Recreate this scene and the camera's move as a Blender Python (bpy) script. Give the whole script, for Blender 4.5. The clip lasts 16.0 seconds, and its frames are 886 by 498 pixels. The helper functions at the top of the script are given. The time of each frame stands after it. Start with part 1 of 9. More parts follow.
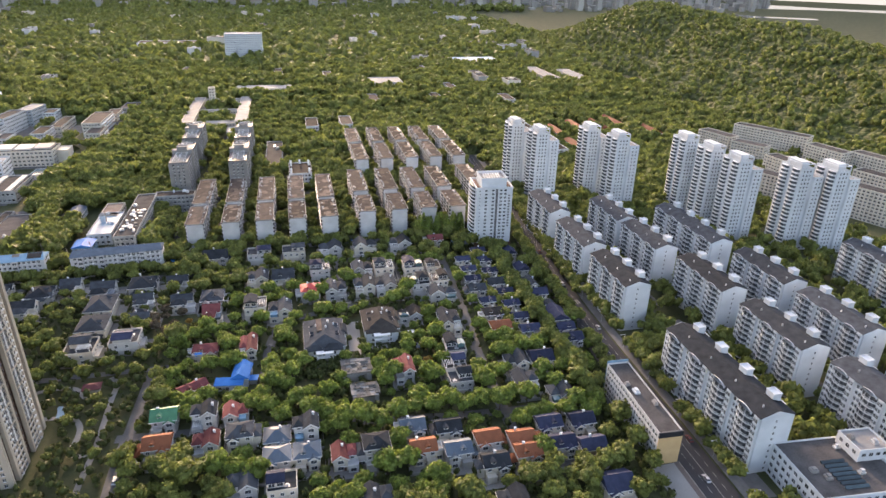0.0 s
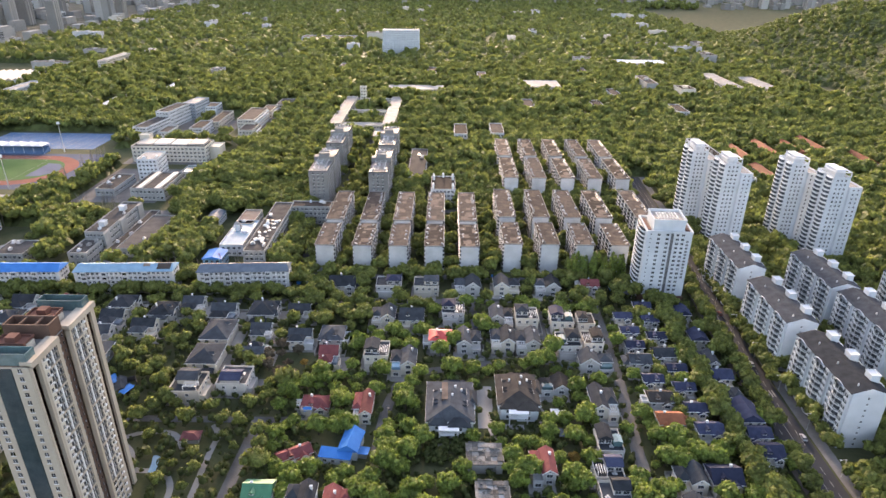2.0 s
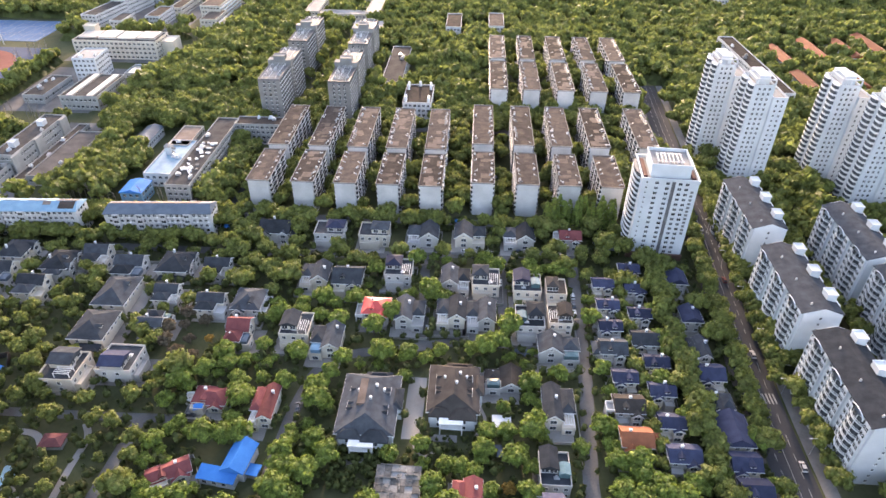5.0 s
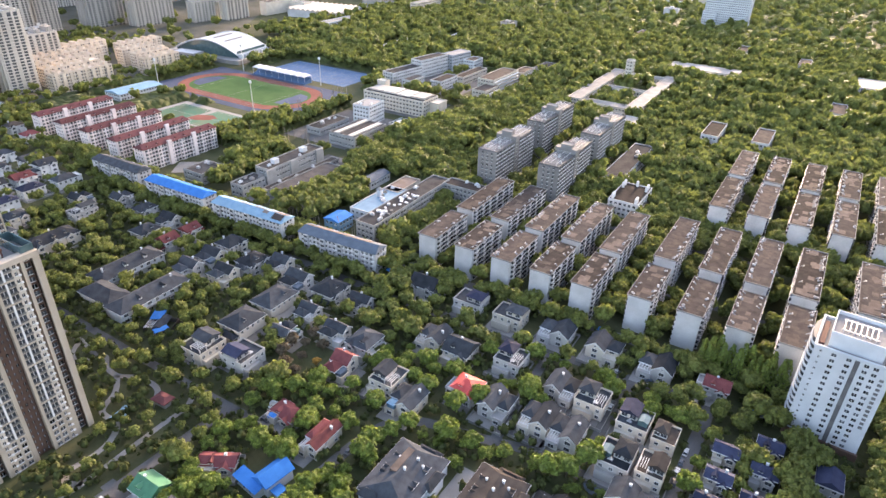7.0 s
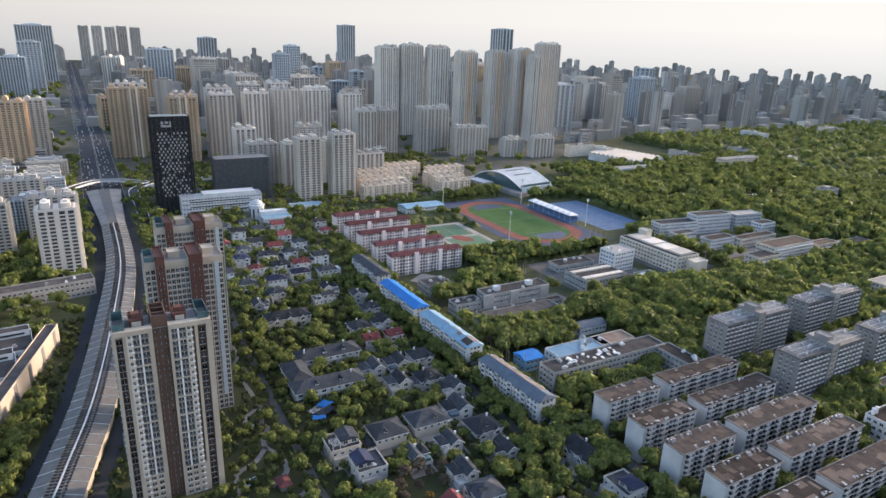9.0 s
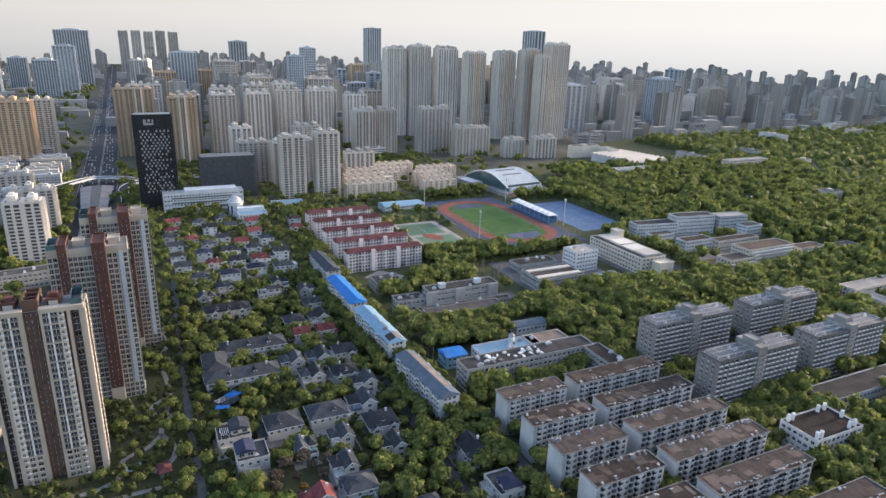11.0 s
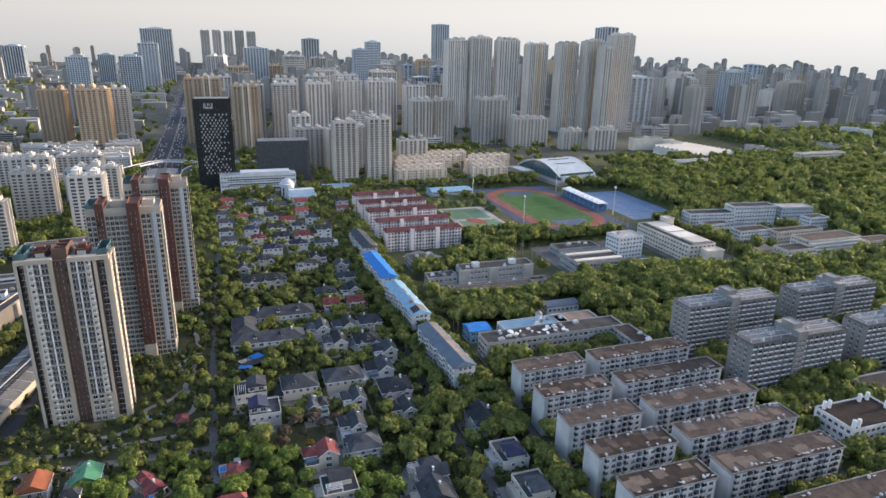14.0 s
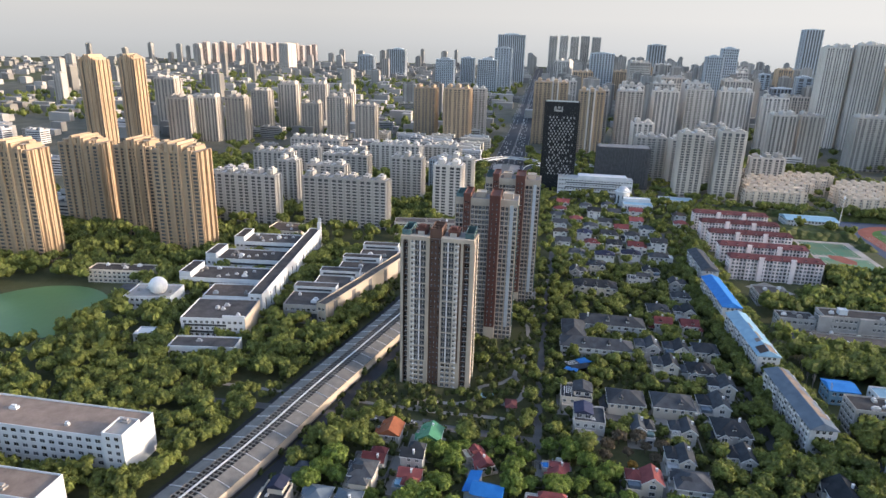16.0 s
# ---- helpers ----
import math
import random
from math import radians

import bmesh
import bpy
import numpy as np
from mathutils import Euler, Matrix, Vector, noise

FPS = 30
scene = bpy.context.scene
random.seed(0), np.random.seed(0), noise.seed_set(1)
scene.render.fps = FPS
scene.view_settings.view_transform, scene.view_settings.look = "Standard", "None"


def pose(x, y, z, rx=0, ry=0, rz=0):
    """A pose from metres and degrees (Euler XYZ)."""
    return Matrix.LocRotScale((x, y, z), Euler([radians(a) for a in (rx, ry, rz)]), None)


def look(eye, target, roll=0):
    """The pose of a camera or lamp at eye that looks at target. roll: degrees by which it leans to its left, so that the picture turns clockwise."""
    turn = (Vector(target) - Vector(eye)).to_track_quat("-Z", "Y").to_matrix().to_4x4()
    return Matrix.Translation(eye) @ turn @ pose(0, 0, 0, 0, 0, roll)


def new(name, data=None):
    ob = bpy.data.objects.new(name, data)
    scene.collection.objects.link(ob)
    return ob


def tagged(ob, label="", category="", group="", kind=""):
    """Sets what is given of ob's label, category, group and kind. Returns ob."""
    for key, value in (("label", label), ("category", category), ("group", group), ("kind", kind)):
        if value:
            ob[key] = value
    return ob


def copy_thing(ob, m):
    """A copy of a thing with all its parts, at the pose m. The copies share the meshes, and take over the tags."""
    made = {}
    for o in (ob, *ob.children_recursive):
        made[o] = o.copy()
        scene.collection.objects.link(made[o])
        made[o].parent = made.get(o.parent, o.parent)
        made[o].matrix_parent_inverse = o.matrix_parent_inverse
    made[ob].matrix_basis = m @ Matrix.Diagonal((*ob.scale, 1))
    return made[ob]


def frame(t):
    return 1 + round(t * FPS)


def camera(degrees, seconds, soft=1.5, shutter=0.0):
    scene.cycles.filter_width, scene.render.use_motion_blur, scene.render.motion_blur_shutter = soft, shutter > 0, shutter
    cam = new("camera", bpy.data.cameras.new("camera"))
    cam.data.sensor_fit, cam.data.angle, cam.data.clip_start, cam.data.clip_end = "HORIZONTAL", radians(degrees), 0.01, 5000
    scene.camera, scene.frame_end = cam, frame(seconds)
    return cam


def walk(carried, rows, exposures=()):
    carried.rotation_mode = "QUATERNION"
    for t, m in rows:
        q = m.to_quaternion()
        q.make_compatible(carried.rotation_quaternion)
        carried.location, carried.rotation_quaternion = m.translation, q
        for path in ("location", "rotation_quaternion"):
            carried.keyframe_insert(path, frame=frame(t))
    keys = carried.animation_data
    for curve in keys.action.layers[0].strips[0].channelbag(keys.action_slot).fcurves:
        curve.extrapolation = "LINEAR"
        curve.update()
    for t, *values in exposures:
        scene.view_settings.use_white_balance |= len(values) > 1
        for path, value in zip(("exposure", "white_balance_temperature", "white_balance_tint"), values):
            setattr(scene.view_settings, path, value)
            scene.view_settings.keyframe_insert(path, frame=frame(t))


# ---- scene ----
cam = camera(69.7, 16.0)
EYE, TURN = 190.0, -13.5
METRES = 3.641 * EYE / 1.5
ROWS = [
    (0.0, 0.0, 0.0, 0.0, 0.51, -24.4, -1.13),
    (0.5, -0.0042, 0.0319, -0.0001, 12.02, -24.31, -1.16),
    (1.0, -0.0113, 0.0669, -0.0003, 13.89, -24.12, -0.97),
    (1.5, -0.0193, 0.1047, -0.0003, 13.9, -23.97, -0.82),
    (2.0, -0.0273, 0.1437, -0.0001, 13.89, -25.02, -0.68),
    (2.5, -0.0356, 0.1827, 0.0003, 13.88, -28.77, -0.56),
    (3.0, -0.0441, 0.2221, 0.0005, 13.7, -32.04, -0.48),
    (5.5, 0.0443, 0.3375, 0.0012, 19.32, -35.83, -0.56),
    (6.0, 0.075, 0.3549, 0.0013, 31.69, -35.04, -0.84),
    (6.5, 0.1029, 0.3769, 0.002, 37.79, -30.1, -1.08),
    (7.0, 0.1279, 0.4011, 0.0024, 45.48, -29.27, -1.39),
    (7.5, 0.1458, 0.4311, 0.0014, 59.78, -26.93, -1.63),
    (8.0, 0.1579, 0.4633, 0.002, 67.98, -22.28, -1.86),
    (8.5, 0.1671, 0.4975, 0.0022, 74.92, -18.17, -1.96),
    (9.0, 0.1756, 0.5335, 0.0026, 74.71, -18.05, -1.95),
    (9.5, 0.185, 0.5705, 0.0027, 74.55, -17.96, -1.87),
    (10.3, 0.1985, 0.63, 0.0015, 76.4, -17.9, -1.75),
    (11.1, 0.2122, 0.6905, -0.005, 78.6, -17.88, -1.6),
    (11.6, 0.2205, 0.728, -0.0122, 80.1, -17.87, -1.52),
    (12.0, 0.2266, 0.7567, -0.0227, 81.27, -17.87, -1.46),
    (12.1, 0.2275, 0.7642, -0.0254, 81.8, -17.87, -1.46),
    (12.2, 0.2283, 0.7715, -0.0281, 82.35, -17.86, -1.47),
    (12.3, 0.2291, 0.7784, -0.0308, 82.9, -17.86, -1.47),
    (12.4, 0.2298, 0.785, -0.0334, 83.4, -17.85, -1.48),
    (12.5, 0.2303, 0.7912, -0.0358, 83.85, -17.85, -1.48),
    (13.0, 0.2305, 0.7931, -0.0364, 84.17, -17.86, -1.42),
    (13.5, 0.2282, 0.7706, -0.0369, 84.43, -17.96, -1.34),
    (14.0, 0.2248, 0.7372, -0.0377, 84.61, -18.03, -1.21),
    (14.5, 0.2222, 0.701, -0.0377, 84.68, -18.06, -1.15),
    (15.0, 0.2207, 0.6935, -0.0381, 91.25, -18.1, -1.43),
    (15.5, 0.2211, 0.6936, -0.0383, 102.31, -18.19, -1.48),
    (16.0, 0.2201, 0.6926, -0.0387, 113.24, -18.24, -1.51),
]
walk(cam, [(t, pose(0, 0, EYE, 0, 0, TURN) @ pose(METRES * x, METRES * y, METRES * z, 90 + pitch, roll, yaw)) for t, x, y, z, yaw, pitch, roll in ROWS],
     [(0.0, 2.35, 7500, 25), (1.5, 2.47, 7500, 25), (3.0, 2.68, 7350, 24), (5.5, 2.85, 7350, 26), (7.0, 2.75, 7250, 25), (8.0, 2.42, 6950, 22), (8.5, 2.09, 6720, 20), (9.5, 1.97, 6600, 19), (14.5, 1.96, 6600, 19), (16.0, 1.94, 6450, 18)])

# ---- world, sun, exposure ----
SUN_EL, SUN_AZ = 11.0, -3.0
world = bpy.data.worlds.new("sky")
scene.world = world
world.use_nodes = True
wn = world.node_tree.nodes
sky = wn.new("ShaderNodeTexSky")
sky.sky_type = "NISHITA"
sky.sun_disc = False
sky.sun_elevation, sky.sun_rotation = radians(SUN_EL), radians(SUN_AZ)
sky.air_density, sky.dust_density, sky.ozone_density = 1.0, 2.0, 1.0
wn["Background"].inputs["Strength"].default_value = 0.15
world.node_tree.links.new(sky.outputs["Color"], wn["Background"].inputs["Color"])

sun_data = bpy.data.lights.new("sun", "SUN")
sun_data.energy, sun_data.angle, sun_data.color = 1.5, radians(4.0), (1.0, 0.84, 0.64)
sun = new("sun", sun_data)
sun.matrix_world = look((math.sin(radians(SUN_AZ)) * 900, math.cos(radians(SUN_AZ)) * 900, 900 * math.tan(radians(SUN_EL))), (0, 0, 0))

# ---- materials ----
def material(name, colours, rough=0.8, scale=0.4, fine=6.0, bump=0.15, vary=0.25, metal=0.0, spec=0.4, trans=0.0, island=False, leafy=0.0):
    """A surface of two colours mixed by coarse and fine noise, shifted a little from object to object (or piece to piece)."""
    m = bpy.data.materials.new(name)
    m.use_nodes = True
    nt = m.node_tree
    n, ln = nt.nodes, nt.links
    b = n["Principled BSDF"]
    geo = n.new("ShaderNodeNewGeometry")
    obj = n.new("ShaderNodeObjectInfo")
    pos = geo.outputs["Position"]
    big = n.new("ShaderNodeTexNoise")
    big.inputs["Scale"].default_value, big.inputs["Detail"].default_value = scale, 4
    small = n.new("ShaderNodeTexNoise")
    small.inputs["Scale"].default_value, small.inputs["Detail"].default_value = fine, 3
    ln.new(pos, big.inputs["Vector"])
    ln.new(pos, small.inputs["Vector"])
    add = n.new("ShaderNodeMath")
    add.operation = "MULTIPLY_ADD"
    ln.new(small.outputs["Fac"], add.inputs[0])
    add.inputs[1].default_value = 0.45
    ln.new(big.outputs["Fac"], add.inputs[2])
    span = n.new("ShaderNodeMapRange")
    span.inputs["From Min"].default_value, span.inputs["From Max"].default_value = 0.45, 1.0
    ln.new(add.outputs[0], span.inputs["Value"])
    mix = n.new("ShaderNodeMix")
    mix.data_type = "RGBA"
    ln.new(span.outputs["Result"], mix.inputs["Factor"])
    mix.inputs["A"].default_value, mix.inputs["B"].default_value = (*colours[0], 1), (*colours[1], 1)
    hsv = n.new("ShaderNodeHueSaturation")
    val = n.new("ShaderNodeMapRange")
    val.inputs["To Min"].default_value, val.inputs["To Max"].default_value = 1 - vary, 1 + vary
    ln.new(geo.outputs["Random Per Island"] if island else obj.outputs["Random"], val.inputs["Value"])
    ln.new(val.outputs["Result"], hsv.inputs["Value"])
    ln.new(mix.outputs["Result"], hsv.inputs["Color"])
    ln.new(hsv.outputs["Color"], b.inputs["Base Color"])
    b.inputs["Roughness"].default_value, b.inputs["Metallic"].default_value = rough, metal
    b.inputs["Specular IOR Level"].default_value = spec
    if bump:
        bp = n.new("ShaderNodeBump")
        bp.inputs["Strength"].default_value = bump
        bp.inputs["Distance"].default_value = 0.3
        ln.new(add.outputs[0], bp.inputs["Height"])
        ln.new(bp.outputs["Normal"], b.inputs["Normal"])
    if leafy:
        cell = n.new("ShaderNodeTexVoronoi")
        cell.inputs["Scale"].default_value = leafy
        ln.new(pos, cell.inputs["Vector"])
        bp = n.new("ShaderNodeBump")
        bp.invert = True
        bp.inputs["Strength"].default_value, bp.inputs["Distance"].default_value = 0.9, 0.9 / leafy
        ln.new(cell.outputs["Distance"], bp.inputs["Height"])
        ln.new(bp.outputs["Normal"], b.inputs["Normal"])
        tone = n.new("ShaderNodeMapRange")
        tone.inputs["To Min"].default_value, tone.inputs["To Max"].default_value = 0.68, 1.28
        ln.new(cell.outputs["Color"], tone.inputs["Value"])
        both = n.new("ShaderNodeMath")
        both.operation = "MULTIPLY"
        ln.new(tone.outputs["Result"], both.inputs[0])
        ln.new(val.outputs["Result"], both.inputs[1])
        ln.new(both.outputs[0], hsv.inputs["Value"])
    if trans:
        t = n.new("ShaderNodeBsdfTranslucent")
        ln.new(hsv.outputs["Color"], t.inputs["Color"])
        mx = n.new("ShaderNodeMixShader")
        mx.inputs[0].default_value = trans
        ln.new(b.outputs[0], mx.inputs[1])
        ln.new(t.outputs[0], mx.inputs[2])
        ln.new(mx.outputs[0], n["Material Output"].inputs["Surface"])
    return m


WHITE = material("white_render", ((0.435, 0.470, 0.500), (0.585, 0.615, 0.640)), 0.75, 0.12, 3.0, 0.05, 0.05)
VILLABRIGHT = material("bright_white_villa_render", ((0.50, 0.50, 0.49), (0.65, 0.645, 0.63)), 0.8, 0.15, 3.0, 0.05, 0.15)
VILLAWALL = material("pale_grey_villa_render", ((0.33, 0.325, 0.315), (0.46, 0.45, 0.435)), 0.8, 0.15, 3.0, 0.05, 0.15)
CREAMBLOCK = material("warm_cream_render", ((0.52, 0.435, 0.345), (0.64, 0.545, 0.44)), 0.8, 0.12, 2.0, 0.05, 0.1)
CREAM = material("cream_render", ((0.43, 0.39, 0.33), (0.58, 0.53, 0.455)), 0.8, 0.15, 3.0, 0.05, 0.1)
STONE = material("beige_cladding", ((0.345, 0.298, 0.24), (0.455, 0.395, 0.322)), 0.7, 0.1, 2.0, 0.05, 0.05)
BROWN = material("brown_tiles", ((0.085, 0.052, 0.040), (0.135, 0.082, 0.063)), 0.8, 0.2, 4.0, 0.05, 0.1, 0.0, 0.2)
RUST = material("red_brown_tiles", ((0.088, 0.040, 0.032), (0.125, 0.056, 0.044)), 0.8, 0.2, 4.0, 0.05, 0.1, 0.0, 0.2)
GREYWALL = material("grey_render", ((0.22, 0.22, 0.215), (0.34, 0.34, 0.33)), 0.85, 0.15, 3.0, 0.08, 0.1)
OLDWHITE = material("weathered_white_render", ((0.36, 0.365, 0.37), (0.54, 0.545, 0.55)), 0.85, 0.12, 1.6, 0.08, 0.08)
PINK = material("pale_pink_render", ((0.68, 0.585, 0.57), (0.80, 0.70, 0.68)), 0.8, 0.15, 3.0, 0.05, 0.1)
MAROON = material("maroon_roof_tiles", ((0.082, 0.032, 0.035), (0.130, 0.052, 0.053)), 0.85, 0.4, 5.0, 0.25, 0.2, 0.0, 0.1)
OCHRE = material("ochre_cladding", ((0.46, 0.30, 0.15), (0.55, 0.38, 0.20)), 0.7, 0.2, 3.0, 0.05, 0.1)
DORM = material("dark_grey_render", ((0.165, 0.163, 0.157), (0.255, 0.25, 0.24)), 0.85, 0.15, 3.0, 0.08, 0.1)
SLATE = material("dark_grey_roof_tiles", ((0.028, 0.032, 0.038), (0.060, 0.067, 0.077)), 0.95, 0.3, 5.0, 0.3, 0.4, 0.0, 0.06)
TAUPE = material("brown_grey_roof_tiles", ((0.038, 0.034, 0.032), (0.072, 0.063, 0.058)), 0.95, 0.3, 5.0, 0.3, 0.2, 0.0, 0.06)
NAVY = material("navy_blue_roof_tiles", ((0.022, 0.027, 0.052), (0.040, 0.047, 0.082)), 0.8, 0.4, 5.0, 0.2, 0.35, 0.0, 0.1)
RUINSLAB = material("stained_ruin_concrete", ((0.085, 0.083, 0.08), (0.215, 0.21, 0.20)), 0.95, 0.35, 1.4, 0.3, 0.5, 0.0, 0.1)
RED = material("dark_red_roof_tiles", ((0.115, 0.036, 0.038), (0.185, 0.058, 0.058)), 0.8, 0.4, 5.0, 0.25, 0.3, 0.0, 0.12)
BRIGHTRED = material("bright_red_roof_tiles", ((0.50, 0.055, 0.050), (0.64, 0.095, 0.080)), 0.5, 0.4, 5.0, 0.2, 0.1)
ORANGE = material("orange_roof_tiles", ((0.165, 0.058, 0.031), (0.25, 0.090, 0.047)), 0.8, 0.4, 5.0, 0.25, 0.2, 0.0, 0.15)
GREENROOF = material("green_roof_sheet", ((0.03, 0.13, 0.07), (0.05, 0.19, 0.10)), 0.5, 0.4, 5.0, 0.15, 0.1)
BLUE = material("bright_blue_sheet_roof", ((0.015, 0.125, 0.37), (0.028, 0.18, 0.48)), 0.65, 0.3, 3.0, 0.1, 0.25, 0.0, 0.12)
CYAN = material("light_blue_sheet_roof", ((0.11, 0.235, 0.34), (0.19, 0.34, 0.45)), 0.5, 0.3, 4.0, 0.1, 0.15)
STEELBLUE = material("blue_grey_sheet_roof", ((0.055, 0.080, 0.110), (0.095, 0.125, 0.160)), 0.55, 0.3, 4.0, 0.1, 0.15, 0.0, 0.25)
FELT = material("bitumen_felt_roof", ((0.040, 0.039, 0.040), (0.095, 0.090, 0.088)), 0.95, 0.15, 1.5, 0.2, 0.25, 0.0, 0.05)
BROWNROOF = material("brown_tiled_flat_roof", ((0.034, 0.029, 0.027), (0.076, 0.062, 0.055)), 0.95, 0.25, 1.2, 0.2, 0.4, 0.0, 0.04)
PALEROOF = material("pale_roof_tiles", ((0.075, 0.060, 0.052), (0.140, 0.112, 0.096)), 0.95, 0.3, 2.0, 0.2, 0.3, 0.0, 0.05)
TANROOF = material("tan_flat_roof", ((0.16, 0.125, 0.105), (0.25, 0.20, 0.17)), 0.95, 0.2, 1.5, 0.15, 0.15, 0.0, 0.06)
CONCRETE = material("concrete", ((0.19, 0.185, 0.18), (0.31, 0.30, 0.29)), 0.85, 0.1, 2.0, 0.15, 0.15, 0.0, 0.2)
PAVING = material("paving", ((0.20, 0.19, 0.18), (0.32, 0.305, 0.29)), 0.85, 0.08, 2.0, 0.1, 0.15)
SIDEWALK = material("grey_sidewalk_slabs", ((0.12, 0.115, 0.11), (0.20, 0.19, 0.182)), 0.85, 0.2, 1.2, 0.1, 0.15)
ASPHALT = material("asphalt", ((0.040, 0.042, 0.048), (0.064, 0.067, 0.073)), 0.9, 0.05, 1.5, 0.1, 0.1, 0.0, 0.12)
LANE = material("worn_grey_lane", ((0.085, 0.085, 0.088), (0.150, 0.148, 0.146)), 0.9, 0.1, 1.5, 0.1, 0.1, 0.0, 0.15)
PAINT = material("road_paint", ((0.20, 0.20, 0.195), (0.34, 0.34, 0.33)), 0.7, 0.5, 4.0, 0.0, 0.05)
GLASS = material("window_glass", ((0.020, 0.024, 0.029), (0.066, 0.073, 0.083)), 0.2, 0.5, 2.0, 0.0, 0.9, 0.0, 0.4, island=True)
TEAL = material("teal_glass", ((0.05, 0.10, 0.11), (0.10, 0.17, 0.18)), 0.15, 0.3, 2.0, 0.0, 0.3, 0.0, 0.7)
DARK = material("black_cladding", ((0.018, 0.02, 0.024), (0.03, 0.033, 0.038)), 0.3, 0.2, 2.0, 0.0, 0.1)
METAL = material("pale_metal", ((0.45, 0.46, 0.47), (0.62, 0.63, 0.64)), 0.45, 0.4, 3.0, 0.05, 0.15, 0.5)
WHITEPAINT = material("white_paint", ((0.58, 0.59, 0.60), (0.72, 0.72, 0.72)), 0.55, 0.5, 4.0, 0.03, 0.05)
CYCLE = material("dull_cycle_path", ((0.085, 0.072, 0.066), (0.13, 0.112, 0.104)), 0.9, 0.1, 1.5, 0.1, 0.15, 0.0, 0.1)
BLUEGLASS = material("dark_blue_green_glass", ((0.025, 0.042, 0.05), (0.05, 0.075, 0.085)), 0.2, 0.3, 2.0, 0.0, 0.3, 0.0, 0.5)
GREYSTRIP = material("dark_grey_strip", ((0.09, 0.09, 0.095), (0.15, 0.15, 0.155)), 0.6, 0.3, 3.0, 0.05, 0.2)
PANEL = material("grey_canopy_panels", ((0.11, 0.11, 0.108), (0.17, 0.168, 0.162)), 0.8, 0.3, 2.0, 0.05, 0.25, 0.0, 0.2)
CITYGROUND = material("city_ground", ((0.060, 0.066, 0.046), (0.125, 0.120, 0.104)), 0.95, 0.03, 0.25, 0.1, 0.05, 0.0, 0.1)
ARCH = material("pale_arched_metal_sheet", ((0.27, 0.31, 0.34), (0.37, 0.41, 0.44)), 0.45, 0.1, 1.0, 0.03, 0.1)
RUBBER = material("red_running_track", ((0.17, 0.062, 0.048), (0.245, 0.095, 0.075)), 0.9, 0.1, 1.0, 0.05, 0.15, 0.0, 0.1)
TRAINING = material("worn_green_court", ((0.045, 0.165, 0.115), (0.13, 0.15, 0.095)), 0.9, 0.05, 0.35, 0.05, 0.3, 0.0, 0.1)
GROUNDBLUE = material("faded_blue_grey_ground", ((0.045, 0.062, 0.105), (0.075, 0.098, 0.155)), 0.85, 0.05, 0.6, 0.05, 0.25, 0.0, 0.15)
COURT = material("blue_sports_court", ((0.055, 0.115, 0.22), (0.09, 0.175, 0.30)), 0.75, 0.06, 1.0, 0.05, 0.1)
TURF = material("artificial_turf", ((0.034, 0.085, 0.026), (0.056, 0.118, 0.038)), 0.95, 0.08, 1.5, 0.1, 0.2, 0.0, 0.1)
LAKE = material("bright_lake_water", ((0.10, 0.12, 0.13), (0.16, 0.18, 0.19)), 0.08, 0.01, 0.1, 0.02, 0.0, 0.0, 0.6)
POND = material("green_pond_water", ((0.075, 0.15, 0.065), (0.095, 0.18, 0.08)), 0.4, 0.02, 0.3, 0.02, 0.05, 0.0, 0.15)
BARK = material("bark", ((0.05, 0.038, 0.028), (0.11, 0.085, 0.065)), 0.9, 1.0, 8.0, 0.4, 0.2)
PALEBARK = material("pale_bark", ((0.15, 0.13, 0.11), (0.27, 0.245, 0.21)), 0.9, 1.0, 8.0, 0.2, 0.2)
LEAF = material("broadleaf_foliage", ((0.088, 0.132, 0.030), (0.222, 0.300, 0.062)), 0.55, 0.35, 2.0, 0.0, 0.24, 0.0, 0.3, 0.42, island=True, leafy=1.8)
AUTUMN = material("yellow_brown_foliage", ((0.20, 0.125, 0.035), (0.36, 0.24, 0.06)), 0.7, 0.35, 2.0, 0.0, 0.3, 0.0, 0.2, 0.4, island=True)
BAREWOOD = material("bare_brown_twigs", ((0.075, 0.062, 0.045), (0.14, 0.118, 0.085)), 0.9, 0.35, 2.0, 0.0, 0.3, 0.0, 0.1, 0.3, island=True)
WOODS = material("woodland_foliage", ((0.094, 0.116, 0.034), (0.222, 0.258, 0.066)), 0.6, 0.10, 0.8, 0.0, 0.24, 0.0, 0.25, 0.42, island=True, leafy=1.4)
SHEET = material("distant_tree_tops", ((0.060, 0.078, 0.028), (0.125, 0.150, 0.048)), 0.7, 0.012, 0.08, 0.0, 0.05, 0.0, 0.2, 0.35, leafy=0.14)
SHRUB = material("shrubs", ((0.040, 0.054, 0.018), (0.090, 0.108, 0.034)), 0.7, 0.3, 1.5, 0.0, 0.35, 0.0, 0.2, 0.3, island=True)
GRASS = material("grass_and_soil", ((0.040, 0.050, 0.020), (0.088, 0.090, 0.048)), 0.95, 0.06, 0.6, 0.3, 0.05, 0.0, 0.15)
CARPAINT = material("road_paint", ((0.32, 0.32, 0.31), (0.50, 0.50, 0.49)), 0.7, 0.5, 4.0, 0.0, 0.05)
# Pale, muted base colours here do for the haze over the far city.
PALEBLUE = material("pale_glass_tower", ((0.30, 0.34, 0.375), (0.41, 0.455, 0.49)), 0.35, 0.02, 0.5, 0.0, 0.2, 0.0, 0.5)
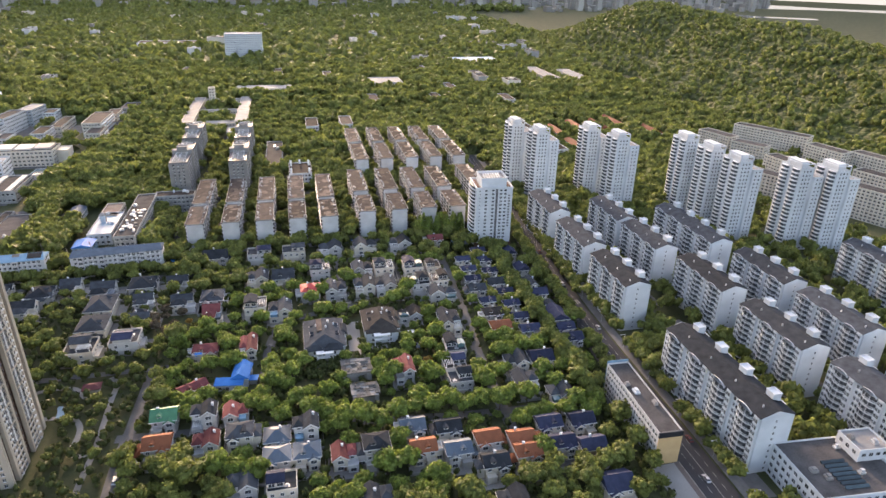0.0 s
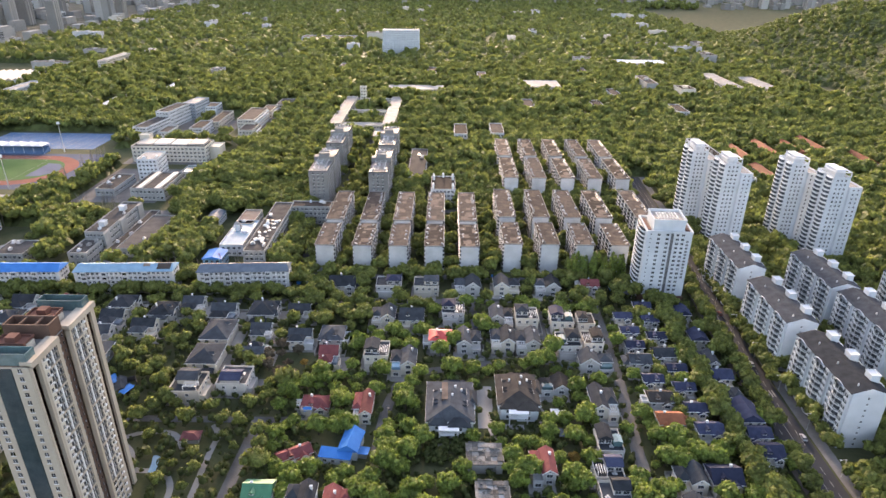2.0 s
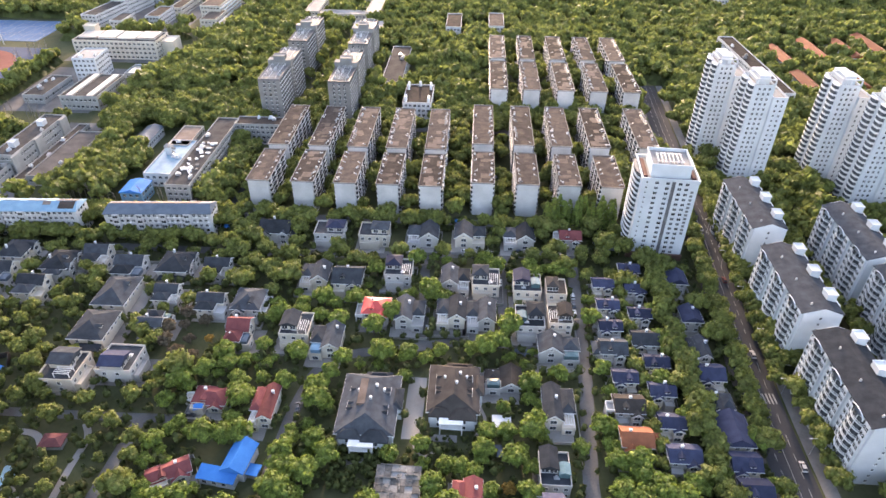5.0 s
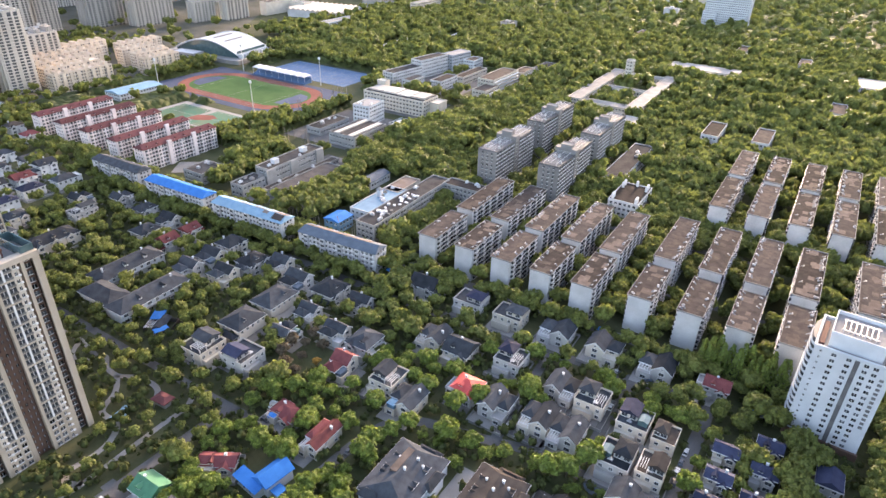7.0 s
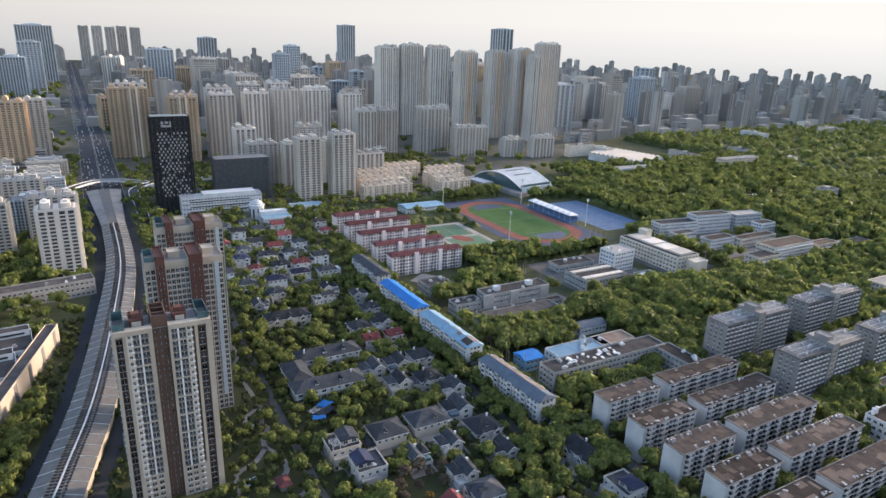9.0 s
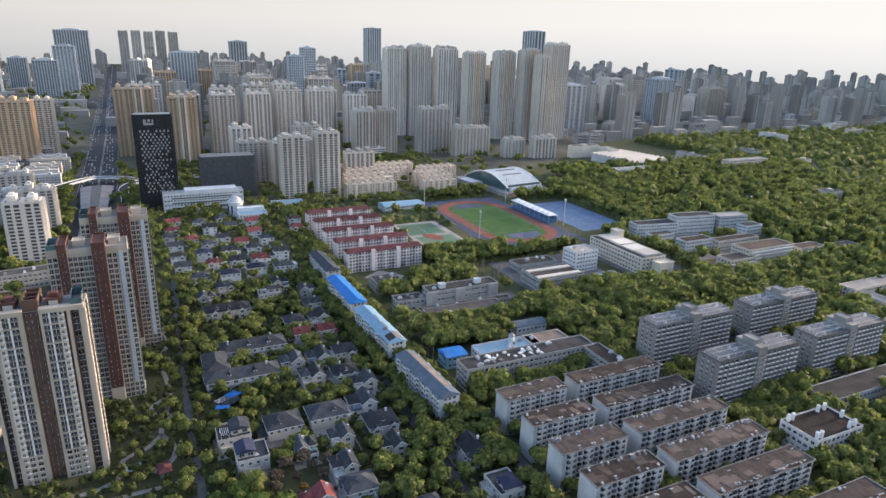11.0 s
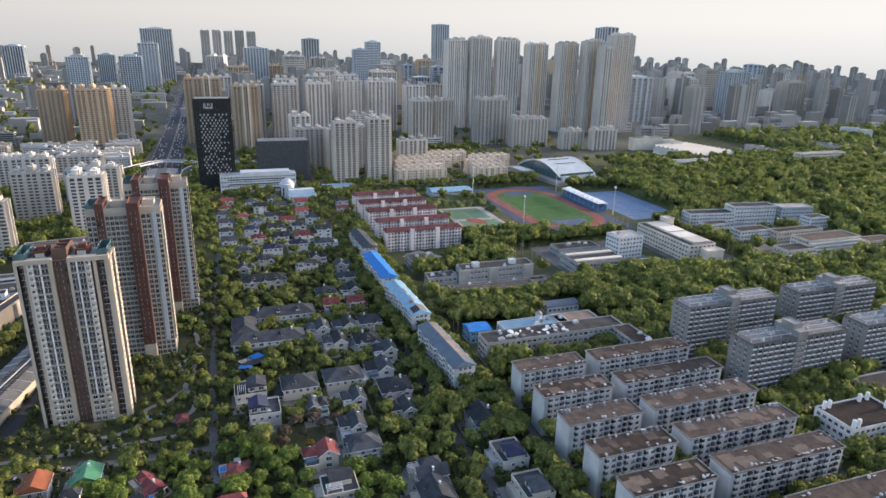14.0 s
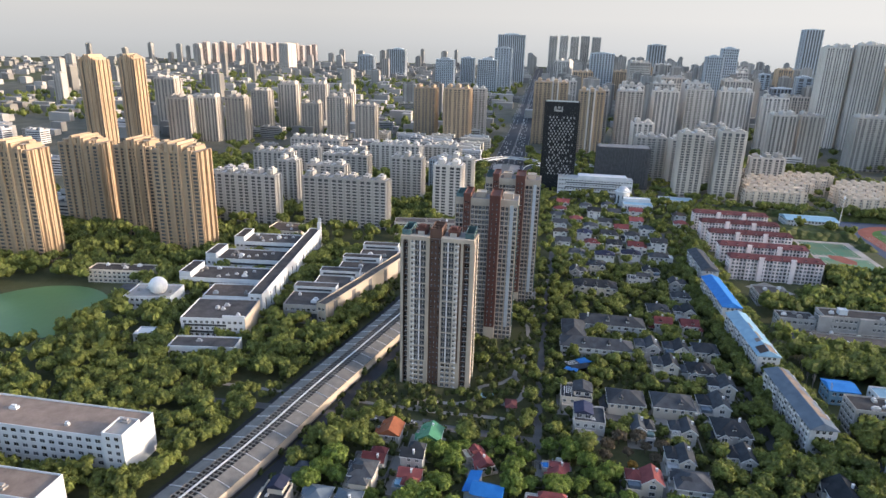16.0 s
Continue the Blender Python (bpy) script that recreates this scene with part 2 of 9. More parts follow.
TOWERGREY = material("grey_beige_tower_render", ((0.44, 0.41, 0.37), (0.58, 0.545, 0.50)), 0.75, 0.02, 0.5, 0.03, 0.25)
TOWERBEIGE = material("beige_tower_render", ((0.31, 0.285, 0.25), (0.43, 0.395, 0.35)), 0.75, 0.02, 0.5, 0.03, 0.25)
ACCENT = material("orange_beige_cladding", ((0.46, 0.30, 0.18), (0.56, 0.38, 0.24)), 0.7, 0.02, 0.5, 0.03, 0.12)
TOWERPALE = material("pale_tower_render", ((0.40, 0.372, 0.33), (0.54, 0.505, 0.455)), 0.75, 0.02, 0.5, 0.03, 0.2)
FARWALL = material("haze_paled_city_render", ((0.20, 0.195, 0.185), (0.33, 0.32, 0.30)), 0.85, 0.01, 0.5, 0.0, 0.35, 0.0, 0.2, island=True)
TOWERGOLD = material("golden_tower_tone", ((0.33, 0.24, 0.155), (0.44, 0.33, 0.22)), 0.7, 0.02, 0.5, 0.03, 0.15)
TOWERPINK = material("rosy_tower_render", ((0.36, 0.31, 0.285), (0.47, 0.41, 0.38)), 0.8, 0.02, 0.5, 0.0, 0.2)
TOWERWHITE = material("white_tower_render", ((0.34, 0.325, 0.30), (0.46, 0.445, 0.415)), 0.75, 0.02, 0.5, 0.03, 0.15)
TOWERGLASS = material("tower_window_glass", ((0.045, 0.048, 0.052), (0.105, 0.11, 0.115)), 0.3, 0.3, 2.0, 0.0, 0.4, 0.0, 0.45)


# ---- mesh building ----
class Shape:
    """Gathers simple solids into one mesh; every solid carries a material slot."""

    def __init__(self):
        self.v, self.f, self.m = [], [], []

    def add(self, verts, faces, slot=0):
        k = len(self.v)
        self.v.extend(verts)
        self.f.extend(tuple(k + i for i in f) for f in faces)
        self.m.extend([slot] * len(faces))
        return self

    def box(self, x0, y0, z0, x1, y1, z1, slot=0):
        v = [(x0, y0, z0), (x1, y0, z0), (x1, y1, z0), (x0, y1, z0), (x0, y0, z1), (x1, y0, z1), (x1, y1, z1), (x0, y1, z1)]
        return self.add(v, [(3, 2, 1, 0), (4, 5, 6, 7), (0, 1, 5, 4), (1, 2, 6, 5), (2, 3, 7, 6), (3, 0, 4, 7)], slot)

    def pane(self, x0, y0, z0, x1, y1, z1, slot=0, flat=False):
        """A box set against a wall behind it, without its back (or its front alone)."""
        v = [(x0, y0, z0), (x1, y0, z0), (x1, y1, z0), (x0, y1, z0), (x0, y0, z1), (x1, y0, z1), (x1, y1, z1), (x0, y1, z1)]
        return self.add(v[:2] + v[4:6], [(0, 1, 3, 2)], slot) if flat else self.add(v, [(3, 2, 1, 0), (4, 5, 6, 7), (0, 1, 5, 4), (1, 2, 6, 5), (3, 0, 4, 7)], slot)

    def prism(self, outline, z0, z1, slot=0):
        n = len(outline)
        v = [(x, y, z0) for x, y in outline] + [(x, y, z1) for x, y in outline]
        f = [tuple(reversed(range(n))), tuple(range(n, 2 * n))] + [(i, (i + 1) % n, n + (i + 1) % n, n + i) for i in range(n)]
        return self.add(v, f, slot)

    def comb(self, w, d, z0, z1, south=(), east=(), north=(), west=(), slot=0):
        """One solid block whose sides step in and out: each side lists (centre, half width, depth)."""
        outline = []
        for marks, L, at in ((south, w, lambda a, o: (a, -d / 2 - o)), (east, d, lambda a, o: (w / 2 + o, a)), (north, w, lambda a, o: (-a, d / 2 + o)), (west, d, lambda a, o: (-w / 2 - o, -a))):
            outline.append(at(-L / 2, 0))
            sign = 1 if at(1, 0)[0] + at(1, 0)[1] > at(-1, 0)[0] + at(-1, 0)[1] else -1
            for c, r, o in sorted((sign * c, r, o) for c, r, o in marks):
                a, b = max(c - r, -L / 2 + 0.03), min(c + r, L / 2 - 0.03)
                outline += [at(a, 0), at(a, o), at(b, o), at(b, 0)]
        return self.prism(outline, z0, z1, slot)

    def ring(self, x0, y0, x1, y1, z0, z1, t=0.25, slot=0):
        """A parapet round a flat roof."""
        self.box(x0, y0, z0, x1, y0 + t, z1, slot).box(x0, y1 - t, z0, x1, y1, z1, slot)
        return self.box(x0, y0 + t, z0, x0 + t, y1 - t, z1, slot).box(x1 - t, y0 + t, z0, x1, y1 - t, z1, slot)

    def hip(self, x0, y0, x1, y1, z0, rise, run=None, slot=0, thick=0.25):
        """A hipped (run None: 45 degree hips) or gabled (run 0) roof, ridge along the longer side."""
        w, d = x1 - x0, y1 - y0
        if w >= d:
            r = min(d / 2, w / 2 - 0.01) if run is None else run
            a, b = (x0 + r, (y0 + y1) / 2, z0 + rise), (x1 - r, (y0 + y1) / 2, z0 + rise)
            top = [(4, 5, 9, 8), (5, 6, 9), (6, 7, 8, 9), (7, 4, 8)]
        else:
            r = min(w / 2, d / 2 - 0.01) if run is None else run
            a, b = ((x0 + x1) / 2, y0 + r, z0 + rise), ((x0 + x1) / 2, y1 - r, z0 + rise)
            top = [(4, 5, 8), (5, 6, 9, 8), (6, 7, 9), (7, 4, 8, 9)]
        v = [(x0, y0, z0 - thick), (x1, y0, z0 - thick), (x1, y1, z0 - thick), (x0, y1, z0 - thick),
             (x0, y0, z0), (x1, y0, z0), (x1, y1, z0), (x0, y1, z0), a, b]
        return self.add(v, [(3, 2, 1, 0), (0, 1, 5, 4), (1, 2, 6, 5), (2, 3, 7, 6), (3, 0, 4, 7)] + top, slot)

    def tube(self, x, y, z0, z1, r0, r1=None, n=8, slot=0):
        r1 = r0 if r1 is None else r1
        v = [(x + r * math.cos(2 * math.pi * i / n), y + r * math.sin(2 * math.pi * i / n), z) for r, z in ((r0, z0), (r1, z1)) for i in range(n)]
        f = [tuple(reversed(range(n))), tuple(range(n, 2 * n))] + [(i, (i + 1) % n, n + (i + 1) % n, n + i) for i in range(n)]
        return self.add(v, f, slot)

    def put(self, other, x=0.0, y=0.0, z=0.0, yaw=0.0):
        """Adds another shape, turned and moved."""
        c, s, k = math.cos(radians(yaw)), math.sin(radians(yaw)), len(self.v)
        self.v.extend((x + a * c - b * s, y + a * s + b * c, z + h) for a, b, h in other.v)
        self.f.extend(tuple(k + i for i in f) for f in other.f)
        self.m.extend(other.m)
        return self

    def mesh(self, name, *mats):
        me = bpy.data.meshes.new(name)
        me.from_pydata(self.v, [], self.f)
        for m in mats:
            me.materials.append(m)
        if len(mats) > 1:
            me.polygons.foreach_set("material_index", self.m)
        me.update()
        return me


def thing(name, x, y, yaw=0.0, label="", category="", group="", z=0.0):
    ob = new(name)
    ob.empty_display_size = 1.0
    ob.matrix_basis = pose(x, y, z, 0, 0, yaw)
    return tagged(ob, label, category, group)


def part(name, data, parent, label="", at=None, yaw=0.0):
    """A mesh (or a Shape's mesh) as one part of a thing."""
    ob = new(name, data)
    ob.parent = parent
    if at or yaw:
        ob.matrix_basis = pose(*(at or (0, 0, 0)), 0, 0, yaw)
    return tagged(ob, label)


def solid(name, data, x=0, y=0, z=0, yaw=0, label="", category="", kind="", group=""):
    ob = new(name, data)
    ob.matrix_basis = pose(x, y, z, 0, 0, yaw)
    return tagged(ob, label, category, group, kind)


FOOT = []  # footprints to keep trees out of: x, y, half width, half depth, yaw


def keep_clear(x, y, w, d, yaw=0.0, margin=1.5):
    FOOT.append((x, y, w / 2 + margin, d / 2 + margin, radians(yaw)))


def windows(length, count, w, h, depth=0.06, sill=True, air=0.0):
    """One storey's windows along x, facing -y, centred on the origin; slots: glass, trim."""
    s = Shape()
    step = length / count
    rng = random.Random(int(length * 10) + count)
    for i in range(count):
        x = -length / 2 + step * (i + 0.5)
        s.pane(x - w / 2, -depth, -h / 2, x + w / 2, 0.05, h / 2, 0, depth < 0.2)
        s.pane(x - 0.05, -depth - 0.03, -h / 2, x + 0.05, 0, h / 2, 1, True)
        if sill:
            a, b, c, e = x - w / 2 - 0.12, x + w / 2 + 0.12, -depth - 0.16, -h / 2
            s.add([(a, c, e - 0.14), (b, c, e - 0.14), (b, c, e), (a, c, e), (b, 0.0, e), (a, 0.0, e)], [(0, 1, 2, 3), (3, 2, 4, 5)], 1)
        if air and rng.random() < air:
            s.box(x + w / 2 + 0.1, -0.45, -h / 2 - 0.5, x + w / 2 + 0.95, 0, -h / 2 + 0.15, 1)
    return s


def storeyed(parent, groups, *mats):
    """All the small windows of one building: each group is (row, lowest height, storeys, storey height)."""
    s = Shape()
    for row, z0, storeys, sh in groups:
        for k in range(storeys):
            s.put(row, 0, 0, z0 + sh * k)
    return tagged(part("window_grid", s.mesh("window_grid", *(mats or (GLASS, WHITEPAINT))), parent, "rows of small dark windows with pale sills"), kind="stuff")


# ---- ground, roads, hill, distance ----
MID = (-60.0, 300.0)  # middle of the walk

g = Shape()
RINGS, SPOKES = [0, 150, 350, 700, 1200, 2000, 3200, 4700], 48
gv = [(MID[0], MID[1], 0)] + [(MID[0] + r * math.cos(2 * math.pi * k / SPOKES), MID[1] + r * math.sin(2 * math.pi * k / SPOKES), 0) for r in RINGS[1:] for k in range(SPOKES)]
gf = [(0, 1 + k, 1 + (k + 1) % SPOKES) for k in range(SPOKES)]
for i in range(len(RINGS) - 2):
    a, b = 1 + i * SPOKES, 1 + (i + 1) * SPOKES
    gf += [(a + k, b + k, b + (k + 1) % SPOKES, a + (k + 1) % SPOKES) for k in range(SPOKES)]
g.add(gv, gf)
solid("ground", g.mesh("ground", GRASS), label="dark soil and grass ground between the houses", category="ground", kind="structure")


ROADS = []


def strip(name, points, width, mat, z, label, thick=0.1, closed=False):
    """A road or path of even width along a line of points, slightly proud of the ground."""
    pts = [Vector((*p, 0)) if len(p) == 2 else Vector(p) for p in points]
    left, right = [], []
    for i, p in enumerate(pts):
        d = (pts[min(i + 1, len(pts) - 1)] - pts[max(i - 1, 0)]).normalized()
        n = Vector((-d.y, d.x, 0)) * width / 2
        left.append((p + n).to_tuple())
        right.append((p - n).to_tuple())
    for a, b in zip(pts, pts[1:]):
        ROADS.append((a.x, a.y, b.x, b.y, width / 2))
    s = Shape()
    k = len(pts)
    v = [(x, y, zz + z) for x, y, zz in left + right] + [(x, y, zz + z - thick) for x, y, zz in left + right]
    f = []
    for i in range(k - 1):
        f += [(k + i, k + i + 1, i + 1, i), (2 * k + i, i, i + 1, 2 * k + i + 1)[::-1], (k + i, 3 * k + i, 3 * k + i + 1, k + i + 1)[::-1]]
    s.add(v, f)
    return solid(name, s.mesh(name, mat), label=label, category="road", kind="structure")


def smooth(points, steps=6):
    """Catmull-Rom through the points."""
    out = []
    p = [points[0]] + list(points) + [points[-1]]
    for i in range(1, len(p) - 2):
        for k in range(steps):
            t = k / steps
            out.append(tuple(0.5 * (2 * b + (c - a) * t + (2 * a - 5 * b + 4 * c - d) * t * t + (3 * b - a - 3 * c + d) * t ** 3)
                             for a, b, c, d in zip(p[i - 1], p[i], p[i + 1], p[i + 2])))
    return out + [points[-1]]


MAIN = smooth([(150, 60), (153.5, 160), (156, 280), (159, 340), (165, 420), (171, 520), (178, 640)])
strip("road", MAIN, 14, ASPHALT, 0.08, "grey asphalt street between villas and slabs")
strip("pavement", [(x + 10.5, y) for x, y in MAIN], 5, SIDEWALK, 0.18, "paved sidewalk along the street", 0.2)
strip("pavement", [(x - 8.5, y) for x, y in MAIN], 2.2, CYCLE, 0.16, "narrow dull red cycle path beside the street", 0.2)
AVENUE = [(-690, 229), (-1200, 226), (-2100, 214), (-3700, 190), (-4500, 180)]
strip("road", AVENUE, 46, ASPHALT, 0.10, "wide city avenue with many lanes")
for off in (-22, -0.8, 0.8, 22):
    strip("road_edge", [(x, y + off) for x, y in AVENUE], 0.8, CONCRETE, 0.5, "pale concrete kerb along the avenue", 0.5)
strip("road", [(-140, 291.5), (-98, 291.5), (-60, 292)], 4, LANE, 0.07, "narrow grey lane beside the park")
strip("road", [(-360, 296), (-240, 293), (-140, 291.5)], 4, LANE, 0.07, "narrow grey lane beside the park")
strip("road", smooth([(-79, 130), (-81, 217), (-80, 243), (-79, 270), (-78, 290)]), 5, LANE, 0.075, "narrow grey lane between villas and park")
strip("road", [(-150, 398), (-60, 397), (8, 400), (82, 405), (100, 406)], 5.5, LANE, 0.07, "residential lane between rows of villas")
strip("road", [(93, 406), (92, 365), (90, 320), (86, 274), (84, 180)], 5.5, LANE, 0.074, "residential lane between rows of villas")
strip("road", smooth([(-24, 270), (-21, 306), (-12, 326), (17, 334), (50, 340), (90, 330)]), 5, LANE, 0.078, "curving residential lane")
strip("road", [(24, 336), (22, 365), (20, 400)], 4.5, LANE, 0.082, "residential lane between rows of villas")
strip("road", [(58, 338), (58, 370), (60, 402)], 4.5, LANE, 0.086, "residential lane between rows of villas")
strip("road", [(-85, 240), (-20, 236), (60, 226), (140, 222)], 5, LANE, 0.09, "residential lane between rows of villas")
strip("road", [(-420, 430), (-260, 428), (-60, 431), (80, 432)], 6, LANE, 0.066, "lane along the old apartment blocks")
strip("road", [(-90, 432), (-88, 540), (-78, 690), (-75, 790)], 8, ASPHALT, 0.07, "campus road lined with trees")
strip("road", [(-88, 484), (150, 486)], 5, LANE, 0.062, "lane between old apartment blocks")
strip("road", [(-88, 545), (170, 548)], 6, LANE, 0.064, "lane between old apartment blocks")
strip("road", [(196, 150), (200, 300), (200, 450)], 6, LANE, 0.06, "lane between white apartment slabs")
strip("road", [(246, 150), (246, 300), (244, 450)], 6, LANE, 0.06, "lane between white apartment slabs")
PATHS = [[(-200, 282), (-172, 284), (-155, 281), (-151, 283), (-144, 279), (-135, 278), (-127, 282), (-118, 283), (-111, 281), (-105, 273)], [(-135, 278), (-126, 271), (-120, 261), (-109, 260), (-103, 254), (-101, 246), (-102, 235)],
         [(-95, 130), (-93, 215), (-92, 235), (-93, 269), (-93, 281), (-97, 288)], [(-102, 235), (-97, 232), (-92, 235)], [(-200, 282), (-212, 276), (-222, 280), (-216, 287), (-204, 284)], [(-172, 284), (-166, 276), (-158, 274), (-155, 281)], [(-222, 280), (-240, 286), (-262, 284), (-275, 288)]]
for line in PATHS:
    strip("path", smooth(line), 2.5, PAVING, 0.06, "curving paved garden path")

strip("road", [(131.5, 268), (131.5, 330), (131, 396)], 5, SIDEWALK, 0.075, "paved parking lane behind the street houses")
strip("road", [(110.8, 284), (110.8, 330), (111, 396)], 3.2, SIDEWALK, 0.076, "narrow paved lane between terraces")
strip("pavement", [(23, 288), (23.5, 318)], 7, PAVING, 0.07, "pale paved forecourt between large villas")
strip("path", smooth([(46, 290), (50, 298), (48, 306), (52, 312)]), 1.2, PAVING, 0.08, "curving pale garden path")
strip("path", smooth([(26, 292), (24.5, 286), (28, 281), (33, 284)]), 1.2, PAVING, 0.08, "curving pale garden path")
for px, py, pw, pd in ((205, 322, 13, 40), (206, 262, 13, 44), (252, 320, 12, 60), (252, 250, 11, 40), (170, 168, 9, 30)):
    strip("pavement", [(px, py - pd / 2), (px, py + pd / 2)], pw, SIDEWALK, 0.055, "grey paved parking yard between the slabs")

city = Shape().prism([(-4400, -1500), (-340, -1500), (-340, -170), (-560, 40), (-560, 560), (-720, 900), (-960, 1250), (-960, 3200), (-4400, 3200)], -0.3, 0.035)
solid("pavement", city.mesh("city_ground", CITYGROUND), label="grey and green ground of the city quarters", category="ground", kind="structure")

strip("pavement", [(141, 158), (140.5, 178)], 15, PAVING, 0.065, "pale paved forecourt of the guesthouse")

# zebra crossing and lane marks on the street
s = Shape()
for k in range(9):
    s.box(151.2 + k * 1.35, 313, 0, 151.8 + k * 1.35, 318, 0.02)
solid("road_marking", s.mesh("zebra", PAINT), 0, 0, 0.085, label="white zebra crossing on the asphalt", category="road marking", kind="structure")
s = Shape()
for a, b in zip(MAIN, MAIN[1:]):
    d = Vector((b[0] - a[0], b[1] - a[1]))
    for off, dash in ((0, 0), (-3.4, 1), (3.4, 1)):
        n = max(1, int(d.length / 6))
        for k in range(n):
            x, y = a[0] + d.x * k / n + off, a[1] + d.y * k / n
            e = 0.5 if dash else 1.0
            s.add([(x - 0.09, y, 0), (x + 0.09, y, 0), (x + 0.09 + d.x / n * e, y + d.y / n * e, 0), (x - 0.09 + d.x / n * e, y + d.y / n * e, 0)], [(0, 1, 2, 3)])
solid("road_marking", s.mesh("lanes", PAINT), 0, 0, 0.10, label="painted white lane lines on the asphalt", category="road marking", kind="structure")


def ridge(x, y):
    """Height of the wooded hill."""
    lo, hi = 1 / (1 + math.exp(-(y - 430) / 60)), 1 / (1 + math.exp((y - 1640) / 70))
    crest = 98 + 10 * math.sin(y / 190.0) + 5 * math.sin(y / 71.0)
    u = (x - 800 - 60 * math.sin((y - 500) / 420.0)) / (150 if x < 800 else 130)
    return max(0.0, (crest * math.exp(-u * u) + 3 * math.sin(x / 37.0) * math.sin(y / 41.0)) * lo * hi - 4)


solid("water", Shape().prism([(620 * math.cos(i * math.pi / 16), 170 * math.sin(i * math.pi / 16) + 60 * math.sin(i * math.pi / 4)) for i in range(32)], 0, 0.3).mesh("lake", LAKE), 2550, 3050, 0, -40, "bright lake beyond the wooded hill", "lake", "structure")
solid("water", Shape().prism([(260 * math.cos(i * math.pi / 16), 60 * math.sin(i * math.pi / 16) + 20 * math.sin(i * math.pi / 4)) for i in range(32)], 0, 0.3).mesh("lake", LAKE), 1900, 2480, 0, -35, "bright lake arm beyond the wooded hill", "lake", "structure")


def canopy(name, x0, y0, x1, y1, step, tall, base, label, keep=None):
    """Closed tree tops seen from far above: one uneven sheet with rounded crowns."""
    nx, ny = int((x1 - x0) / step), int((y1 - y0) / step)
    rng = np.random.default_rng(5)
    X, Y = np.meshgrid(np.linspace(x0, x1, nx), np.linspace(y0, y1, ny))
    X, Y = X + rng.uniform(-0.3, 0.3, X.shape) * step, Y + rng.uniform(-0.3, 0.3, X.shape) * step
    # crowns: distance to the nearest of jittered seeds
    cell = step * 2.4
    H = np.zeros(X.shape)
    ci, cj = np.floor(X / cell).astype(int), np.floor(Y / cell).astype(int)
    for di in (-1, 0, 1):
        for dj in (-1, 0, 1):
            a, b = ci + di, cj + dj
            h1 = np.modf(np.abs(np.sin(a * 12.9898 + b * 78.233) * 43758.5453))[0]
            h2 = np.modf(np.abs(np.sin(a * 39.346 + b * 11.135) * 24634.6345))[0]
            h3 = np.modf(np.abs(np.sin(a * 7.77 + b * 51.91) * 9731.17))[0]
            d = np.hypot(X - (a + 0.2 + 0.6 * h1) * cell, Y - (b + 0.2 + 0.6 * h2) * cell) / cell
            H = np.maximum(H, (0.55 + 0.45 * h3) * np.sqrt(np.clip(1 - (d / 0.85) ** 2, 0, 1)))
    ground_z = np.vectorize(base)(X, Y) if base else 0.0
    Z = ground_z + tall * (0.25 + 0.75 * H) + rng.normal(0, 0.35, X.shape)
    edge = np.minimum(np.minimum(np.arange(nx)[None, :], nx - 1 - np.arange(nx)[None, :]), np.minimum(np.arange(ny)[:, None], ny - 1 - np.arange(ny)[:, None]))
    Z = np.where(edge == 0, -1.0, Z)
    ok = np.ones(X.shape, bool) if keep is None else np.vectorize(keep)(X, Y)
    Z = np.where(ok, Z, -1.0)
    co = np.stack([X, Y, Z], -1).reshape(-1, 3)
    i = np.arange(nx * ny).reshape(ny, nx)
    q = np.stack([i[:-1, :-1], i[:-1, 1:], i[1:, 1:], i[1:, :-1]], -1).reshape(-1, 4)
    q = q[ok.reshape(-1)[q].any(1)]
    me = bpy.data.meshes.new(name)
    me.vertices.add(len(co))
    me.vertices.foreach_set("co", co.astype(np.float32).ravel())
    me.loops.add(q.size)
    me.loops.foreach_set("vertex_index", q.astype(np.int32).ravel())
    me.polygons.add(len(q))
    me.polygons.foreach_set("loop_start", np.arange(0, q.size, 4, dtype=np.int32))
    me.polygons.foreach_set("use_smooth", np.ones(len(q), bool))
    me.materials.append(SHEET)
    me.update(calc_edges=True)
    return solid(name, me, label=label, category="woods", kind="stuff")


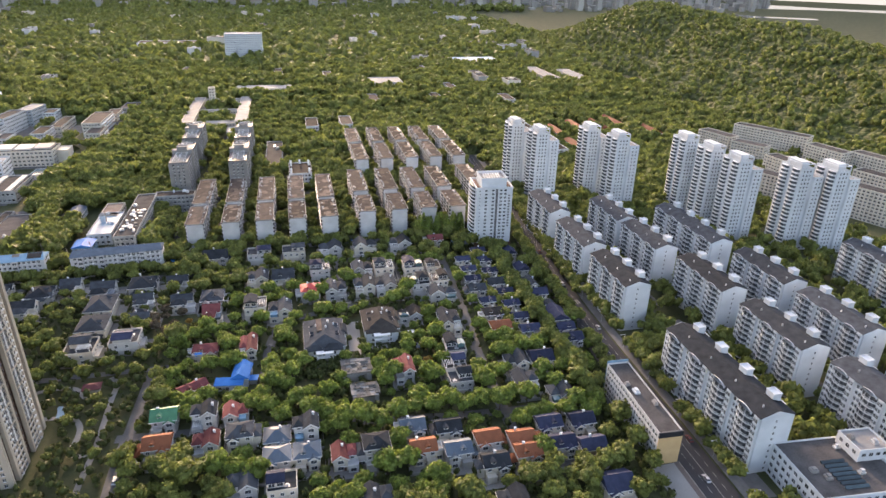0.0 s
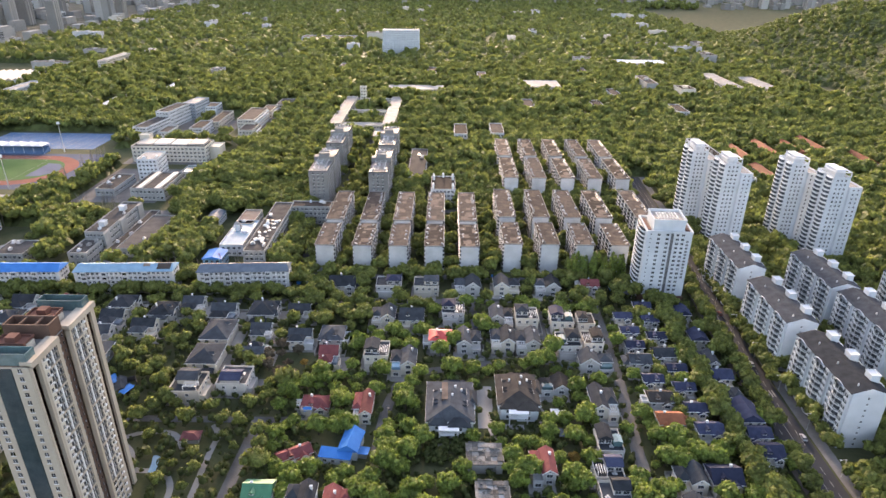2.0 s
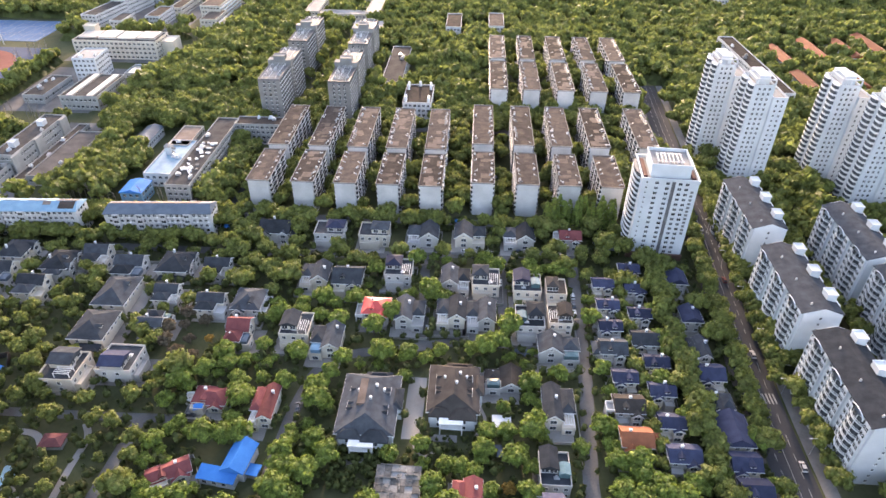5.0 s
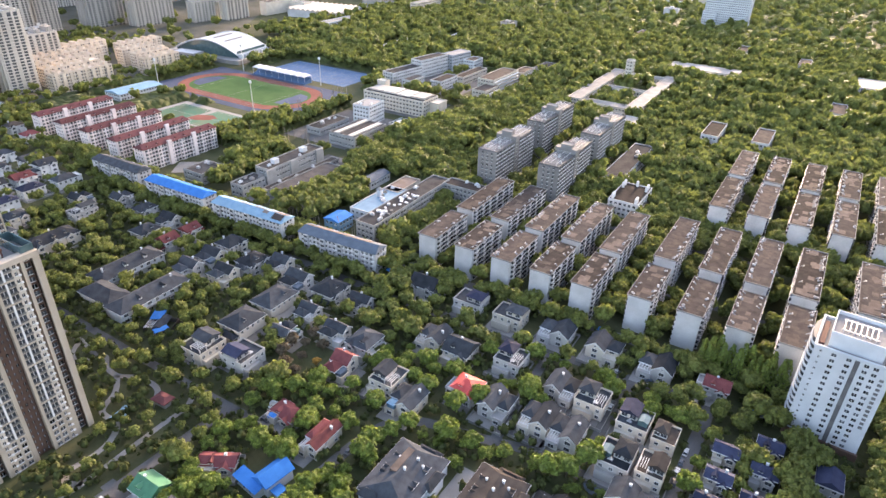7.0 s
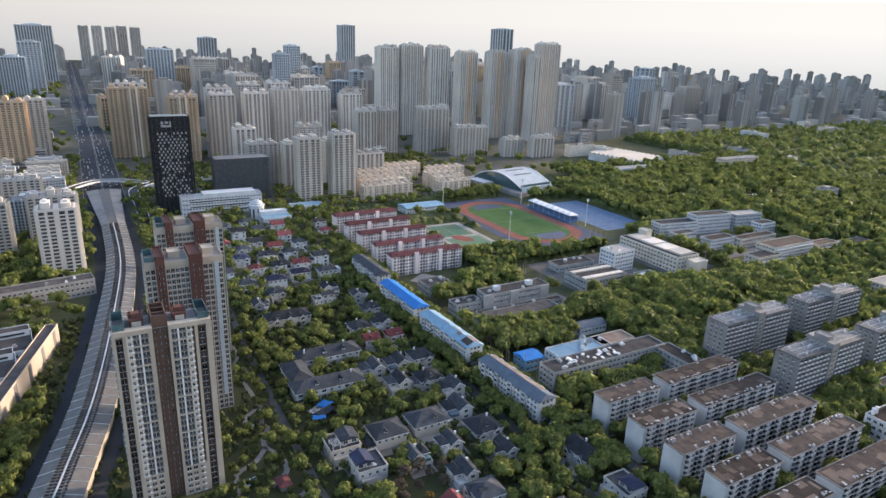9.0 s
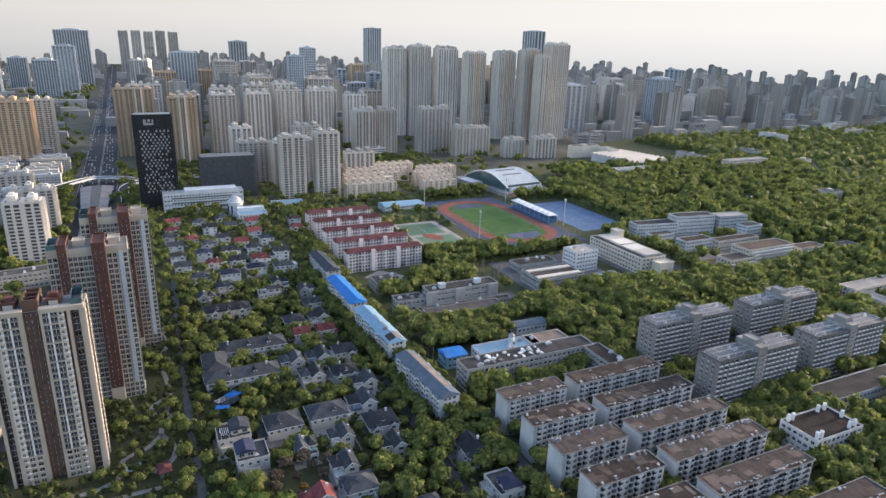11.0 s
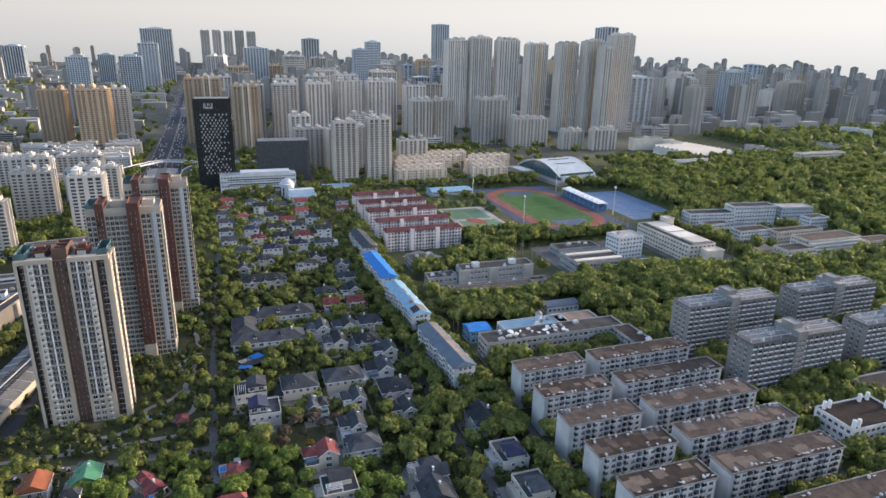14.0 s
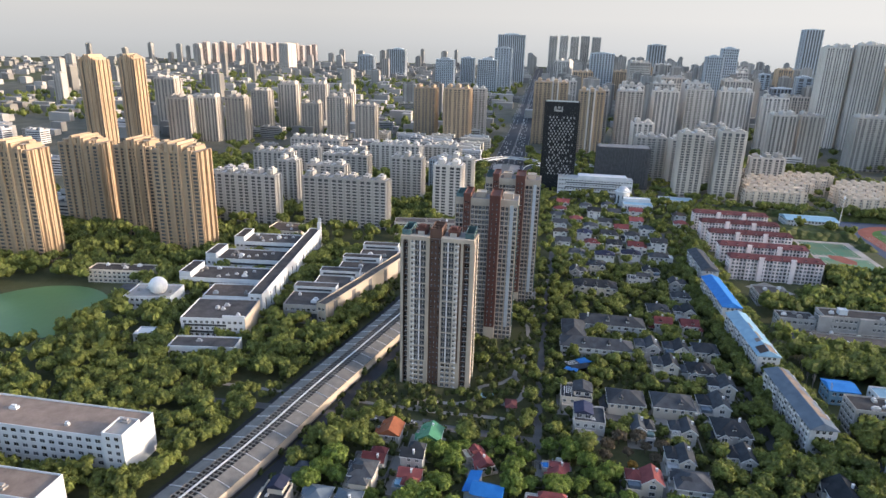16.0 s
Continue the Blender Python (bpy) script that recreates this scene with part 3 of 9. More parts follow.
def backdrop():
    """Hazy sky low over the horizon, far beyond everything; haze and glow are painted into an emissive ring."""
    m = bpy.data.materials.new("horizon_haze_glow")
    m.use_nodes = True
    n, ln = m.node_tree.nodes, m.node_tree.links
    n.remove(n["Principled BSDF"])
    geo, sep = n.new("ShaderNodeNewGeometry"), n.new("ShaderNodeSeparateXYZ")
    ln.new(geo.outputs["Position"], sep.inputs[0])
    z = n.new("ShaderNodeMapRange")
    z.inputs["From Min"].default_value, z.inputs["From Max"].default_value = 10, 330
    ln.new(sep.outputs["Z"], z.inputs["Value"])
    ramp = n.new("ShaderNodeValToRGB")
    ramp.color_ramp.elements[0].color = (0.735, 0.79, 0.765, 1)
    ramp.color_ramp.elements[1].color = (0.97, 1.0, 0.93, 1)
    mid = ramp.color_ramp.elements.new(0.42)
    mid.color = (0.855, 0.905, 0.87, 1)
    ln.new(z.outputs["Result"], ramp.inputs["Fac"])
    # Glow painted stronger towards +y, the side of the sun.
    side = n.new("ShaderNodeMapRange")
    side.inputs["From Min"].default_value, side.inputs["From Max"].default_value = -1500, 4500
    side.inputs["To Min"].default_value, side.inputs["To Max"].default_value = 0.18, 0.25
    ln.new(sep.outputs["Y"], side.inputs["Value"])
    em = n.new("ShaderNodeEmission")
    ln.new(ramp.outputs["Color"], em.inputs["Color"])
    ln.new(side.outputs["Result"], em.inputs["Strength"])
    clear = n.new("ShaderNodeBsdfTransparent")
    fade = n.new("ShaderNodeMapRange")
    fade.inputs["From Min"].default_value, fade.inputs["From Max"].default_value = 500, 750
    ln.new(sep.outputs["Z"], fade.inputs["Value"])
    mx = n.new("ShaderNodeMixShader")
    ln.new(fade.outputs["Result"], mx.inputs[0])
    ln.new(em.outputs[0], mx.inputs[1])
    ln.new(clear.outputs[0], mx.inputs[2])
    ln.new(mx.outputs[0], n["Material Output"].inputs["Surface"])
    s = Shape()
    k = 96
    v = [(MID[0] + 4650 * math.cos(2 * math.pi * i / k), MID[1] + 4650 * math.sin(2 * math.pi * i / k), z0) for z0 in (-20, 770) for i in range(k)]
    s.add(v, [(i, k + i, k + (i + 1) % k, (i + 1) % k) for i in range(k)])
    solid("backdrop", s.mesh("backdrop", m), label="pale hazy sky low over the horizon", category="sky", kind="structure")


backdrop()

# ---- apartment buildings ----
def row_block(length, seed):
    """Old seven-storey block, long side along y."""
    rng = random.Random(seed)
    w, sh, n = 11.0, 2.85, 7
    h = n * sh
    t = thing("apartment_block", 0, 0, 0, "weathered white seven-storey apartment block with brown flat roof", "apartment block", "old apartment blocks")
    ys = [-length / 2 + 4.5 + k * 9 for k in range(int(length / 9))]
    s = Shape().comb(w, length, 0, h, (), [(y, 2.1, 0.7) for y in ys], (), [(y, 1.6, 0.9) for y in ys])
    part("wall", s.mesh("wall", OLDWHITE), t)
    r = Shape().box(-w / 2 - 0.7, -length / 2 - 0.4, h, w / 2 + 0.7, length / 2 + 0.4, h + 0.35)
    part("roof", r.mesh("roof", BROWNROOF), t, "brown flat roof")
    part("parapet", Shape().ring(-w / 2 - 0.75, -length / 2 - 0.45, w / 2 + 0.75, length / 2 + 0.45, h + 0.1, h + 0.75, 0.22).mesh("parapet", CONCRETE), t, "pale concrete roof edge")
    p = Shape()
    for k in range(int(length / 4)):
        y = -length / 2 + rng.uniform(2, length - 2)
        a, b = rng.uniform(1.5, 6), rng.uniform(0.6, 3.2)
        x = rng.uniform(-w / 2, w / 2 - a)
        p.box(x, max(-length / 2, y - b), h + 0.35, x + a, min(y + b, length / 2), h + 0.40 + 0.02 * rng.random())
    tagged(part("roof_patch", p.mesh("patches", PALEROOF), t, "paler patches on the roof"), kind="stuff")
    units = Shape()
    for k in range(int(length * 0.5)):
        x, y = rng.choice((-1, 1, 1, 1)) * (w / 2 - 1.2) + rng.uniform(-0.7, 0.7), rng.uniform(-length / 2 + 1.2, length / 2 - 1.2)
        if rng.random() < 0.6:
            units.add([(x - 0.9, y - 0.6, h + 0.4), (x - 0.9, y + 0.6, h + 0.4), (x + 0.5, y + 0.6, h + 1.3), (x + 0.5, y - 0.6, h + 1.3)], [(3, 2, 1, 0)], 1).box(x + 0.4, y - 0.6, h + 1.1, x + 0.7, y + 0.6, h + 1.4, 0)
        else:
            units.box(x - 0.5, y - 0.3, h + 0.35, x + 0.5, y + 0.3, h + rng.uniform(0.7, 1.5), 0)
    tagged(part("roof_unit", units.mesh("roof_unit", OLDWHITE, STEELBLUE), t, "white roof heaters and boxes"), kind="stuff")
    both = Shape().put(windows(length - 3, int(length / 3.1), 1.5, 1.35, 0.98, True, 0.5), -w / 2, 0, 0, -90)
    both.put(windows(length - 3, int(length / 3.1), 1.7, 1.4, 0.78, True, 0.5), w / 2, 0, 0, 90)
    storeyed(t, [(both, 1.5, n, sh)])
    return t


SHORT, LONG = [row_block(36, k) for k in (1, 2)], [row_block(57, k) for k in (3, 4)]
for k, x in enumerate((-73, -49, -26, -3, 20, 48, 72, 94.5, 117)):
    y1, y2 = (453, 506) if x < 30 else (458, 515)
    for m, (pool, y) in enumerate(((SHORT, y1), (LONG, y2))):
        keep_clear(x, y, 13, 37 if m == 0 else 58)
        ob = pool[k % 2]
        if k < 2:
            ob.matrix_basis = pose(x, y, 0)
        else:
            copy_thing(ob, pose(x, y, 0, 0, 0, 0 if k % 4 < 2 else 180))
for k, x in enumerate((59, 82, 106, 129, 152)):
    for y in (602, 666):
        keep_clear(x, y, 13, 58)
        copy_thing(LONG[k % 2], pose(x, y, 0, 0, 0, 180 * (k % 2)))
copy_thing(LONG[0], pose(146, 516, 0))
keep_clear(146, 516, 13, 58)


def dormitory(length):
    """Grey ten-storey dormitory, long side along y."""
    w, sh, n = 14.0, 3.0, 10
    h = n * sh
    t = thing("dormitory_block", 0, 0, 0, "grey ten-storey dormitory block with flat roof", "dormitory", "grey dormitory blocks")
    m = int(length / 3.6)
    ys = [-length / 2 + k * length / m for k in range(m + 1) if abs(-length / 2 + k * length / m) > 3.3]
    s = Shape().comb(w, length, 0, h, (), [(y, 0.18, 0.6) for y in ys], (), [(y, 0.18, 0.6) for y in ys])
    part("stair_core", Shape().box(-w / 2 - 1.2, -3, 0, w / 2 + 1.2, 3, h + 4).mesh("stair_core", DORM), t, "grey stair core")
    part("wall", s.mesh("wall", DORM), t)
    r = Shape().box(-w / 2 - 0.3, -length / 2 - 0.3, h, w / 2 + 0.3, -3, h + 0.3).box(-w / 2 - 0.3, 3, h, w / 2 + 0.3, length / 2 + 0.3, h + 0.3)
    r.ring(-w / 2 - 0.3, -length / 2 - 0.3, w / 2 + 0.3, length / 2 + 0.3, h + 0.3, h + 1.2, 0.3)
    part("roof", r.mesh("roof", GREYSTRIP), t, "grey flat roof with parapet")
    rng = random.Random(9)
    for k in range(7):
        b = Shape().box(-0.8, -0.6, 0, 0.8, 0.6, 1.1).tube(0, 0, 1.1, 1.7, 0.4)
        part("roof_unit", b.mesh("unit", METAL), t, "pale roof tank", (rng.uniform(-w / 2 + 1.5, w / 2 - 1.5), rng.choice((-1, 1)) * rng.uniform(5, length / 2 - 2), h + 0.3))
    for y0, y1 in ((-length / 2 + 1.5, -4.5), (4.5, length / 2 - 1.5)):
        lattice = Shape()
        for x0 in (-4.6, 0.0, 4.6):
            lattice.box(x0 - 0.12, y0, h + 2.0, x0 + 0.12, y1, h + 2.3)
        for k in range(13):
            a = y0 + (y1 - y0) * k / 12
            lattice.box(-4.6, a - 0.06, h + 2.3, 4.6, a + 0.06, h + 2.45)
            if k % 3 == 0:
                for x0 in (-4.6, 4.6):
                    lattice.box(x0 - 0.12, a - 0.12, h + 0.3, x0 + 0.12, a + 0.12, h + 2.0)
        part("roof_frame", lattice.mesh("roof_frame", OLDWHITE), t, "white drying frame on the roof")
    part("lift_house", Shape().box(-4, -3, h + 4, 4, 3, h + 6.5).ring(-4.3, -3.3, 4.3, 3.3, h + 6.5, h + 7.0, 0.3).mesh("lift_house", DORM), t, "grey lift house")
    core = Shape().put(windows(11, 3, 1.3, 1.5, 0.05), 0, -length / 2).put(windows(4.5, 2, 1.0, 1.3, 0.05), w / 2 + 1.2, 0, 0, 90)
    one = windows(length - 1, int(length / 3.6), 2.2, 1.7, 0.05, True, 0.6).box(-length / 2, -0.3, -1.45, length / 2, 0, -1.2, 2)
    rail = Shape()
    for k in range(int(length / 3.6)):
        a = -length / 2 + (k + 0.5) * length / int(length / 3.6)
        rail.box(a - 1.25, -0.5, -1.2, a + 1.25, -0.02, -0.62, 1)
    both = Shape().put(one, w / 2, 0, 0, 90).put(rail, w / 2, 0, 0, 90).put(one, -w / 2, 0, 0, -90)
    storeyed(t, [(both, 1.7, n, sh), (core, 1.7, n, sh)], GLASS, WHITEPAINT, DORM)
    return t


dorm = dormitory(64)
dorm.matrix_basis = pose(-50, 583, 0)
for x, y in ((-98, 584), (-50, 662), (-98, 666)):
    copy_thing(dorm, pose(x, y, 0))
for x, y in ((-50, 583), (-98, 584), (-50, 662), (-98, 666)):
    keep_clear(x, y, 17, 66)


def white_slab(length, width=15.0, storeys=9):
    """White slab with curved balcony bays on its street side (-x), grey low-pitched roof; long side along y."""
    sh = 3.0
    h = storeys * sh + 1
    t = thing("apartment_slab", 0, 0, 0, "white slab apartment building with curved balconies and grey roof", "apartment building", "white slab buildings")
    w = width
    bays = max(2, round(length / 16))
    pitch = length / bays
    mid = [-length / 2 + (k + 0.5) * pitch for k in range(bays)]
    s = Shape().comb(w, length, 0, h, (), [(y, 2, 1.4) for y in mid], (), [(y - pitch / 2 + 2.2, 1.4, 1.0) for y in mid])
    for y in (-length / 2, length / 2 - 0.3):
        g = Shape().add([(-w / 2, y, h), (w / 2, y, h), (0, y, h + 2.6), (-w / 2, y + 0.3, h), (w / 2, y + 0.3, h), (0, y + 0.3, h + 2.6)],
                        [(0, 1, 2), (5, 4, 3), (0, 2, 5, 3), (2, 1, 4, 5)])
        part("gable", g.mesh("gable", WHITE), t)
    part("wall", s.mesh("wall", WHITE), t)
    r = Shape().hip(-w / 2 - 0.8, -length / 2 + 0.3, w / 2 + 0.8, length / 2 - 0.3, h + 0.1, 2.5, 0.0)
    part("roof", r.mesh("roof", SLATE), t, "dark grey low-pitched roof")
    for k in range(bays):
        y = -length / 2 + (k + 0.5) * pitch
        c = Shape().box(-1.9, -2.2, 0, 1.9, 2.2, 4.2).ring(-2.1, -2.4, 2.1, 2.4, 4.2, 4.7, 0.25)
        part("stair_house", c.mesh("stair_house", WHITE), t, "white stair tower on the roof", (w / 2 - 2.0, y + 2, h - 0.5))
        d = Shape().tube(0, 0, 0, 1.3, 0.45, 0.3)
        part("roof_vent", d.mesh("vent", METAL), t, "", (-3.4, y - 3.4, h + 1.2))
        arch = [(-2.5, pitch * 0.27 * math.cos(a), 1.9 * math.sin(a)) for a in [math.pi * i / 10 for i in range(11)]]
        frame_ = Shape().add([(x + o, yy * f, zz * f) for o in (0.0, 0.35) for f in (1.0, 0.92) for x, yy, zz in arch], [(i, i + 1, 12 + i, 11 + i) for i in range(10)] + [(22 + i, 33 + i, 34 + i, 23 + i) for i in range(10)] + [(i, 22 + i, 23 + i, i + 1) for i in range(10)] + [(11 + i, 12 + i, 34 + i, 33 + i) for i in range(10)])
        part("roof_arch", frame_.mesh("roof_arch", WHITE), t, "white arched frame over the top balcony", (-w / 2 + 0.4, y, h - 0.4))
    # curved balcony: a floor slab with a thin white rail; dark glass near the rim covers the floor in place of its
    # shade
    n = 10
    half = pitch * 0.27
    rad = 2.3
    arc = [(-rad * math.cos(math.pi * (i / n - 0.5)), half * math.sin(math.pi * (i / n - 0.5))) for i in range(n + 1)]
    b = Shape()
    out = arc[::-1]
    b.prism(out, 0, 0.30)
    for lo, hi in ((0.30, 0.52), (0.98, 1.16)):
        for i in range(n):
            (x0, y0), (x1, y1) = out[i], out[i + 1]
            b.add([(x0, y0, lo), (x1, y1, lo), (x1, y1, hi), (x0, y0, hi), (x0 * 0.95, y0 * 0.98, lo), (x1 * 0.95, y1 * 0.98, lo), (x1 * 0.95, y1 * 0.98, hi), (x0 * 0.95, y0 * 0.98, hi)],
                  [(0, 1, 2, 3), (5, 4, 7, 6), (3, 2, 6, 7)])
    for i in range(0, n + 1, 2):
        x, y = out[i]
        b.box(x * 0.97 - 0.07, y - 0.07, 0.3, x * 0.97 + 0.07, y + 0.07, 3.0 if i in (0, 4, 6, 10) else 1.0)
    glaze = [(x * 0.86, y * 0.95) for x, y in out]
    for i in range(n):
        b.add([(*glaze[i], 0.3), (*glaze[i + 1], 0.3), (*glaze[i + 1], 3.0), (*glaze[i], 3.0)], [(0, 1, 2, 3)], 1)
    bm_ = b.mesh("balcony", WHITE, GLASS)
    ra = Shape()
    for k in range(bays):
        ra.put(windows(2.6, 2, 0.95, 1.7, 0.06), -w / 2 - 1.0, -length / 2 + k * pitch + 2.2, 0, -90)
        ra.put(windows(3.4, 2, 1.1, 1.7, 0.06, True, 0.5), -w / 2, -length / 2 + (k + 0.88) * pitch, 0, -90)
    ra.put(windows(length - 3, int(length / 3), 1.5, 1.5, 0.05, True, 0.4), w / 2, 0, 0, 90).put(windows(2.0, 1, 0.8, 1.1, 0.05), -0.5, -length / 2)
    for k in range(bays):
        y = -length / 2 + (k + 0.5) * pitch
        for j in range(storeys):
            part("balcony", bm_, t, "", (-w / 2, y, 0.6 + j * sh))
    storeyed(t, [(ra, 2.0, storeys, sh)])
    return t


SLAB_A = white_slab(70)
SLAB_B = white_slab(46)
SLAB_A.matrix_basis = pose(178, 201, 0)
SLAB_B.matrix_basis = pose(179, 302, 0)
keep_clear(178, 201, 18, 72)
keep_clear(179, 302, 18, 48)
for x, y, big in ((179, 357, 0), (180, 416, 0), (221, 394, 0), (222, 345, 0), (263, 359, 1), (229, 287, 0), (269, 288, 0), (230, 228, 0), (270, 234, 0), (236, 172, 0), (350, 288, 0), (278, 178, 0)):
    copy_thing(SLAB_A if big else SLAB_B, pose(x, y, 0))
    keep_clear(x, y, 18, 72 if big else 48)


def white_high_rise(storeys=21):
    """One section of a tall white tower with a column of angled balconies facing the street."""
    sh = 2.9
    h = storeys * sh
    t = thing("high_rise", 0, 0, 0, "tall white residential tower with stacked balconies", "apartment tower", "tall white towers")
    s = Shape().box(-9, -10, 0, 2, 10, h).box(2, -12, 0, 10, 8, h - 6).box(-6, -6, h, 0, 8, h + 5)
    s.ring(-9, -10, 2, 10, h, h + 1.3, 0.4).ring(2, -12, 10, 8, h - 6, h - 4.8, 0.4)
    for x in (-9, -4, 1.4):
        s.box(x, -10, h, x + 0.6, -9.4, h + 4).box(x, 3, h, x + 0.6, 3.6, h + 4)
    s.box(-9, -10, h + 4, 2, -9.4, h + 4.6).box(-9, 3, h + 4, 2, 3.6, h + 4.6).box(-9, -10, h + 4, -8.4, 3.6, h + 4.6).box(1.4, -10, h + 4, 2, 3.6, h + 4.6)
    part("wall", s.mesh("wall", WHITE), t)
    part("roof", Shape().box(-8.6, -9.6, h, 1.6, 9.6, h + 0.2).box(2.4, -11.6, h - 6, 9.6, 7.6, h - 5.8).mesh("roof", CONCRETE), t, "grey flat roof")
    # Dark glass fills each balcony gap, in place of the shade inside.
    rim = [(0, -3.4), (0, 3.4), (-1.4, 2.6), (-1.9, 0), (-1.4, -2.6)]
    b = Shape().prism(rim, 0, 0.75).prism([(x * 0.92, y * 0.95) for x, y in rim], 0.75, 2.55, 1).prism([(x * 0.97, y * 0.98) for x, y in rim], 2.55, 2.9)
    one = b.mesh("balcony", WHITEPAINT, GLASS)
    front, side = windows(8, 3, 1.1, 1.4, 0.05), windows(6, 2, 1.0, 1.3, 0.05)
    upper = Shape().put(front, -3.5, -10)
    whole = Shape().put(front, -3.5, -10).put(side, 6, -12).put(front, 10, -2, 0, 90)
    for k in range(storeys):
        for y in (-5.5, 5.0):
            part("balcony", one, t, "", (-9, y, 0.4 + k * sh))
    storeyed(t, [(whole, 1.8, storeys - 2, sh), (upper, 1.8 + (storeys - 2) * sh, 2, sh)])
    return t


HR = white_high_rise()
HR.matrix_basis = pose(203, 494, 0)
for x, y in ((192, 525), (262, 468), (250, 497), (320, 393), (318, 423), (316, 455), (352, 370), (374, 361)):
    copy_thing(HR, pose(x, y, 0))
for x, y in ((203, 494), (192, 525), (262, 468), (250, 497), (320, 393), (318, 423), (316, 455), (352, 370), (374, 361)):
    keep_clear(x, y, 24, 26)


def institute_tower():
    """White tower with a curved balcony flank and a sign in bars."""
    sh, n = 2.75, 16
    h = n * sh
    t = thing("institute_tower", 135, 417, -4, "white sixteen-storey tower with curved balcony flank and rooftop crown", "tower")
    arc = [(-13 - 2.6 * math.cos(math.pi * (i / 10 - 0.5)), 2 + 9 * math.sin(math.pi * (i / 10 - 0.5))) for i in range(11)]
    s = Shape().box(-13, -11, 0, 13, 13, h)
    part("parapet", Shape().ring(-13.3, -11.3, 13.3, 13.3, h, h + 1.2, 0.8).mesh("parapet", WHITE), t)
    part("crown", Shape().box(-9, -8, h, 9, 9, h + 5.5).ring(-9.4, -8.4, 9.4, 9.4, h + 5.5, h + 7.2, 0.4).mesh("crown", WHITE), t, "white rooftop crown")
    part("fin", Shape().box(2.5, -11.5, 0, 3.0, -11, h).mesh("fin", WHITE), t)
    for px in (-11.2, 10.9):
        part("roof_planter", Shape().box(-0.9, -8.5, 0, 0.9, 9, 0.9).mesh("roof_planter", RUST), t, "red-brown roof terrace planter", (px, 0, h + 0.15))
    part("wall", s.mesh("wall", WHITE), t)
    part("roof", Shape().box(-12.5, -10.5, h, 12.5, 12.5, h + 0.15).box(-8.9, -7.9, h + 5.5, 8.9, 8.9, h + 5.65).mesh("roof", CONCRETE), t, "grey flat roof")
    gal = Shape()
    for i in range(7):
        gal.box(-6 + i * 1.8, -4, 0, -5.7 + i * 1.8, 4, 1.6)
    gal.box(-6.5, -4.2, 0.9, 6, -3.8, 1.2).box(-6.5, 3.8, 0.9, 6, 4.2, 1.2)
    part("roof_frame", gal.mesh("frame", METAL), t, "pale steel frame on the roof", (0, 0, h + 5.65))
    bal = Shape().prism(arc[::-1], 0, 0.9).mesh("balcony", WHITE)
    door = Shape().prism([(x * 1.0 + 0.35, y * 0.97) for x, y in arc[::-1]], 0.9, 2.75).mesh("balcony_door", GLASS)
    row = Shape().put(windows(10.0, 2, 1.6, 1.35, 0.05), -3.6, -11).put(windows(6.2, 2, 1.6, 1.35, 0.05), 6.2, -11).put(windows(2.4, 1, 0.7, 0.9, 0.05), -10.6, -11).put(windows(18, 4, 1.1, 1.25, 0.05), 13, 0, 0, 90)
    # Flat dark grey strip laid on the wall face; nothing is cut in.
    slot = Shape().box(-0.8, -0.05, -1.35, 0.8, 0.05, 1.35).mesh("slot", GREYSTRIP)
    for k in range(n):
        part("balcony", bal, t, "", (0, 0, 0.5 + k * sh))
        part("balcony_door", door, t, "", (0, 0, 0.5 + k * sh))
        part("stair_slot", slot, t, "flat dark grey strip on the wall", (1.6, -11.02, 1.4 + k * sh))
    storeyed(t, [(row, 1.6, n, sh)])
    for k in range(12):
        part("sign_bar", Shape().box(-0.7, -0.1, -0.7, 0.7, 0.05, 0.5).mesh("sign", GREYSTRIP), t, "dark sign character", (10.6, -11.02, h - 5 - k * 2.1))
    part("plinth", Shape().box(-13.6, -12.2, 0, 13.6, -11, 3.2).mesh("plinth", BROWN), t, "brown entrance plinth")
    keep_clear(135, 417, 30, 27)


institute_tower()


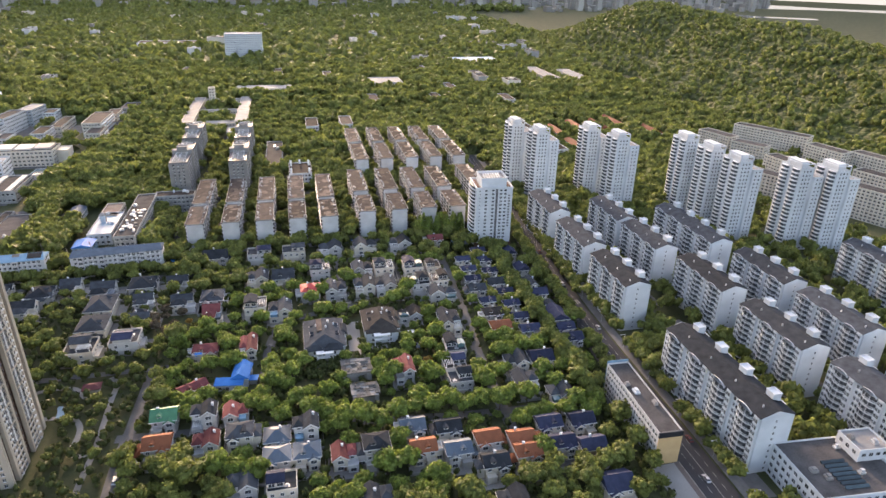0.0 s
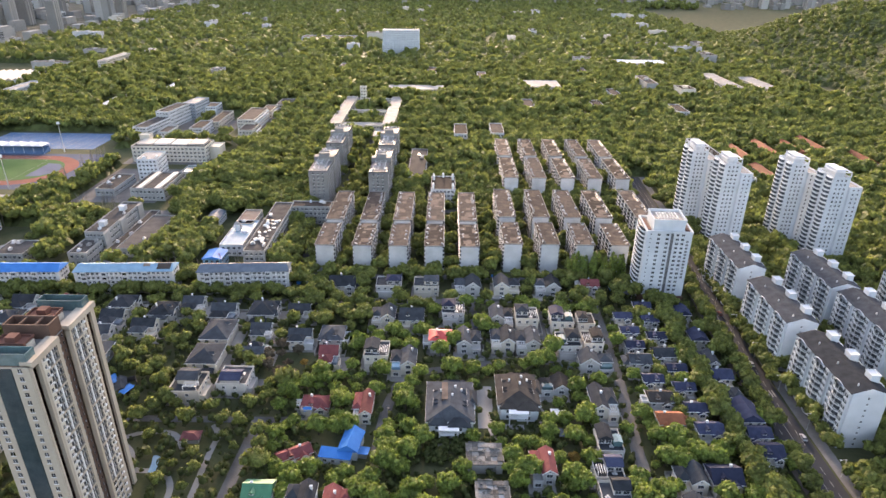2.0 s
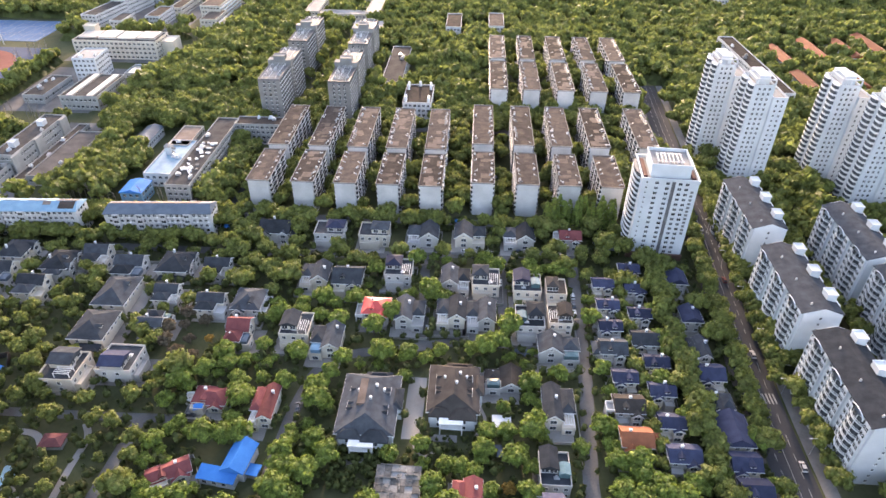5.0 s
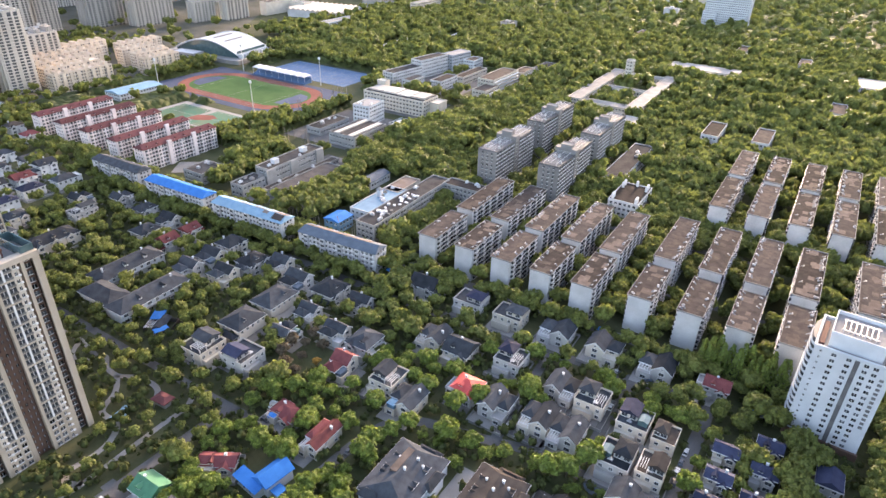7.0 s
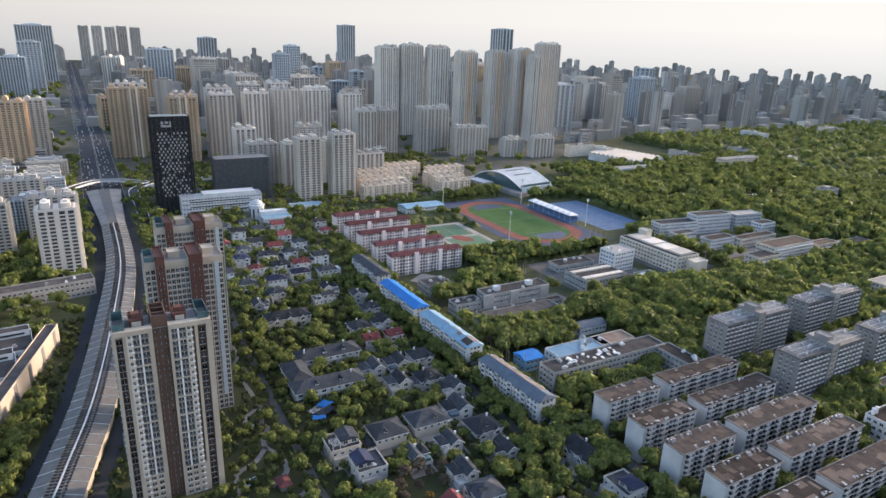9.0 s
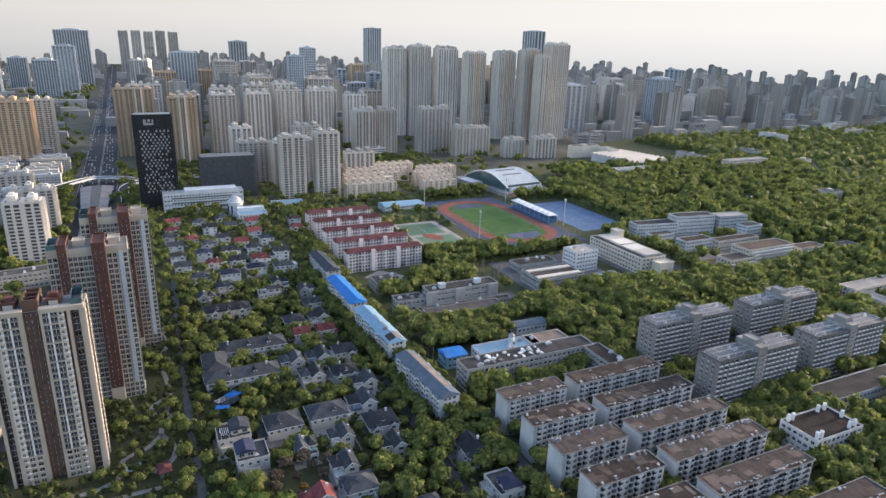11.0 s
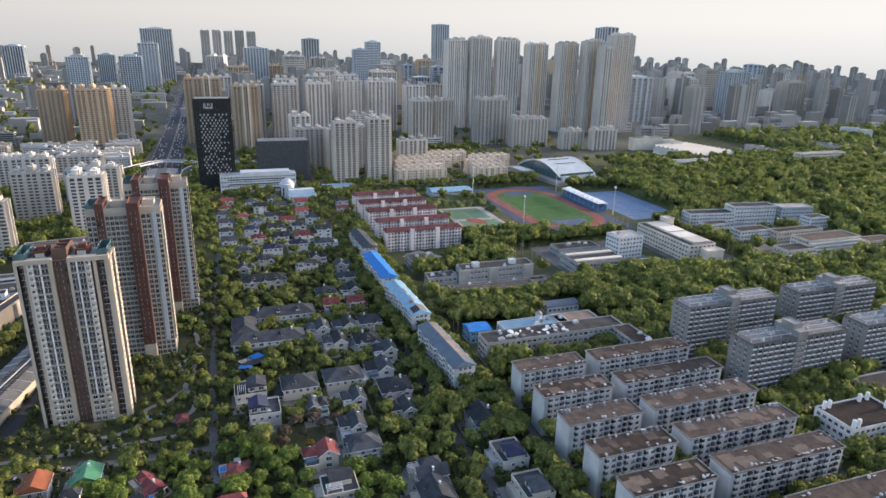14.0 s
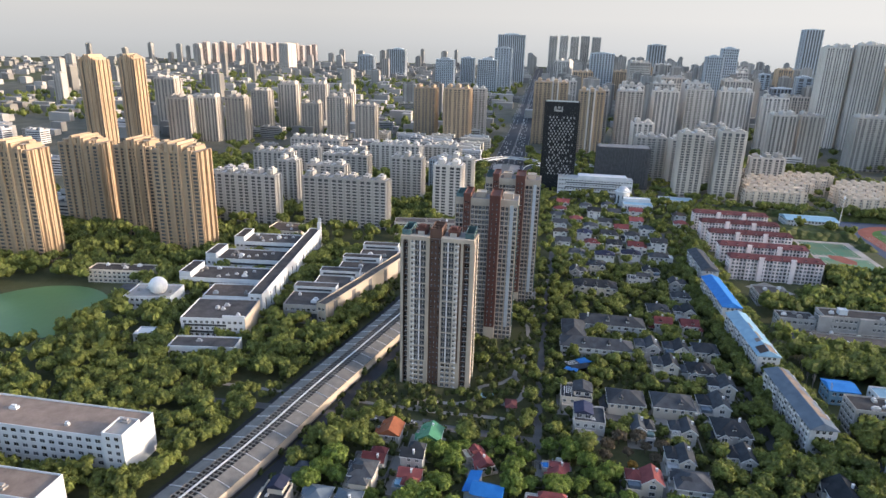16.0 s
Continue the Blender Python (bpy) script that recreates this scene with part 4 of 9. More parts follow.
def brown_tower():
    """Residential tower in beige and brown; broad side along y, facing +x."""
    sh, n = 2.85, 28
    h = n * sh
    t = thing("residential_tower", 0, 0, 0, "beige and brown residential tower with glazed balcony columns", "apartment tower", "beige and brown towers")
    base = 5 * sh
    part("wall", Shape().comb(14.9, 35.6, 0, h, (), [(-15.8, 1.2, -1.1), (-1.0, 2.9, -0.4), (14.5, 1.5, -1.1)]).mesh("wall", BROWN), t, "dark brown tiled wall", (-0.6, 0, 0))
    for y0, y1, x1 in ((-18.0, -17.0, 7.8), (-14.6, -13.4, 8.2), (-5.4, -3.9, 8.5), (1.9, 2.9, 8.5), (11.6, 12.8, 8.2), (16.0, 18.0, 7.8)):
        part("pier", Shape().box(5.0, y0, 0, x1, y1, h + 0.2).mesh("pier", STONE), t)
    for y0, y1 in ((-13.4, -11.2), (8.2, 10.6)):
        part("bay_strip", Shape().box(5.2, y0, 0, 8.3, y1, h).mesh("bay_strip", CREAM), t, "pale cream strip of service balconies")
    for y0, y1 in ((-14.6, -3.9), (1.9, 12.8)):
        part("podium", Shape().box(5.0, y0 + 0.02, 0, 8.35, y1 - 0.02, base).mesh("podium", STONE), t)
        part("cornice", Shape().box(5.0, y0 - 3.4 if y0 < 0 else y0, h - 0.6, 8.75, y1 if y0 < 0 else y1 + 5.2, h + 1.4).mesh("cornice", STONE), t, "beige roof cornice")
    core = Shape().ring(-7.9, -3.9, 6.4, 1.9, h, h + 5.2, 0.5).box(-3.4, -3.4, h + 4.4, -2.9, 1.4, h + 5.0).box(1.6, -3.4, h + 4.4, 2.1, 1.4, h + 5.0)
    part("stair_core", core.mesh("core", BROWN), t, "dark brown rooftop core")
    for y0, y1 in ((-11.5, -6.5), (4.5, 9.5)):
        top = Shape().box(-6, y0, h, 3, y1, h + 3)
        top.ring(-6.2, y0 - 0.2, 3.2, y1 + 0.2, h + 3, h + 3.6, 0.35).box(-3, y0 + 1, h + 3, 0, y1 - 1, h + 4.8)
        house = part("penthouse", top.mesh("top", RUST), t, "red-brown rooftop penthouse")
        part("penthouse_wall", Shape().box(3.0, y0 + 0.8, h, 3.5, y1 - 0.8, h + 2.6).mesh("penthouse_wall", CREAM), house, "cream penthouse front")
    part("roof", Shape().box(-7.8, -17.6, h, 6.6, 17.6, h + 0.2).mesh("roof", CONCRETE), t, "grey flat roof")
    for y in (-15.6, 15.4):
        part("glass_crown", Shape().ring(-7.5, y - 2.1, 7.2, y + 2.1, h, h + 4.0, 0.15).mesh("crown", TEAL), t, "teal glass crown")
    for sg, yaw in ((-1, 0), (1, 180)):
        y0, y1 = sorted((sg * 17.0, sg * 18.4))
        part("end_wall", Shape().comb(15.8, y1 - y0, 0, h - 0.3, [(0, 2.9, -0.5 if sg < 0 else 0)], (), [(0, 2.9, -0.5 if sg > 0 else 0)]).mesh("end_wall", STONE), t, "", (-0.3, (y0 + y1) / 2, 0))
        part("glass_column", Shape().box(-2.7, -0.1, 0.5, 2.7, 0.45, h - 1).mesh("glass_column", BLUEGLASS), t, "dark glazed column", (-0.3, sg * 18.4, 0), yaw)
    beams = Shape()
    for k in range(5, n):
        if (k - 5) % 3 == 0:
            for y0, y1 in ((-11.2, -5.4), (2.9, 8.2)):
                beams.box(8.0, y0, k * sh - 0.28, 8.75, y1, k * sh + 0.28)
    tagged(part("floor_edge", beams.mesh("floor_edge", STONE), t, "beige cross beams between balconies"), kind="stuff")
    bal = Shape().box(-2.85, -0.05, -1.35, 2.85, 0.3, 1.5, 0).box(-2.85, -0.35, -1.42, 2.85, 0.2, -1.15, 1).box(-2.85, -0.42, -1.15, 2.85, -0.32, -0.35, 2)
    for px, pw, m in ((-2.75, 0.1, 1), (-1.45, 0.05, 3), (-0.15, 0.32, 3), (1.45, 0.05, 3), (2.75, 0.1, 1)):
        bal.box(px - pw, -0.5 if pw > 0.15 else -0.2, -1.42, px + pw, 0.1, 1.43, m)
    balm = bal.mesh("balcony", GLASS, STONE, PANEL, WHITEPAINT)
    strip_w = Shape().put(windows(2.0, 1, 0.9, 1.3, 0.06, True, 0.8), 8.3, -12.3, 0, 90).put(windows(2.0, 1, 0.9, 1.3, 0.06, True, 0.8), 8.3, 9.4, 0, 90)
    deep = Shape().put(windows(2.2, 1, 1.7, 1.7, 0.05, True, 0.4), 5.75, -15.8, 0, 90).put(windows(2.8, 1, 1.9, 1.7, 0.05, True, 0.4), 5.75, 14.5, 0, 90).put(windows(5.4, 3, 0.75, 1.2, 0.05, False), 6.45, -1.0, 0, 90)
    low = Shape().put(windows(5.6, 2, 1.7, 1.6, 0.05), 8.35, -8.3, 0, 90).put(windows(5.2, 2, 1.7, 1.6, 0.05), 8.35, 5.5, 0, 90)
    rest = Shape().put(windows(34, 14, 1.2, 1.4, 0.05), -8.05, 0, 0, -90)
    for y, yaw in ((-18.4, 0), (18.4, 180)):
        rest.put(windows(3.6, 1, 1.4, 1.6, 0.05), -5.6, y, 0, yaw).put(windows(3.6, 1, 1.2, 1.5, 0.05), 4.9, y, 0, yaw)
    for k in range(5, n):
        for y in (-8.3, 5.55):
            part("balcony", balm, t, "", (8.0, y, 1.45 + k * sh), 90)
    storeyed(t, [(strip_w, 1.5, n, sh), (deep, 1.5, n, sh), (low, 1.5, 5, sh), (rest, 1.5, n, sh)])
    return t


def rust_tower(x, y):
    """The sister towers: plain window grid between projecting red-brown cores."""
    sh, n = 2.85, 30
    h = n * sh
    t = thing("residential_tower", x, y, 0, "beige residential tower with red-brown projecting stair cores", "apartment tower", "beige and brown towers")
    row = Shape()
    for y0, y1, x1, cols in ((-18, -13, 7.4, 2), (-9, 2, 8.4, 5), (8, 18, 8.0, 4)):
        L = y1 - y0
        b = Shape().comb(x1 + 8, L, 0, h, (), [(0.25 - L / 2 + (L - 0.5) * i / cols, 0.22, 0.3) for i in range(cols + 1)])
        b.v = [(p + (x1 - 8) / 2, q + (y0 + y1) / 2, c) for p, q, c in b.v]
        part("parapet", Shape().ring(-8, y0, x1 + 0.35, y1, h - 1.4, h + 1.2, 0.36).mesh("parapet", STONE), t)
        part("wall", b.mesh("wall", STONE), t)
        row.put(windows(y1 - y0 - 0.4, cols, 1.55, 2.0, 0.05), x1, (y0 + y1) / 2, 0, 90).put(windows(y1 - y0, cols, 1.2, 1.5, 0.05), -8, (y0 + y1) / 2, 0, -90)
    row.put(windows(2.6, 1, 2.3, 2.3, 0.04, False), 8.5, 0.7, 0, 90).put(windows(2.4, 1, 2.1, 2.3, 0.04, False), 8.1, 9.4, 0, 90)
    row.put(windows(14, 4, 1.3, 1.5, 0.05), 0, 18, 0, 180).put(windows(14, 4, 1.3, 1.5, 0.05), 0, -18, 0, 0)
    slit = Shape()
    for y0, y1, x1 in ((-13, -9, 9.4), (2, 8, 11.0)):
        part("podium", Shape().box(-7.5, y0, 0, x1 - 0.3, y1, 3 * sh).mesh("podium", STONE), t)
        part("stair_core", Shape().box(-8.6, y0 + 0.01, 3 * sh, x1, y1 - 0.01, h + 3.2).ring(-8.6, y0, x1, y1, h + 3.2, h + 4.0, 0.4).mesh("core", RUST), t, "red-brown tiled stair core")
        slit.put(windows(y1 - y0 - 1, 2, 0.9, 1.3, 0.05, False), x1, (y0 + y1) / 2, 0, 90)
    storeyed(t, [(row, 1.6, n - 1, sh), (slit, 1.6 + 3 * sh, n - 3, sh)])
    part("glass_column", Shape().box(4.2, 18, 3 * sh, 7.4, 18.5, h - 2).mesh("glass_column", TEAL), t, "glazed corner column")
    part("glass_column", Shape().box(8.0, 13.6, 3 * sh, 8.7, 15.6, h - 2).mesh("glass_column", PALEBLUE), t, "glazed balcony column")
    part("glass_crown", Shape().ring(-7.5, -17.6, 7.2, -13.4, h, h + 3.4, 0.15).mesh("crown", TEAL), t, "teal glass crown")
    part("roof", Shape().box(-7.7, -8.7, h, 8.1, 1.7, h + 0.25).box(-7.7, 8.3, h, 7.7, 17.7, h + 0.25).mesh("roof", CONCRETE), t, "grey flat roof")
    for py in (-4, 12):
        part("penthouse", Shape().box(-5, py - 2.6, h, 2, py + 2.6, h + 3.0).ring(-5.2, py - 2.8, 2.2, py + 2.8, h + 3.0, h + 3.6, 0.3).mesh("top", STONE), t, "rooftop penthouse")


BT = brown_tower()
BT.matrix_basis = pose(-124, 237, 0)
for x, y in ((-187, 254), (-247, 265)):
    rust_tower(x, y)
for x, y in ((-124, 237), (-187, 254), (-247, 265)):
    keep_clear(x, y, 20, 38, 0, 3)


def pitched_slab(x, y, yaw, length, roofmat, label, storeys=5, torn=()):
    w, sh = 11.5, 2.9
    h = storeys * sh
    t = thing("apartment_block", x, y, yaw, label, "apartment block", "five-storey blocks by the villas")
    xs = [-length / 2 + 6 + k * 12 for k in range(int(length / 12))]
    s = Shape().comb(length, w, 0, h, [(x, 1.6, 1.1) for x in xs], (), [(x, 1.6, 1.1) for x in xs], ())
    part("wall", s.mesh("wall", OLDWHITE), t)
    part("roof", Shape().hip(-length / 2 - 0.5, -w / 2 - 0.6, length / 2 + 0.5, w / 2 + 0.6, h + 0.1, 2.6, 1.5).mesh("roof", roofmat), t)
    for x0, x1, y0, y1, worn in torn:
        corners = [(a, b, h + 0.1 + 2.6 * (1 - abs(b) / (w / 2 + 0.6))) for a, b in ((x0, y0), (x1, y0), (x1, y1), (x0, y1))]
        patch = Shape().add([(a, b, c + up) for up in (0.02, 0.13) for a, b, c in corners], [(3, 2, 1, 0), (4, 5, 6, 7), (0, 1, 5, 4), (1, 2, 6, 5), (2, 3, 7, 6), (3, 0, 4, 7)])
        part("roof_patch", patch.mesh("roof_patch", worn), t, "bare weathered roof patch")
    one = windows(length - 3, int(length / 2.9), 1.4, 1.4, 0.05, True, 0.4)
    row = Shape().put(one, 0, -w / 2).put(one, 0, w / 2, 0, 180).put(windows(8, 3, 1.4, 1.5, 0.05), length / 2, 0, 0, 90)
    for x in xs:
        row.put(windows(3.0, 1, 2.2, 1.5, 0.05), x, -w / 2 - 1.1)
    storeyed(t, [(row, 1.6, storeys, sh)])
    keep_clear(x, y, length, 13, yaw)


pitched_slab(-118, 413, 4, 54, STEELBLUE, "white five-storey block with grey-blue pitched sheet roof", torn=[(-25 + 5 * k, -20.6 + 5 * k, 0.4, 3.2 + 2.0 * (k * 7 % 3) / 2, TANROOF) for k in range(9)])
pitched_slab(-189, 411, 3, 58, CYAN, "white five-storey block with light blue sheet roof", torn=[(19.5, 27.5, -4.6, -0.3, BROWNROOF), (17, 27.5, 0.3, 4.8, TANROOF), (-10, -2, 0.3, 1.6, TANROOF), (2, 12, 0.3, 2.0, TANROOF), (11, 15, -2.4, -0.3, TANROOF)])
pitched_slab(-255, 409, 2, 56, BLUE, "white five-storey block with bright blue sheet roof")
pitched_slab(-322, 411, 2, 50, SLATE, "white five-storey block with dark grey roof")

PINK_DORMER = Shape().box(-0.7, -0.6, -1.0, 0.9, 0.6, 0.05, 0).hip(-0.9, -0.8, 1.1, 0.8, 0.1, 0.5, 0.0, 1).mesh("dormer", WHITE, MAROON)
for k, x in enumerate((-331, -364, -401, -436, -470)):
    L, w, h = 68, 12, 17.4
    t = thing("apartment_block", x, 466, 0, "pale pink six-storey apartment block with dark red roof", "apartment block", "pink apartment blocks")
    s = Shape().comb(w, L, 0, h, (), [(-L / 2 + 4 + j * 10, 2.2, 0.7) for j in range(7)])
    part("wall", s.mesh("wall", PINK), t)
    part("roof", Shape().hip(-w / 2 - 0.6, -L / 2 - 0.6, w / 2 + 1.0, L / 2 + 0.6, h + 0.1, 2.6, 2.2).mesh("roof", MAROON), t, "maroon roof")
    for y in (-11.5, 11.5):
        part("stair_tower", Shape().box(w / 2, y - 1.7, 0, w / 2 + 1.6, y + 1.7, h + 1.3).ring(w / 2 - 0.2, y - 1.9, w / 2 + 1.8, y + 1.9, h + 1.3, h + 1.8, 0.25).mesh("stair_tower", PINK), t, "pink stair tower")
    for j in range(8):
        part("dormer", PINK_DORMER, t, "small white roof dormer", (w / 2 - 2.0, -29 + j * 8.3, h + 1.3))
    row = Shape().put(windows(L - 2, 24, 1.5, 1.6, 0.75, True, 0.3), w / 2, 0, 0, 90).put(windows(9, 3, 1.2, 1.5, 0.05), 0, -L / 2)
    storeyed(t, [(row, 1.6, 6, 2.9)])
    keep_clear(x + 8, 466, w + 12, L)


# ---- villas ----
def frame_window(w, h):
    s = Shape().pane(-w / 2, -0.06, -h / 2, w / 2, 0.02, h / 2, 0, True)
    for a, b, c, e in ((-w / 2 - 0.14, w / 2 + 0.14, -h / 2 - 0.16, -h / 2), (-w / 2 - 0.12, w / 2 + 0.12, h / 2, h / 2 + 0.13), (-w / 2 - 0.12, -w / 2, -h / 2, h / 2), (w / 2, w / 2 + 0.12, -h / 2, h / 2)):
        s.pane(a, -0.14, c, b, 0, e, 1)
    return s.pane(-0.04, -0.1, -h / 2, 0.04, 0, h / 2, 1, True).mesh("window", GLASS, WHITEPAINT)


HOUSE_WINDOW, WIDE_WINDOW, SMALL_WINDOW = frame_window(1.4, 1.5), frame_window(2.3, 1.7), frame_window(0.8, 0.9)
HOUSE_DOOR = Shape().box(-0.65, -0.08, 0, 0.65, 0.04, 2.2, 0).box(-0.8, -0.12, 2.2, 0.8, 0, 2.35, 1).mesh("door", BROWN, WHITEPAINT)
CHIMNEY = Shape().box(-0.45, -0.35, -1.2, 0.45, 0.35, 1.3).box(-0.55, -0.45, 1.3, 0.55, 0.45, 1.5).mesh("chimney", WHITE)
HEATER = Shape().box(-1.0, -0.05, 0, 1.0, 1.2, 0.12).tube(0, 1.0, 0.1, 0.6, 0.5).mesh("heater", METAL)
COWL = Shape().tube(0, 0, -0.6, 0.7, 0.42, 0.42, 8).tube(0, 0, 0.7, 1.0, 0.6, 0.3, 8).mesh("vent_cowl", WHITEPAINT)
ROOFS = {"grey": (SLATE, "dark grey tiled"), "brown": (TAUPE, "brown-grey tiled"), "navy": (NAVY, "navy blue tiled"), "red": (RED, "dark red tiled"),
         "steel": (STEELBLUE, "blue-grey sheet"), "bright": (BRIGHTRED, "bright red tiled"), "orange": (ORANGE, "orange tiled"), "green": (GREENROOF, "green sheet"), "blue": (BLUE, "bright blue sheet")}
WALLS = {"bright": (VILLABRIGHT, "white"), "white": (VILLAWALL, "pale grey"), "cream": (CREAM, "cream"), "grey": (GREYWALL, "grey")}
COUNT = {1: "one", 2: "two", 3: "three"}


def gable_bay(parent, x, y, ww, wd, h, back, wm, rm, storeys, sh):
    """A bay with its own gable, white bargeboards and windows, standing out from a front."""
    rr = ww * 0.36
    f = y - wd
    s = Shape().box(x - ww / 2, f, 0, x + ww / 2, y, h)
    s.add([(x - ww / 2, f, h), (x + ww / 2, f, h), (x, f, h + rr), (x - ww / 2, y, h), (x + ww / 2, y, h), (x, y, h + rr)], [(0, 1, 2), (0, 2, 5, 3), (1, 4, 5, 2)])
    bay = part("bay", s.mesh("bay", wm), parent)
    e = ww / 2 + 0.4
    g = rr * 0.4 / (ww / 2)
    r = Shape().add([(x - e, f - 0.45, h - g), (x, f - 0.45, h + rr + 0.12), (x, back, h + rr + 0.12), (x - e, back, h - g), (x + e, f - 0.45, h - g), (x + e, back, h - g)], [(0, 1, 2, 3), (1, 4, 5, 2)], 0)
    for sg in (-1, 1):
        r.add([(x + sg * e, f - 0.48, h - g - 0.3), (x + sg * e, f - 0.48, h - g + 0.04), (x, f - 0.48, h + rr + 0.16), (x, f - 0.48, h + rr - 0.25)], [(0, 1, 2, 3)], 1)
    part("gable_roof", r.mesh("gable_roof", rm, WHITEPAINT), bay)
    for k in range(storeys):
        part("window", WIDE_WINDOW if ww > 3.4 else HOUSE_WINDOW, bay, "", (x, f, 1.7 + k * sh))
    return bay


def dormer(parent, x, y, z, wm, rm, yaw=0):
    s = Shape().box(-1.0, -1.1, -1.4, 1.0, 2.2, 0.6)
    s.add([(-1.0, -1.1, 0.6), (1.0, -1.1, 0.6), (0, -1.1, 1.3)], [(0, 1, 2)])
    ob = part("dormer", s.mesh("dormer", wm), parent, "white roof dormer", (x, y, z), yaw)
    part("gable_roof", Shape().hip(-1.25, -1.4, 1.25, 2.8, 0.62, 0.85, 0.0, 0, 0.12).mesh("gable_roof", rm), ob)
    part("window", SMALL_WINDOW, ob, "", (0, -1.1, -0.05))


def cross_house(t, rng, w, d, h, sh, storeys, wm, rm, rname):
    """A gabled block beside a lower hipped block with a walled terrace before it."""
    sg = rng.choice((-1, 1))
    a0, a1 = sorted((-0.5 * w * sg, 0.08 * w * sg))
    b0, b1 = sorted((0.08 * w * sg, 0.5 * w * sg))
    y0, y1, am, bm2 = -d / 2, d / 2, (a0 + a1) / 2, (b0 + b1) / 2
    rise = (a1 - a0) * 0.36
    g = Shape().box(a0, y0, 0, a1, y1, h)
    g.add([(a0, y0, h), (a1, y0, h), (am, y0, h + rise), (a0, y1, h), (a1, y1, h), (am, y1, h + rise)], [(0, 1, 2), (4, 3, 5), (0, 2, 5, 3), (2, 1, 4, 5)])
    block = part("gabled_block", g.mesh("gabled_block", wm), t)
    e, lip = (a1 - a0) / 2 + 0.6, rise * 0.6 / ((a1 - a0) / 2)
    r = Shape()
    for q in (-1, 1):
        v = [(am + q * e, y0 - 0.6, h - lip + 0.1), (am, y0 - 0.6, h + rise + 0.1), (am, y1 + 0.5, h + rise + 0.1), (am + q * e, y1 + 0.5, h - lip + 0.1)]
        v += [(px, py, pz + 0.22) for px, py, pz in v]
        f = [(4, 5, 6, 7), (0, 3, 2, 1), (0, 1, 5, 4), (2, 3, 7, 6), (0, 4, 7, 3)]
        r.add(v, f if q < 0 else [tuple(reversed(k)) for k in f])
    part("roof", r.mesh("roof", rm), block, f"{rname} gabled roof")
    trim = Shape()
    for q in (-1, 1):
        trim.add([(am + q * e, y0 - 0.66, h - lip - 0.16), (am + q * e, y0 - 0.66, h - lip + 0.3), (am, y0 - 0.66, h + rise + 0.34), (am, y0 - 0.66, h + rise - 0.2)], [(0, 1, 2, 3) if q > 0 else (3, 2, 1, 0)])
        trim.box(am + q * e - 0.08, y0 - 0.6, h - lip - 0.1, am + q * e + 0.08, y1 + 0.5, h - lip + 0.16)
    part("bargeboard", trim.mesh("bargeboard", WHITEPAINT), block, "white roof edge boards")
    for k in range(storeys):
        part("window", WIDE_WINDOW, block, "", (am, y0, 1.7 + k * sh))
    part("window", SMALL_WINDOW, block, "", (am, y0, h + rise * 0.35))
    h2, front = h - 0.5, y0 + 0.26 * d
    low = part("hipped_block", Shape().box(b0, front, 0, b1, y1 - 0.06 * d, h2).mesh("hipped_block", wm), t)
    part("roof", Shape().hip(b0 - 0.55, front - 0.6, b1 + 0.55, y1 - 0.06 * d + 0.55, h2 + 0.2, 2.3).mesh("roof", rm), low, f"{rname} hipped roof")
    part("eave_trim", Shape().ring(b0 - 0.6, front - 0.66, b1 + 0.6, y1 - 0.06 * d + 0.6, h2 - 0.2, h2 + 0.15, 0.2).mesh("eave_trim", WHITEPAINT), low)
    for k in range(1, storeys):
        part("window", HOUSE_WINDOW if b1 - b0 < 5 else WIDE_WINDOW, low, "", (bm2, front, 1.75 + k * sh))
    deck = part("annex", Shape().box(b0, y0 - 1.6, 0, b1, front, sh).ring(b0 - 0.1, y0 - 1.7, b1 + 0.1, front, sh - 0.1, sh + 1.0, 0.2).mesh("annex", OLDWHITE if rng.random() < 0.5 else wm), t, "walled roof terrace")
    part("window", WIDE_WINDOW, deck, "", (bm2, y0 - 1.6, 1.7))
    pick = rng.random()
    if pick < 0.35:
        beams = Shape()
        for k in range(5):
            bx = b0 + 0.5 + k * (b1 - b0 - 1.0) / 4
            beams.box(bx - 0.09, y0 - 1.4, sh + 2.3, bx + 0.09, front - 0.4, sh + 2.5)
        for py in (y0 - 1.2, front - 0.6):
            beams.box(b0 + 0.3, py - 0.09, sh + 2.12, b1 - 0.3, py + 0.09, sh + 2.3)
            for px in (b0 + 0.5, b1 - 0.5):
                beams.box(px - 0.1, py - 0.1, sh, px + 0.1, py + 0.1, sh + 2.12)
        tagged(part("pergola", beams.mesh("pergola", WHITEPAINT), deck, "white terrace pergola"), kind="stuff")
    elif pick < 0.6:
        part("sunroom", Shape().box(b0 + 0.6, y0 - 0.6, sh, b1 - 0.6, front, sh + 2.0).hip(b0 + 0.4, y0 - 0.8, b1 - 0.4, front - 0.02, sh + 2.1, 0.5).mesh("sunroom", rng.choice((TEAL, STEELBLUE, CYAN))), deck, "glazed terrace sunroom")
    if rng.random() < 0.7:
        part("chimney", CHIMNEY, t, "white chimney", (am + rng.uniform(0.15, 0.3) * (a1 - a0), rng.uniform(0.0, 0.3) * d, h + rise * 0.6))
    if rng.random() < 0.5:
        part("solar_heater", HEATER, t, "pale solar water heater", (bm2, 0.1 * d, h2 + 1.4))
    return sg


